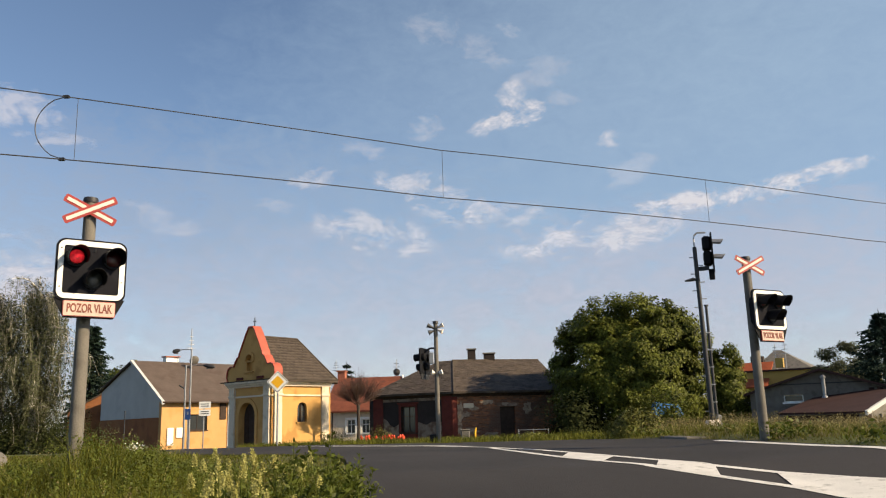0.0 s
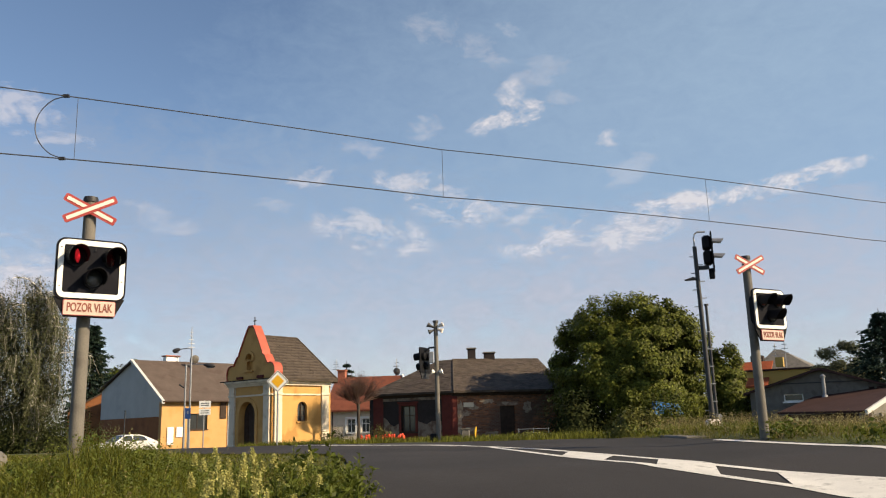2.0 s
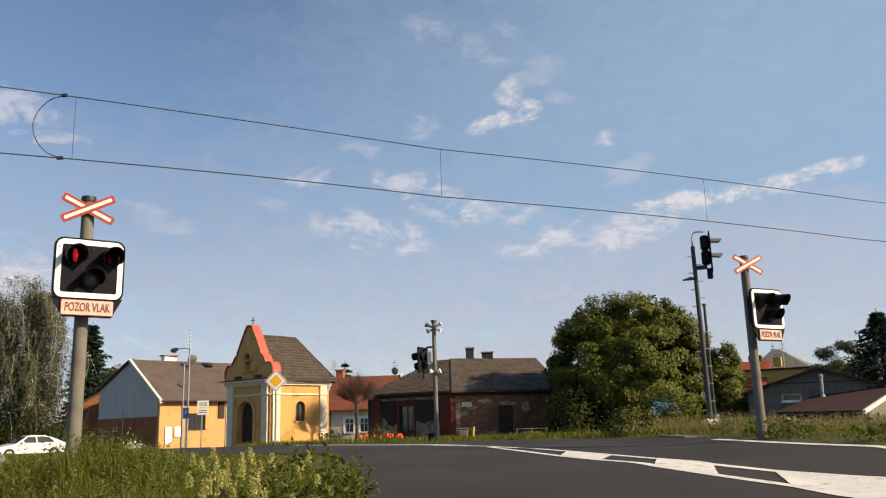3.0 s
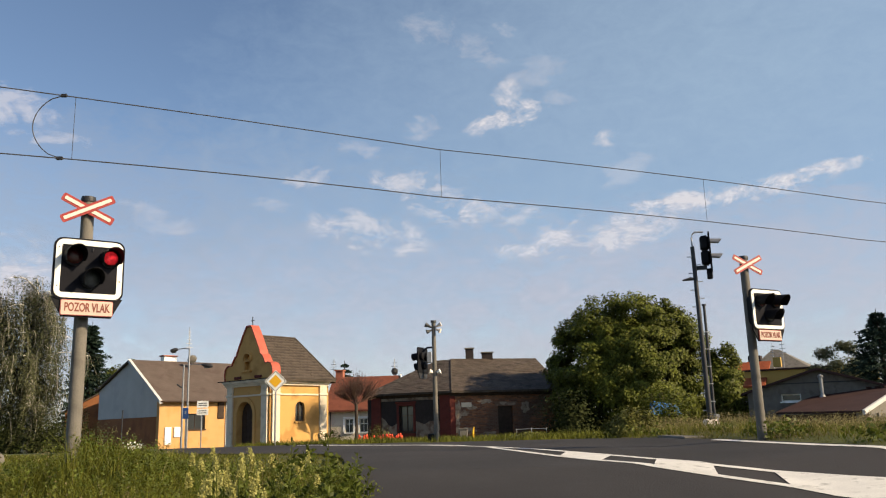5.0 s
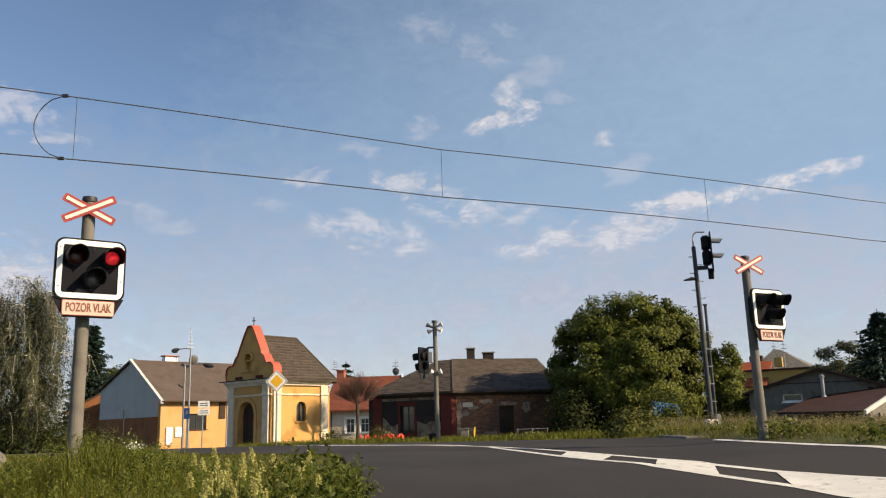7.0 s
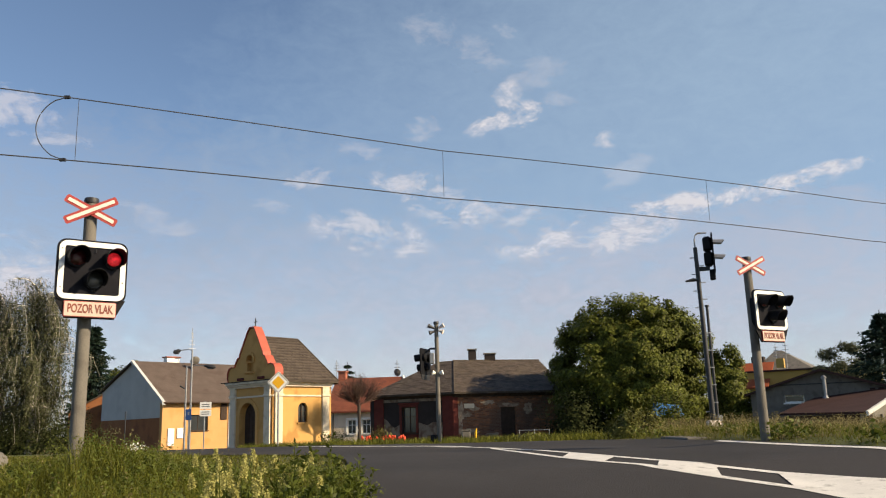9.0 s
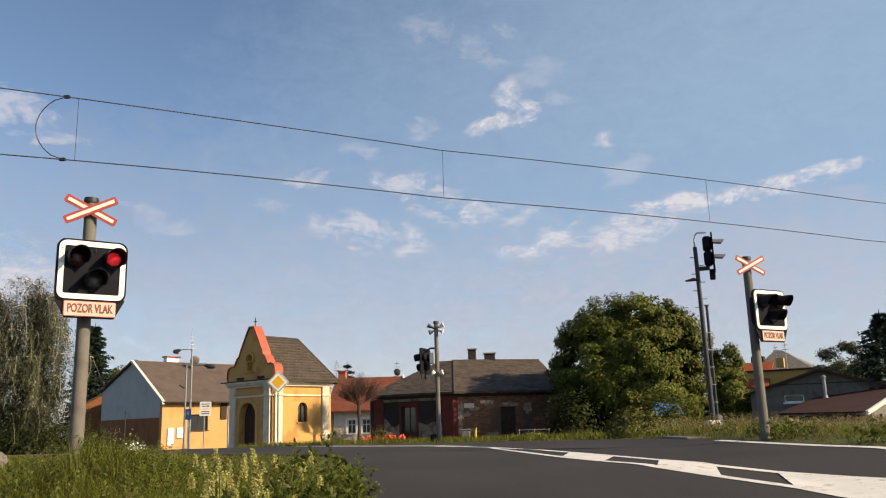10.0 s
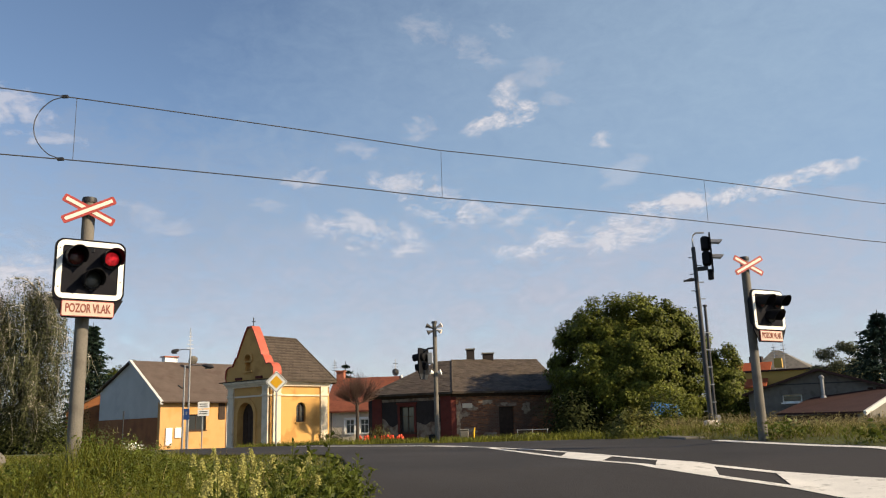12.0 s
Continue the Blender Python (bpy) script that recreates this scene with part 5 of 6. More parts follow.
def scatter(n, x0, x1, y0, y1, keep):
    p = np.stack([rng.uniform(x0, x1, n), rng.uniform(y0, y1, n)], 1)
    p = p[[bool(keep(x, y)) for x, y in p]]
    z = np.array([ground_z(x, y) for x, y in p])
    return np.column_stack([p, z - 0.03])


def patchy(p, s, seed):
    return np.array([noise.noise(Vector((x * s, y * s, seed))) for x, y, z in p])


def left_verge(x, y):
    return x < edge_x(LEFT_EDGE, y) - 0.05 and x > -0.60 * y - 1.2


def tall(p):
    """How tall the weeds stand: lower towards the road and far off."""
    d = np.array([edge_x(LEFT_EDGE, y) for y in p[:, 1]]) - p[:, 0]
    side = np.interp(d, [0.0, 0.6, 1.4, 2.1, 2.7, 3.4, 4.5], [0.42, 0.43, 0.46, 0.62, 0.98, 0.95, 0.80])
    side = np.where(p[:, 1] < 5.0, np.maximum(side, 0.8), side)
    side *= np.interp(p[:, 0] / p[:, 1], [-0.56, -0.47, -0.44, -0.36, -0.33, -0.29], [0.62, 0.68, 1.0, 1.0, 0.85, 0.8])
    return side * np.interp(p[:, 1], [2, 4, 7, 9.5, 12, 20], [0.55, 0.63, 0.58, 0.49, 0.32, 0.21])


p = scatter(70000, -8.5, 0.5, 2.6, 10.0, left_verge)
f = 1 + 0.55 * patchy(p, 1.1, 1) + 0.2 * patchy(p, 3.2, 2)
v, q, t = blade_arrays(p, tall(p) * rng.uniform(0.45, 1.0, len(p)) * f, rng.uniform(0.004, 0.010, len(p)), rng.uniform(0.03, 0.34, len(p)))
stuff("verge_grass", fast_mesh("verge_grass", v, q, t, GRASS), "lush green uncut grass on the verge", "grass")
p = scatter(26000, -14, -1.0, 9.5, 22, left_verge)
v, q, t = blade_arrays(p, tall(p) * rng.uniform(0.5, 1.1, len(p)), rng.uniform(0.008, 0.016, len(p)), rng.uniform(0.03, 0.2, len(p)))
stuff("verge_grass", fast_mesh("verge_grass", v, q, t, GRASS), "green grass behind the crossing light", "grass")
p = scatter(9000, -8, 1, -3, 2.6, lambda x, y: x < edge_x(LEFT_EDGE, y) - 0.1 and x * x + y * y > 0.5)
v, q, t = blade_arrays(p, rng.uniform(0.08, 0.3, len(p)), rng.uniform(0.006, 0.012, len(p)), rng.uniform(0.03, 0.15, len(p)))
stuff("verge_grass", fast_mesh("verge_grass", v, q, t, GRASS), "short trodden grass on the verge", "grass")
# stalks with seed heads
p = scatter(420, -8.5, -0.4, 4.0, 11.0, left_verge)
v, q, t = blade_arrays(p, (tall(p) + 0.05) * rng.uniform(0.8, 1.15, len(p)), rng.uniform(0.004, 0.006, len(p)), rng.uniform(0.02, 0.15, len(p)))
tips = v.reshape(-1, 5, 3)[:, 4]
k = np.repeat(tips, 7, axis=0) + rng.normal(size=(len(tips) * 7, 3)) * [0.008, 0.008, 0.035]
v2, q2 = leaf_arrays(k, rng.uniform(0.012, 0.03, len(k)))
stuff("seed_stalks", fast_mesh("seed_stalks", np.vstack([v, v2]), np.vstack([q, q2 + len(v)]), t, DRY_GRASS), "pale dry grass stalks with seed heads", "grass")
# leafy weeds in dense clumps
c = scatter(1500, -8.0, -0.5, 3.2, 10.0, left_verge)
c = c[patchy(c, 0.8, 9) > -0.10]
pts, dirs, sizes = [], [], []
for x, y, z in c:
    h = float(tall(np.array([(x, y, z)]))[0]) * rng.uniform(0.62, 1.10)
    big = rng.uniform(0.022, 0.056)
    for _ in range(4):
        ox, oy = rng.normal(size=2) * 0.12
        for i in range(28):
            u = rng.uniform(0.2, 1.0)
            an = rng.uniform(0, 6.28)
            pts.append((x + ox * (0.5 + u) + 0.03 * math.cos(an), y + oy * (0.5 + u) + 0.03 * math.sin(an), z + h * u))
            dirs.append((math.cos(an), math.sin(an), 0.25))
            sizes.append(big * rng.uniform(0.7, 1.3) * (1.15 - 0.5 * u))
pts, dirs = np.array(pts), np.array(dirs)
v, q = leaf_arrays(pts, np.array(sizes), dirs, 0.46, facing=dirs * 0.7 + [0.2, -0.25, 0.35])
stuff("verge_weeds", fast_mesh("verge_weeds", v, q, None, WEED), "dark green broad-leaved weeds on the verge", "weeds")


def spike_plant(m, h, n_leaf, rnd, heads=True):
    """A stem with narrow leaves and a cone of pale yellow florets."""
    t = thing("yellow_flower", m, "wild plant with a pale yellow flower spike", "flower", "yellow flower spikes")
    bend = Vector((rnd.uniform(-0.06, 0.06), rnd.uniform(-0.06, 0.06), 0))
    line = [bend * (u * u) + Vector((0, 0, h * u)) for u in (0, 0.35, 0.7, 1.0)]
    part("stem", Shape().tube(line, [0.005, 0.004, 0.004, 0.002], 5), WEED, t)
    pts = []
    for i in range(n_leaf):
        u = rnd.uniform(0.1, 0.75)
        pts.append(tuple(bend * (u * u) + Vector((0, 0, h * u))))
    v, q = leaf_arrays(np.array(pts), rng.uniform(0.05, 0.10, len(pts)), width=0.28)
    lf = new("leaves", fast_mesh("leaves", v, q, None, WEED))
    lf.parent = t
    ln = rnd.uniform(0.08, 0.13)
    pts = []
    for i in range(190):
        u = rnd.random()
        r = 0.024 * (1 - u) ** 0.7 * (0.75 + 0.25 * math.sin(22 * u)) + 0.004
        an = rnd.uniform(0, 6.28)
        pts.append((bend.x + r * math.cos(an), bend.y + r * math.sin(an), h - ln * 0.75 + ln * u))
    v, q = leaf_arrays(np.array(pts), rng.uniform(0.010, 0.018, len(pts)), width=0.8)
    fl = new("flower_spike", fast_mesh("flower_spike", v, q, None, PETAL_Y))
    fl.parent = t
    return t


rnd = random.Random(5)
spikes = [spike_plant(pose(-2.2 + 0.2 * i, 5.3, 0.0), rnd.uniform(0.62, 0.74), 26, rnd) for i in range(6)]
for i in range(42):
    y = rnd.uniform(4.7, 6.8)
    x = y * rnd.uniform(-0.265, -0.158) if i % 4 else y * rnd.uniform(-0.31, -0.235)
    m = pose(x, y, ground_z(x, y) + rnd.uniform(-0.22, -0.04), rnd.uniform(-6, 6), rnd.uniform(-6, 6), rnd.uniform(0, 360))
    if i < 6:
        spikes[i].matrix_basis = m
    else:
        copy_thing(spikes[i % 6], m)


def leafy_shoot(m, h, n, rnd):
    t = thing("leafy_shoot", m, "upright shoot with small pointed green leaves beside the road", "plant", "leafy shoots by the road")
    bend = Vector((rnd.uniform(-0.08, 0.06), rnd.uniform(-0.05, 0.05), 0))
    part("stem", Shape().tube([bend * u * u + Vector((0, 0, h * u)) for u in (0, 0.4, 0.75, 1.0)], [0.006, 0.005, 0.004, 0.002], 5), WEED, t)
    pts, ds = [], []
    for k in range(6):
        u0 = rnd.uniform(0.3, 0.75)
        an = k * 2.1 + rnd.uniform(-0.4, 0.4)
        a0 = bend * u0 * u0 + Vector((0, 0, h * u0))
        a1 = a0 + Vector((0.12 * math.cos(an), 0.12 * math.sin(an), rnd.uniform(0.12, 0.24)))
        part("side_stem", Shape().tube([a0, a0.lerp(a1, 0.5) + Vector((0.02 * math.cos(an), 0.02 * math.sin(an), 0)), a1], [0.004, 0.003, 0.002], 4), WEED, t)
        for i in range(n // 9):
            w = rnd.uniform(0.2, 1.05)
            g = i * 2.4
            pts.append(tuple(a0.lerp(a1, w)))
            ds.append((math.cos(g), math.sin(g), 0.55))
    for i in range(n // 3):
        u = 0.15 + 0.85 * i / (n // 3)
        an = i * 2.4
        pts.append(tuple(bend * u * u + Vector((0.01 * math.cos(an), 0.01 * math.sin(an), h * u))))
        ds.append((math.cos(an), math.sin(an), 0.45))
    ds = np.array(ds)
    v, q = leaf_arrays(np.array(pts), rng.uniform(0.028, 0.052, len(pts)), ds, 0.50)
    lf = new("foliage", fast_mesh("foliage", v, q, None, WEED))
    lf.parent = t
    return t


shoots = [leafy_shoot(pose(0, 0, 0), h, 190, rnd) for h in (0.84, 0.92, 0.74)]
for i, (x, y) in enumerate(((-0.58, 5.3), (-0.84, 5.45), (-0.98, 5.35), (-0.72, 5.15), (-1.05, 5.65), (-0.64, 5.6))):
    m = pose(x, y, ground_z(x, y) - 0.02 - (0.08 if i in (3, 4) else 0.0), 0, rnd.uniform(-4, 8), 50 * i)
    if i < 3:
        shoots[i].matrix_basis = m
    else:
        copy_thing(shoots[i % 3], m)


def white_umbel(m):
    t = thing("white_flower", m, "white flower heads above the weeds", "flower", "white flowers")
    part("stem", Shape().tube([(0, 0, 0), (0.02, 0, 0.6)], [0.006, 0.003], 5), WEED, t)
    pts = np.array([(0.02 + rnd.gauss(0, 0.045), rnd.gauss(0, 0.045), 0.6 + rnd.gauss(0, 0.015)) for _ in range(40)])
    v, q = leaf_arrays(pts, rng.uniform(0.012, 0.022, 40), width=0.9)
    fl = tagged(new("flower_head", fast_mesh("flower_head", v, q, None, PETAL_W)), kind="stuff")
    fl.parent = t
    return t


um = white_umbel(pose(-3.22, 8.5, ground_z(-3.22, 8.5) - 0.29))
copy_thing(um, pose(-3.14, 8.5, ground_z(-3.14, 8.5) - 0.30, 0, 0, 90))


def right_verge(x, y):
    return x > max(edge_x(RIGHT_EDGE, y), 0.19 * y) + 0.12 and x < 0.62 * y + 1.5


def tall_right(p):
    d = p[:, 0] - np.array([max(edge_x(RIGHT_EDGE, y), 0.19 * y) for y in p[:, 1]])
    out = np.interp(p[:, 0] / p[:, 1], [0.36, 0.43], [1.0, 0.62])
    return out * np.interp(d, [0.1, 0.5, 1.2, 8], [0.08, 0.20, 0.30, 0.33])


p = scatter(46000, 2.5, 19, 10.5, 29, right_verge)
v, q, t = blade_arrays(p, tall_right(p) * rng.uniform(0.5, 1.0, len(p)), rng.uniform(0.008, 0.017, len(p)), rng.uniform(0.04, 0.25, len(p)))
stuff("bank_grass", fast_mesh("bank_grass", v, q, t, GRASS), "tall green grass on the bank beside the road", "grass")
p = scatter(8000, 4.5, 19, 12, 29, right_verge)
v, q, t = blade_arrays(p, (tall_right(p) + 0.05) * rng.uniform(0.75, 1.15, len(p)), rng.uniform(0.005, 0.010, len(p)), rng.uniform(0.05, 0.25, len(p)))
tips = v.reshape(-1, 5, 3)[:, 4]
k = np.repeat(tips, 3, axis=0) + rng.normal(size=(len(tips) * 3, 3)) * [0.012, 0.012, 0.05]
v2, q2 = leaf_arrays(k, rng.uniform(0.03, 0.06, len(k)), width=0.3)
stuff("bank_stalks", fast_mesh("bank_stalks", np.vstack([v, v2]), np.vstack([q, q2 + len(v)]), t, DRY_GRASS), "pale dry grass stalks on the bank", "grass")
# low broad-leaved plants along the asphalt
c = scatter(110, 3.8, 10, 10.5, 20, lambda x, y: 0.1 < x - edge_x(RIGHT_EDGE, y) < 0.8)
pts = np.repeat(c, 60, axis=0) + rng.normal(size=(len(c) * 60, 3)) * [0.16, 0.16, 0.07] + [0, 0, 0.13]
v, q = leaf_arrays(pts, rng.uniform(0.05, 0.11, len(pts)), width=0.6)
stuff("bank_weeds", fast_mesh("bank_weeds", v, q, None, WEED), "low dark weeds along the asphalt edge", "weeds")


def far_strip(x, y):
    return x > edge_x(LEFT_EDGE, y) and x > edge_x(RIGHT_EDGE, y) + 0.1 and not (-12.2 < x < -5.5 and 39.5 < y < 48)


p = scatter(38000, -9, 7, 20.8, 36, far_strip)
p = p[patchy(p, 0.55, 4) > -0.12]
v, q, t = blade_arrays(p, rng.uniform(0.07, 0.24, len(p)) * (1 + 0.6 * patchy(p, 0.6, 3)), rng.uniform(0.012, 0.024, len(p)), rng.uniform(0.03, 0.15, len(p)))
stuff("far_grass", fast_mesh("far_grass", v, q, t, GRASS), "short green grass strip beyond the road", "grass")
p = scatter(9000, -12, 16, 34, 50, far_strip)
v, q, t = blade_arrays(p, rng.uniform(0.12, 0.40, len(p)), rng.uniform(0.02, 0.04, len(p)), rng.uniform(0.05, 0.2, len(p)))
stuff("garden_grass", fast_mesh("garden_grass", v, q, t, GRASS), "grass in front of the houses", "grass")


def shrub(name, m, rx, ry, rz, n, size, mat, label, category="shrub", group=""):
    """A low shrub: stems and many leaves in lumps."""
    t = thing(name, m, label, category, group)
    for i in range(7):
        a = i * 0.9
        part("stem", Shape().tube([(0.1 * math.cos(a), 0.1 * math.sin(a), -0.15), (rx * 0.5 * math.cos(a), ry * 0.5 * math.sin(a), rz * 0.9)], [0.025, 0.008], 5), BARK, t)
    lumps = rng.normal(size=(max(10, n // 250), 3))
    lumps /= np.linalg.norm(lumps, axis=1)[:, None]
    lumps *= rng.uniform(0.35, 0.95, len(lumps))[:, None]
    lumps[:, 2] = np.abs(lumps[:, 2])
    pts = lumps[rng.integers(0, len(lumps), n)] + rng.normal(size=(n, 3)) * 0.17
    pts = pts * [rx, ry, rz] + [0, 0, rz * 0.08]
    pts[:, 2] = np.abs(pts[:, 2])
    out = pts / [rx, ry, rz]
    out /= np.linalg.norm(out, axis=1)[:, None] + 1e-6
    v, q = leaf_arrays(pts, rng.uniform(0.6, 1.2, n) * size, facing=out + [0, 0, 0.35])
    lf = new("foliage", fast_mesh("foliage", v, q, None, mat))
    lf.parent = t
    return t


shrub("low_shrub", pose(4.55, 20.4, 1.15), 0.74, 0.5, 0.60, 6500, 0.09, LEAF_BUSH, "low rounded olive green shrub on the bank")
shrub("low_shrub", pose(2.35, 23.2, 1.08), 0.6, 0.5, 0.22, 2200, 0.09, LEAF_BUSH, "flat green weed clump beyond the road")
shrub("low_shrub", pose(-5.9, 39.8, 0.68), 0.5, 0.4, 0.75, 900, 0.09, LEAF_BUSH, "small green shrub beside the chapel")
shrub("low_shrub", pose(-3.7, 44.0, 0.6), 0.8, 0.5, 1.0, 1400, 0.1, LEAF_BUSH, "small green shrub in front of the cream house")
shrub("low_shrub", pose(-8.0, 60.0, 0.1), 1.3, 0.6, 1.4, 1400, 0.13, LEAF_BUSH, "green garden shrub in front of the cream house")

shrub("low_shrub", pose(12.0, 45.4, 0.5), 1.7, 0.7, 2.7, 5200, 0.17, LEAF_WALNUT, "green sapling leaves in front of the tarpaulin")
# bush whose dark leaf colour deepens the shade between walnut and house
shrub("elder_bush", pose(7.5, 48.4, 0.3), 2.2, 1.1, 3.3, 9000, 0.2, SHADE_LEAF, "dense bush under the walnut, its shade put into dark leaves", "shrub")
shrub("hedge", pose(8.6, 57.5, 0.1), 2.8, 1.2, 2.6, 4200, 0.2, SHADE_LEAF, "dark hedge beside the derelict house", "hedge")
shrub("hedge", pose(16.5, 58.0, 0.1), 4.5, 1.2, 2.4, 4500, 0.2, SHADE_LEAF, "dark hedge behind the trees", "hedge")
shrub("thicket", pose(-28.6, 63.0, 0.05), 2.8, 1.2, 3.6, 6000, 0.2, SHADE_LEAF, "dark undergrowth behind the birch", "thicket")

for i in range(46):
    x, y = rnd.uniform(-4.6, -2.35), rnd.uniform(43.5, 44.6)
    if i == 0:
        tulip = thing("tulip", pose(x, y, 0.6), "red tulip in the garden bed by the house", "flower", "red tulips")
        part("stem", Shape().tube([(0, 0, -0.05), (0.01, 0, 0.36)], 0.012, 5), WEED, tulip)
        part("bloom", Shape().tube([(0.01, 0, 0.34), (0.01, 0, 0.40), (0.01, 0, 0.47), (0.01, 0, 0.52)], [0.02, 0.06, 0.055, 0.03], 8), PETAL_R, tulip, smooth=True)
    else:
        copy_thing(tulip, pose(x, y, 0.58 + rnd.uniform(-0.08, 0.1), rnd.uniform(-8, 8), rnd.uniform(-8, 8), 0))


# ---- trees ----
def branch_line(a, b, sag, n=5):
    a, b = Vector(a), Vector(b)
    return [a.lerp(b, i / n) + Vector((rnd.uniform(-0.06, 0.06), rnd.uniform(-0.06, 0.06), 0)) * (0 < i < n) + Vector((0, 0, -sag * math.sin(math.pi * i / n))) for i in range(n + 1)]


def leafy_tree(name, m, trunk_h, centre, radii, clumps, per, size, mat, bark, label, lump=0.16, limbs=9, floor=0.4):
    """Trunk, limbs and a crown of leaves in clumps with gaps between them."""
    t = thing(name, m, label, "tree", "trees")
    cx, cy, cz = centre
    part("trunk", Shape().tube([(0, 0, -0.3), (0.05, 0, trunk_h * 0.5), (cx * 0.4, cy * 0.4, trunk_h), (cx * 0.8, cy * 0.8, cz + radii[2] * 0.4)], [0.05 * trunk_h + 0.14, 0.04 * trunk_h + 0.1, 0.03 * trunk_h + 0.08, 0.04], 10), bark, t, smooth=True)
    boughs = max(9, min(90, clumps // 6))
    k = np.arange(boughs) + 0.5
    el, az = np.arccos(1 - 2 * k / boughs), np.pi * (1 + 5 ** 0.5) * k
    g = np.stack([np.cos(az) * np.sin(el), np.sin(az) * np.sin(el), np.cos(el)], 1) + rng.normal(size=(boughs, 3)) * 0.06
    g *= np.where(rng.random(boughs) < 0.28, rng.uniform(0.25, 0.6, boughs), rng.uniform(0.74, 0.93, boughs))[:, None]
    d = g[rng.integers(0, boughs, clumps)] + rng.normal(size=(clumps, 3)) * 0.125
    d *= np.minimum(1.0, 0.97 / np.linalg.norm(d, axis=1))[:, None]
    cl = d * radii + [cx, cy, cz]
    cl = cl[cl[:, 2] > floor]
    for i in range(limbs):
        e = cl[rng.integers(0, len(cl))]
        part("limb", Shape().tube(branch_line((cx * 0.3, cy * 0.3, trunk_h * rng.uniform(0.6, 1.1)), e, -0.2), [0.10, 0.085, 0.07, 0.05, 0.035, 0.015], 6), bark, t, smooth=True)
    r = np.array(radii)
    ls = lump * r.mean() * rng.uniform(0.6, 1.3, len(cl))
    idx = rng.integers(0, len(cl), clumps * per)
    off = rng.normal(size=(len(idx), 3))
    off /= np.linalg.norm(off, axis=1)[:, None]
    pts = cl[idx] + off * (ls[idx] * rng.uniform(0.3, 1.0, len(idx)) ** 0.5)[:, None] * [1.15, 1.15, 0.8]
    ok = pts[:, 2] > floor * 0.5
    pts, idx = pts[ok], idx[ok]
    out = (pts - [cx, cy, cz]) / r
    out /= np.linalg.norm(out, axis=1)[:, None] + 1e-6
    own = pts - cl[idx]
    own = own / (np.linalg.norm(own, axis=1)[:, None] + 1e-6)
    v, q = leaf_arrays(pts, rng.uniform(0.6, 1.25, len(pts)) * size, droop=0.35, width=0.5, facing=out * 0.7 + own * 0.35 + [0, 0, 0.2])
    cr = new("crown", fast_mesh("crown", v, q, None, mat))
    cr.parent = t
    return t


leafy_tree("walnut_tree", pose(11.15, 51.2, 0.25), 1.9, (0.35, 0, 4.0), (5.0, 4.2, 5.35), 900, 190, 0.21, LEAF_WALNUT, BARK, "broad dense green walnut tree with foliage near the ground", 0.11, 16, 0.35)
leafy_tree("young_tree", pose(16.9, 50.5, 0.3), 1.5, (0.1, 0, 2.9), (1.45, 1.4, 3.0), 110, 200, 0.20, LEAF_WALNUT, BARK, "slender green tree beside the walnut", 0.22, 5)
leafy_tree("garden_tree", pose(34.0, 71, 0.1), 2.2, (0.3, 0, 4.0), (2.8, 2.0, 3.4), 110, 190, 0.22, LEAF_BIRCH, BARK, "grey-green garden tree behind the outbuildings", 0.22, 5)
leafy_tree("garden_tree", pose(-34.2, 88, 0.1), 3.0, (0.4, 0, 6.2), (3.6, 2.5, 3.4), 60, 150, 0.32, LEAF_WALNUT, BARK, "dark green garden tree behind the house", 0.2, 5)
leafy_tree("hedge_tree", pose(18.6, 52, 0.3), 0.8, (0, 0, 1.3), (2.2, 1.0, 1.5), 30, 160, 0.2, LEAF_WALNUT, BARK, "low green bushes behind the grass bank", 0.22, 3, 0.1)


def conifer(m, h, r, label, tiers=26, per=15):
    """Spruce: straight trunk with drooping needle-covered branches in tiers."""
    t = thing("spruce_tree", m, label, "tree", "trees")
    part("trunk", Shape().tube([(0, 0, -0.3), (0, 0, h * 0.6), (0, 0, h)], [0.03 * h, 0.016 * h, 0.02], 8), BARK, t)
    pts, ds = [], []
    for k in range(tiers):
        u = (k + 0.5) / tiers
        z = h * (0.08 + 0.9 * u)
        ln = r * (1 - u) ** 0.8 * rnd.uniform(0.7, 1.2) + 0.15
        for j in range(per):
            a = j * 2 * math.pi / per + rnd.uniform(-0.3, 0.3)
            l2 = ln * rnd.uniform(0.55, 1.2)
            for i in range(60):
                w = rnd.uniform(0.12, 1.0)
                sp = 0.14 * l2 * w
                pts.append((l2 * w * math.cos(a) + rnd.uniform(-sp, sp), l2 * w * math.sin(a) + rnd.uniform(-sp, sp), z - 0.42 * l2 * w + 0.18 * l2 * w * w - rnd.uniform(0, 0.12)))
                ds.append((math.cos(a), math.sin(a), -0.35))
    v, q = leaf_arrays(np.array(pts), rng.uniform(0.7, 1.3, len(pts)) * 0.024 * h + 0.05, np.array(ds), 0.32)
    cr = new("crown", fast_mesh("crown", v, q, None, NEEDLE))
    cr.parent = t
    return t


conifer(pose(32.0, 60, 0.1), 8.9, 5.2, "dark green spruce tree beside the outbuildings")
conifer(pose(-34.6, 80, 0.1), 12.4, 3.7, "dark blue-green spruce tree behind the house")
conifer(pose(-11.2, 92, 0.1), 8.8, 2.2, "dark conifer top showing above the red roof", 14, 9)


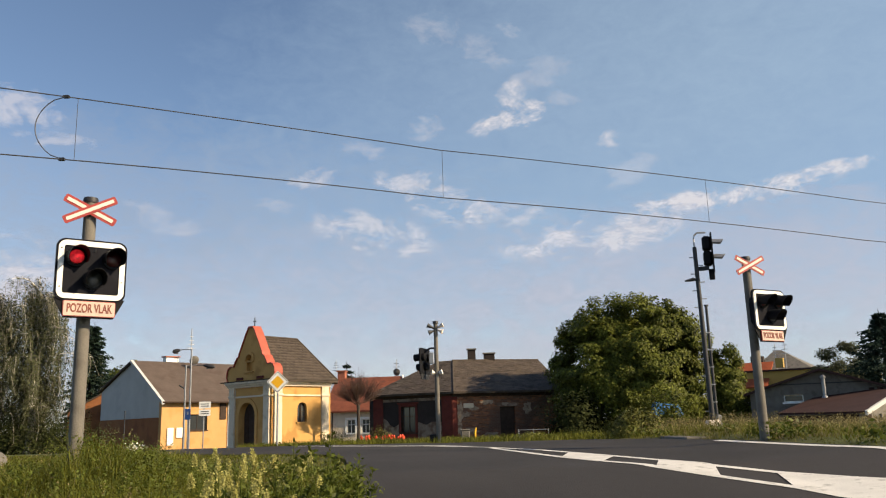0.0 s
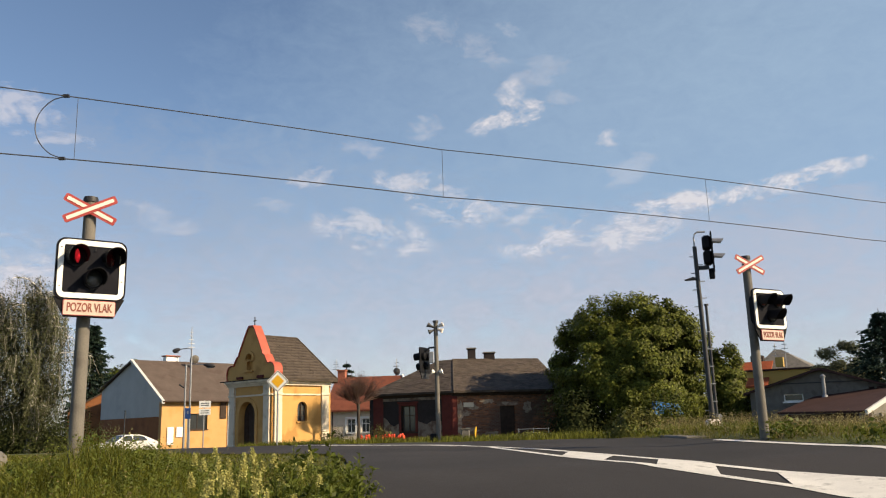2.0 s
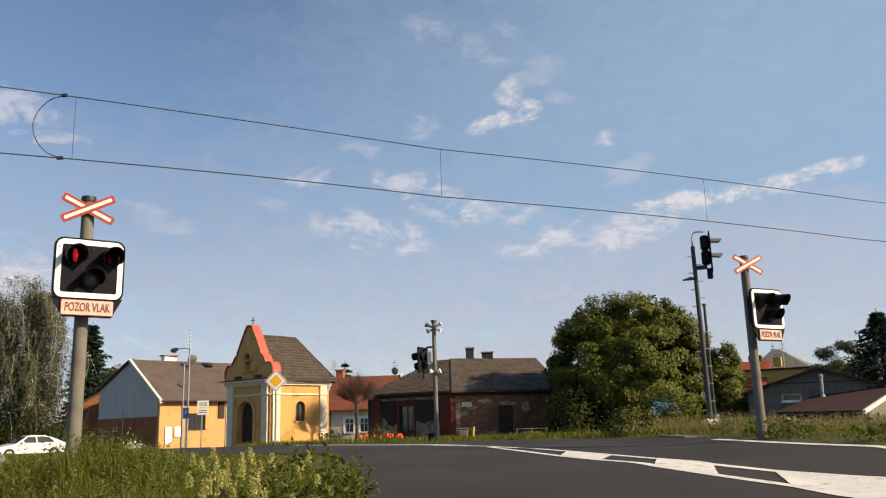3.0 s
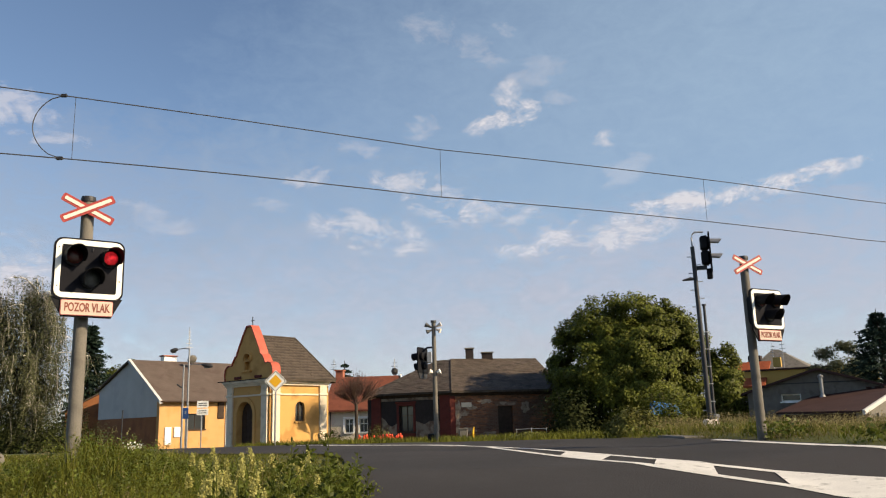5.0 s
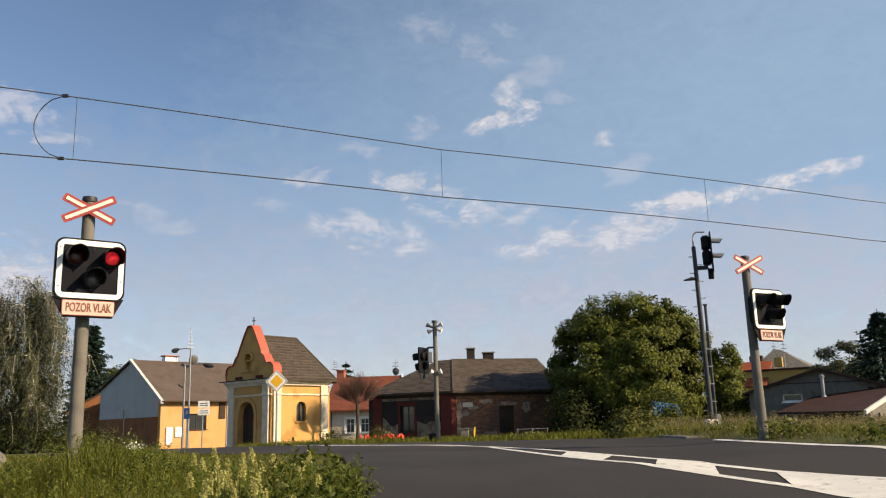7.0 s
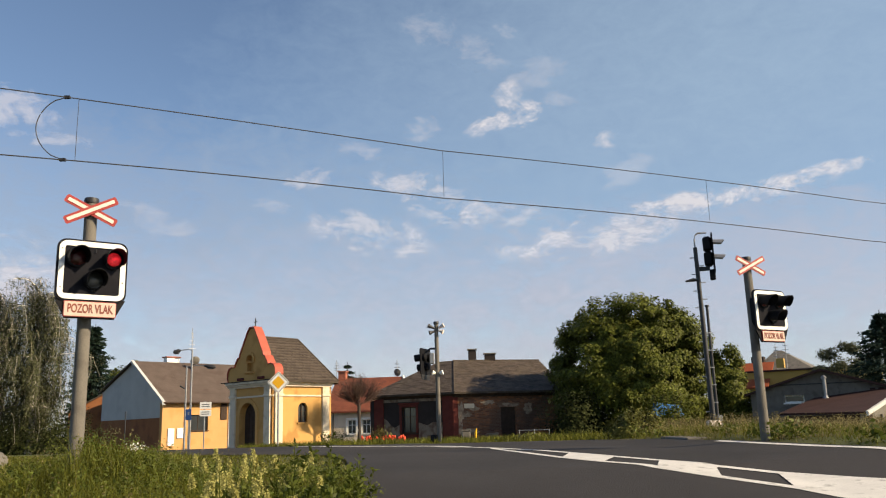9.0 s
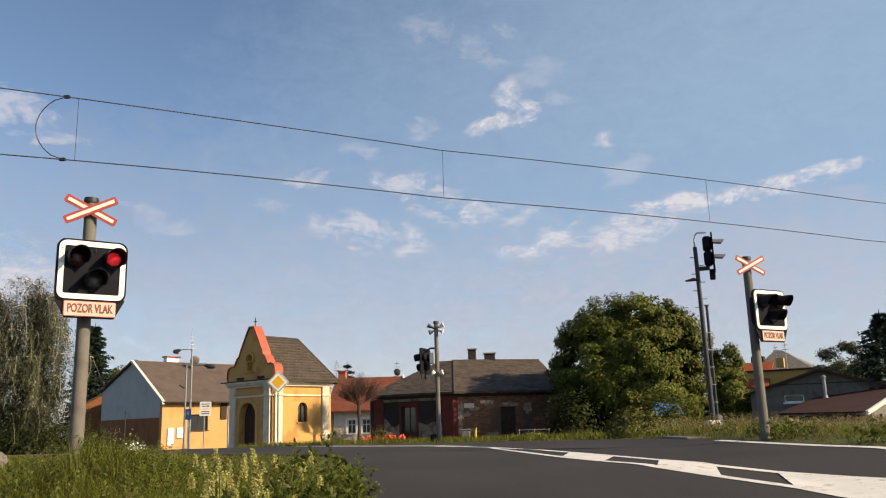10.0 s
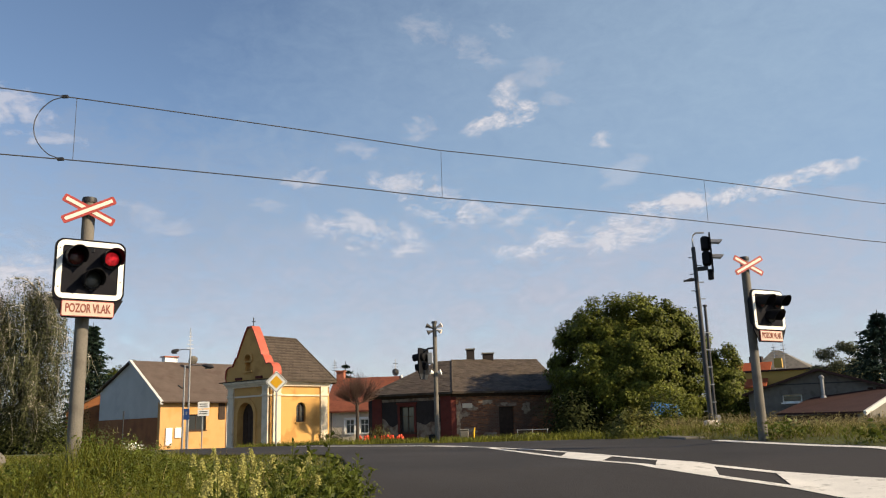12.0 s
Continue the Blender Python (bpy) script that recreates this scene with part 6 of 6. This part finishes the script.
def weeping_birch(m, h, label):
    t = thing("birch_tree", m, label, "tree", "trees")
    part("trunk", Shape().tube([(0, 0, -0.3), (0.15, 0, h * 0.3), (-0.1, 0, h * 0.6), (0.2, 0, h * 0.95)], [0.28, 0.2, 0.13, 0.03], 10), BIRCH_BARK, t, smooth=True)
    part("trunk", Shape().tube([(-2.6, 0.4, -0.3), (-2.5, 0.4, h * 0.3), (-2.9, 0.3, h * 0.7)], [0.24, 0.17, 0.03], 10), BIRCH_BARK, t, smooth=True)
    pts, ds = [], []
    twigs = Shape()
    for k in range(74):
        u = 0.20 + 0.79 * k / 74
        a = rnd.uniform(0, 6.28)
        reach = 3.7 * math.sin(math.pi * min(1, (1 - u) * 0.80 + 0.20)) * rnd.uniform(0.35, 1.1)
        bx = rnd.choice((0.0, 0.0, -2.6))
        s0 = Vector((bx, 0.2, h * u * (0.88 if bx else 0.97)))
        e = s0 + Vector((reach * math.cos(a), reach * math.sin(a), rnd.uniform(0.2, 1.2)))
        line = branch_line(s0, e, -0.5)
        part("limb", Shape().tube(line, [0.07, 0.06, 0.05, 0.04, 0.03, 0.015], 5), BIRCH_BARK, t)
        for j in range(25):
            p0 = Vector(line[rnd.randint(1, 5)]) + Vector((rnd.uniform(-0.7, 0.7), rnd.uniform(-0.7, 0.7), rnd.uniform(-0.3, 0.2)))
            ln = max(0.5, min(rnd.uniform(0.9, 3.6), p0.z - 0.3))
            dx, dy = rnd.gauss(0, 0.16), rnd.gauss(0, 0.16)
            sway = rnd.uniform(0.0, 0.25)
            n = int(ln * 19)
            strand = []
            for i in range(n):
                w = i / n
                q0 = Vector((p0.x + dx * w * ln + sway * math.sin(3 * w), p0.y + dy * w * ln, p0.z - ln * w + 0.25 * math.sin(math.pi * min(1.0, 2.5 * w))))
                if i % 8 == 0:
                    strand.append(q0.copy())
                pts.append((q0.x + rnd.gauss(0, 0.09), q0.y + rnd.gauss(0, 0.09), q0.z + rnd.gauss(0, 0.06)))
                ds.append((rnd.gauss(0, 0.5), rnd.gauss(0, 0.5), -0.9))
            if j % 3 == 0 and len(strand) > 1:
                twigs.tube(strand, [0.022] + [0.014] * (len(strand) - 1), 3, caps=False)
    tagged(part("twig_curtain", twigs, BIRCH_TWIG, t), "pale thin hanging twigs", kind="stuff")
    pts = np.array(pts)
    out = (pts - [-1.2, 0, h * 0.45]) / [4.5, 4.0, h * 0.5]
    v, q = leaf_arrays(pts, rng.uniform(0.11, 0.21, len(pts)), np.array(ds), 0.46, facing=out + [0, 0, 0.15])
    cr = new("crown", fast_mesh("crown", v, q, None, LEAF_BIRCH))
    cr.parent = t
    return t


weeping_birch(pose(-30.3, 60, 0.05), 13.2, "weeping birch with thin hanging olive-brown foliage")
shrub("thicket", pose(-31.0, 60.5, 0.05), 4.6, 1.6, 3.4, 14000, 0.22, SHADE_LEAF, "undergrowth below the birch in near-black leaves", "thicket")


def bare_tree(m, label):
    """Pollarded ball-headed tree: trunk and a fan of leafless twigs."""
    t = thing("bare_tree", m, label, "tree", "trees")
    part("trunk", Shape().tube([(0, 0, -0.3), (0.02, 0, 1.0), (0.0, 0, 2.1)], [0.11, 0.08, 0.085], 10), BARK, t, smooth=True)
    r2 = random.Random(11)
    for i in range(24):
        a, el = r2.uniform(0, 6.28), r2.uniform(0.25, 1.45)
        ln = r2.uniform(0.7, 1.0)
        d = Vector((math.cos(a) * math.cos(el), math.sin(a) * math.cos(el), math.sin(el)))
        b = Vector((0, 0, 2.05))
        s = Shape().tube([b, b + d * ln * 0.5, b + d * ln + Vector((0, 0, 0.06))], [0.018, 0.011, 0.007], 5)
        for j in range(44):
            st = b + d * ln * r2.uniform(0.45, 1.0)
            e = (d + Vector((r2.gauss(0, 0.33), r2.gauss(0, 0.33), r2.gauss(0.15, 0.25)))).normalized()
            tl = r2.uniform(0.5, 1.05)
            s.tube([st, st + e * tl * 0.5, st + e * tl + Vector((0, 0, 0.05))], [0.0065, 0.005, 0.003], 4)
        part("limb", s, TWIG, t)
    return t


bare_tree(pose(-4.56, 42.2, 0.62), "leafless ball-headed young tree with reddish twigs")


# ---- clouds ----
def cloud_material(name, tone):
    m = bpy.data.materials.new(name)
    m.use_nodes = True
    n, l = m.node_tree.nodes, m.node_tree.links
    n.remove(n["Principled BSDF"])

    def math_node(op, a, b=None, clamp=False):
        x = n.new("ShaderNodeMath")
        x.operation, x.use_clamp = op, clamp
        for i, v in enumerate((a, b)):
            if v is None:
                continue
            if isinstance(v, (int, float)):
                x.inputs[i].default_value = v
            else:
                l.new(v, x.inputs[i])
        return x.outputs[0]

    uv, dens = n.new("ShaderNodeUVMap"), n.new("ShaderNodeUVMap")
    uv.uv_map, dens.uv_map = "span", "density"
    vl = n.new("ShaderNodeVectorMath")
    vl.operation = "LENGTH"
    l.new(uv.outputs[0], vl.inputs[0])
    co, mp = n.new("ShaderNodeTexCoord"), n.new("ShaderNodeMapping")
    mp.inputs["Scale"].default_value = (0.0058, 0.0058, 0.0105)
    l.new(co.outputs["Object"], mp.inputs[0])
    big, small = n.new("ShaderNodeTexNoise"), n.new("ShaderNodeTexNoise")
    for t, s, d in ((big, 1.0, 7.0), (small, 4.0, 5.0)):
        t.inputs["Scale"].default_value, t.inputs["Detail"].default_value, t.inputs["Roughness"].default_value = s, d, 0.62
        l.new(mp.outputs[0], t.inputs["Vector"])
    big.inputs["Distortion"].default_value = 0.6
    sep = n.new("ShaderNodeSeparateXYZ")
    l.new(dens.outputs[0], sep.inputs[0])
    fall = math_node("SUBTRACT", 1.0, math_node("POWER", vl.outputs["Value"], 1.6))
    nz = math_node("ADD", math_node("MULTIPLY", math_node("SUBTRACT", big.outputs["Fac"], 0.5), 3.8), math_node("MULTIPLY", math_node("SUBTRACT", small.outputs["Fac"], 0.5), 1.3))
    body = math_node("ADD", math_node("MULTIPLY", fall, 0.75), math_node("SUBTRACT", math_node("MULTIPLY", nz, sep.outputs[1]), 0.22))
    edge = math_node("MULTIPLY", math_node("MULTIPLY", body, 1.3, True), math_node("MULTIPLY", fall, 2.5, True), True)
    alpha = math_node("MULTIPLY", edge, math_node("MULTIPLY", sep.outputs[0], 0.68), True)
    em, tr, mx = n.new("ShaderNodeEmission"), n.new("ShaderNodeBsdfTransparent"), n.new("ShaderNodeMixShader")
    em.inputs["Color"].default_value, em.inputs["Strength"].default_value = (*tone, 1), 1.0
    l.new(alpha, mx.inputs[0]), l.new(tr.outputs[0], mx.inputs[1]), l.new(em.outputs[0], mx.inputs[2])
    l.new(mx.outputs[0], n["Material Output"].inputs["Surface"])
    return m


# clouds and haze glow in a fixed tone instead of being lit
CLOUD = cloud_material("cloud", (0.53, 0.50, 0.52))
VEIL = cloud_material("cloud_veil", (0.335, 0.338, 0.405))
# two added tones: one greys the left sky, one brightens the upper right
SKY_DIM = cloud_material("sky_dim_sheet", (0.235, 0.268, 0.335))
SKY_LIFT = cloud_material("sky_lift_sheet", (0.27, 0.365, 0.475))
# bearing, height, width, depth in degrees, tilt, density, raggedness of each wisp or haze sheet
HIGH_WISPS = [(-0.3, 27.4, 3.7, 2.3, -10, 0.3, 1.0), (3.5, 25.6, 3.7, 2.0, -20, 0.3, 1.0), (8.5, 24.5, 3.2, 1.3, -15, 0.25, 1.0), (5.5, 21.1, 5.5, 1.61, 14, 1.25, 1.0), (5.3, 22.5, 1.92, 2.4, -30, 0.85, 1.0), (6.9, 23.6, 3.0, 1.3, -8, 0.28, 1.0), (12.0, 18.9, 2.1, 1.3, 20, 0.75, 1.0), (-1.1, 20.6, 2.7, 2.2, 32, 0.5, 1.0), (5.5, 27.0, 1.6, 1.0, -20, 0.34, 1.0), (9.4, 22.2, 2.5, 1.0, -10, 0.3, 1.0)]
LOW_WISPS = [(-9.3, 17.1, 4.3, 1.6, 25, 0.7, 1.0), (-5.5, 19.1, 3.3, 1.1, -10, 0.42, 1.0), (-2.1, 16.9, 5.0, 1.7, -6, 0.75, 1.0), (0.6, 15.3, 5.9, 2.6, -18, 0.9, 1.0), (-5.0, 13.4, 7.8, 2.7, -12, 0.7, 1.0), (10.7, 12.6, 11.9, 2.7, 4, 0.85, 1.0), (5.8, 14.1, 5.9, 2.2, -20, 0.6, 1.0), (19.7, 14.4, 12.24, 1.61, 4, 1.1, 1.0), (27.3, 15.4, 6.9, 0.9, 7, 1.0, 1.0), (13.6, 16.9, 3.7, 1.9, 20, 0.3, 1.0), (-29.3, 20.4, 5.9, 2.4, -6, 0.7, 1.0), (-26.3, 18.6, 4.6, 0.9, 0, 0.5, 1.0), (-19.3, 13.8, 5.0, 1.7, -20, 0.32, 1.0), (-11.8, 15.2, 3.0, 1.0, -5, 0.34, 1.0)]
WISPS = HIGH_WISPS + LOW_WISPS
# a cloud bank, three horizon haze sheets, then the brightening and the greying sheet
HAZE = [(-28.5, 8.5, 8.0, 7.0, 0, 1.0, 0.9), (4.0, 6.0, 110.0, 17.0, 1, 1.15, 0.22), (24.0, 9.0, 44.0, 11.0, 3, 0.8, 0.4), (0.0, 1.0, 130.0, 10.0, 0, 1.1, 0.1), (24.0, 23.0, 78.0, 40.0, 8, 1.15, 0.08), (-24.0, 11.0, 64.0, 20.0, 2, 1.1, 0.2)]


def cloud_sheet():
    vs, fs, uv, dn = [], [], [], []
    n = 6
    for k, (az, el, w, h, tilt, den, rag) in enumerate(WISPS + HAZE):
        far = 3000.0 + 40 * k
        o = len(vs)
        ct, st = math.cos(radians(tilt)), math.sin(radians(tilt))
        for j in range(n + 1):
            for i in range(n + 1):
                u, v = 2 * i / n - 1, 2 * j / n - 1
                a, b = u * w * 0.65, v * h * 0.65
                az2, el2 = radians(az + (a * ct - b * st) / math.cos(radians(el))), radians(el + a * st + b * ct)
                vs.append((far * math.sin(az2) * math.cos(el2), far * math.cos(az2) * math.cos(el2), 1.6 + far * math.sin(el2)))
                uv.append((u, v))
                dn.append((den, rag))
        fs += [(o + j * (n + 1) + i, o + j * (n + 1) + i + 1, o + (j + 1) * (n + 1) + i + 1, o + (j + 1) * (n + 1) + i) for j in range(n) for i in range(n)]
    me = bpy.data.meshes.new("clouds")
    me.from_pydata(vs, [], fs)
    for name, src in (("span", uv), ("density", dn)):
        lay = me.uv_layers.new(name=name)
        idx = [lp.vertex_index for lp in me.loops]
        for i, vi in enumerate(idx):
            lay.data[i].uv = src[vi]
    me.materials.append(CLOUD)
    me.materials.append(VEIL)
    me.materials.append(SKY_LIFT)
    me.materials.append(SKY_DIM)
    me.polygons.foreach_set("material_index", [0] * (len(WISPS) + 1) * n * n + [1] * (len(HAZE) - 3) * n * n + [2] * n * n + [3] * n * n)
    ob = new("clouds", me)
    ob.visible_shadow = False
    return tagged(ob, "thin white wisps of cloud and painted haze sheets in a blue sky", "clouds", kind="stuff")


clouds = cloud_sheet()


# ---- car ----
def saloon_car():
    """White liftback, nose towards -x."""
    t = thing("car", pose(0, 0, 0), "white liftback car driving along the village street", "car")
    L, W = 4.5, 1.72
    side = [(-2.25, 0.32), (-2.22, 0.62), (-2.05, 0.76), (-1.2, 0.90), (-0.95, 0.93), (2.0, 0.98), (2.2, 0.90), (2.25, 0.55), (2.2, 0.30)]
    for cx in (1.42, -1.38):
        side += [(cx + 0.36 * math.cos(a), 0.30 + 0.36 * math.sin(a)) for a in (i * math.pi / 8 for i in range(9))]
    s = Shape().plate(side, (), -W / 2, W / 2)
    body = part("body", s, CAR_WHITE, t, "glossy white body")
    cab = Shape()
    low, high = 0.83, 0.62
    prof = [(-1.0, 0.93, low), (-0.25, 1.40, high), (0.15, 1.45, high), (0.85, 1.43, high), (1.35, 1.30, high), (2.05, 0.98, low - 0.06)]
    vs = [(x, sg * w, z) for x, z, w in prof for sg in (-1, 1)]
    fs = [(2 * i, 2 * i + 1, 2 * i + 3, 2 * i + 2) for i in range(5)] + [tuple(range(0, 12, 2))[::-1], tuple(range(1, 12, 2))]
    part("cabin", cab.add(vs, fs), CAR_WHITE, t)

    def glass(name, pts):
        part(name, Shape().add(pts, [tuple(range(len(pts)))]), PANE, t, "dark car glass")

    for sg in (-1, 1):
        def on(x, z):
            w = low + (high - low) * (z - 0.93) / 0.5
            return (x, sg * (w + 0.012), z)
        glass("front_side_window", [on(-0.75, 0.98), on(0.28, 0.98), on(0.25, 1.37), on(-0.20, 1.36)])
        glass("rear_side_window", [on(0.38, 0.98), on(1.45, 1.0), on(1.18, 1.28), on(0.85, 1.36), on(0.35, 1.37)])
        part("door_handle", Shape().box(0.1, sg * 0.87 - 0.015, 0.80, 0.26, sg * 0.87 + 0.015, 0.83), CAR_WHITE, t)
        part("side_moulding", Shape().box(-1.0, sg * 0.865 - 0.012, 0.50, 1.0, sg * 0.865 + 0.012, 0.56), CAR_WHITE, t)
        part("wing_mirror", Shape().box(-0.72, sg * 0.95 - 0.09, 0.95, -0.56, sg * 0.95 + 0.07, 1.09, chamfer=0.03), CAR_WHITE, t)
        part("headlight", Shape().box(-2.26, sg * 0.62 - 0.16, 0.60, -2.05, sg * 0.62 + 0.18, 0.74, chamfer=0.03), LENS_GLASS, t)
        part("tail_light", Shape().box(2.10, sg * 0.68 - 0.12, 0.70, 2.27, sg * 0.68 + 0.18, 0.92, chamfer=0.03), LENS_OFF, t)
    glass("windscreen", [(-0.93, -0.72, 0.985), (-0.93, 0.72, 0.985), (-0.29, 0.55, 1.392), (-0.29, -0.55, 1.392)])
    glass("rear_window", [(1.42, 0.55, 1.285), (1.95, 0.66, 1.035), (1.95, -0.66, 1.035), (1.42, -0.55, 1.285)])
    part("bumper", Shape().box(-2.30, -0.8, 0.28, -2.1, 0.8, 0.52, chamfer=0.05), CAR_WHITE, t)
    part("bumper", Shape().box(2.1, -0.8, 0.28, 2.31, 0.8, 0.54, chamfer=0.05), CAR_WHITE, t)
    part("underbody", Shape().box(-2.0, -0.78, 0.2, 2.0, 0.78, 0.34), RUBBER, t)
    wheels = []
    for x in (-1.38, 1.42):
        for sg in (-1, 1):
            w = part("wheel", Shape().tube([(0, -0.1, 0), (0, -0.09, 0), (0, 0.09, 0), (0, 0.1, 0)], [0.27, 0.31, 0.31, 0.27], 20), RUBBER, t, "black tyre", smooth=True)
            w.matrix_basis = pose(x, sg * 0.75, 0.31)
            part("rim", Shape().tube([(0, -0.107, 0), (0, 0.107, 0)], 0.19, 16), ALLOY, w, "silver rim")
            for k in range(5):
                a = k * 72
                part("spoke_gap", Shape().box(-0.03, sg * 0.11 - 0.004, 0.06, 0.03, sg * 0.11 + 0.004, 0.16, pose(0, 0, 0, 0, a, 0)), RUBBER, w)
            wheels.append((w, x, sg))
    return t, wheels


car, car_wheels = saloon_car()


# ---- what moves ----
def motions():
    # red lamps flash in turn, each lens turning its lit or its dark face forward
    swaps = [0.08 + 0.4876 * n for n in range(25)]
    for side in (0, 1):
        lens, base = lenses_a[side]
        lit = side == 0
        angle = 0.0 if lit else 180.0
        rows = [(0.0, base @ pose(0, 0, 0, 0, 0, angle))]
        for s in swaps:
            for i, dt in enumerate((-0.05, -0.0167, 0.0167, 0.05)):
                if s + dt > 0.01:
                    rows.append((s + dt, base @ pose(0, 0, 0, 0, 0, angle + 60 * i)))
            angle += 180
        rows.append((12.0, base @ pose(0, 0, 0, 0, 0, angle)))
        walk(lens, rows)
    # the car comes from behind the chapel and leaves along the street
    path = [(0.0, -14.43, 68.04), (0.6, -17.2, 65.6), (1.2, -19.91, 63.22), (1.9, -22.86, 60.14), (2.3, -24.42, 58.25), (2.6, -25.66, 56.82), (2.8, -26.62, 55.77), (3.0, -27.54, 54.74), (3.2, -28.37, 53.77),
            (4.0, -32.0, 51.0), (5.0, -37.8, 48.6), (7.0, -50.0, 47.2), (12.0, -80.0, 45.8)]
    rows = []
    for i, (t, x, y) in enumerate(path):
        p, q = path[max(i - 1, 0)], path[min(i + 1, len(path) - 1)]
        rows.append((t, pose(x, y, road_z(y) + 0.03, 0, 0, math.degrees(math.atan2(p[2] - q[2], p[1] - q[1])))))
    walk(car, rows)
    # wheels roll with the way gone
    for w, x, sg in car_wheels:
        walk(w, [(k * 0.05, pose(x, sg * 0.75, 0.31, 0, -54.0 * k, 0)) for k in range(241)])
    # clouds drift slowly
    walk(clouds, [(0.0, pose(0, 0, 0, 0, 0, 0.0)), (12.0, pose(0, 0, 0, 0, 0, 0.42))])


motions()
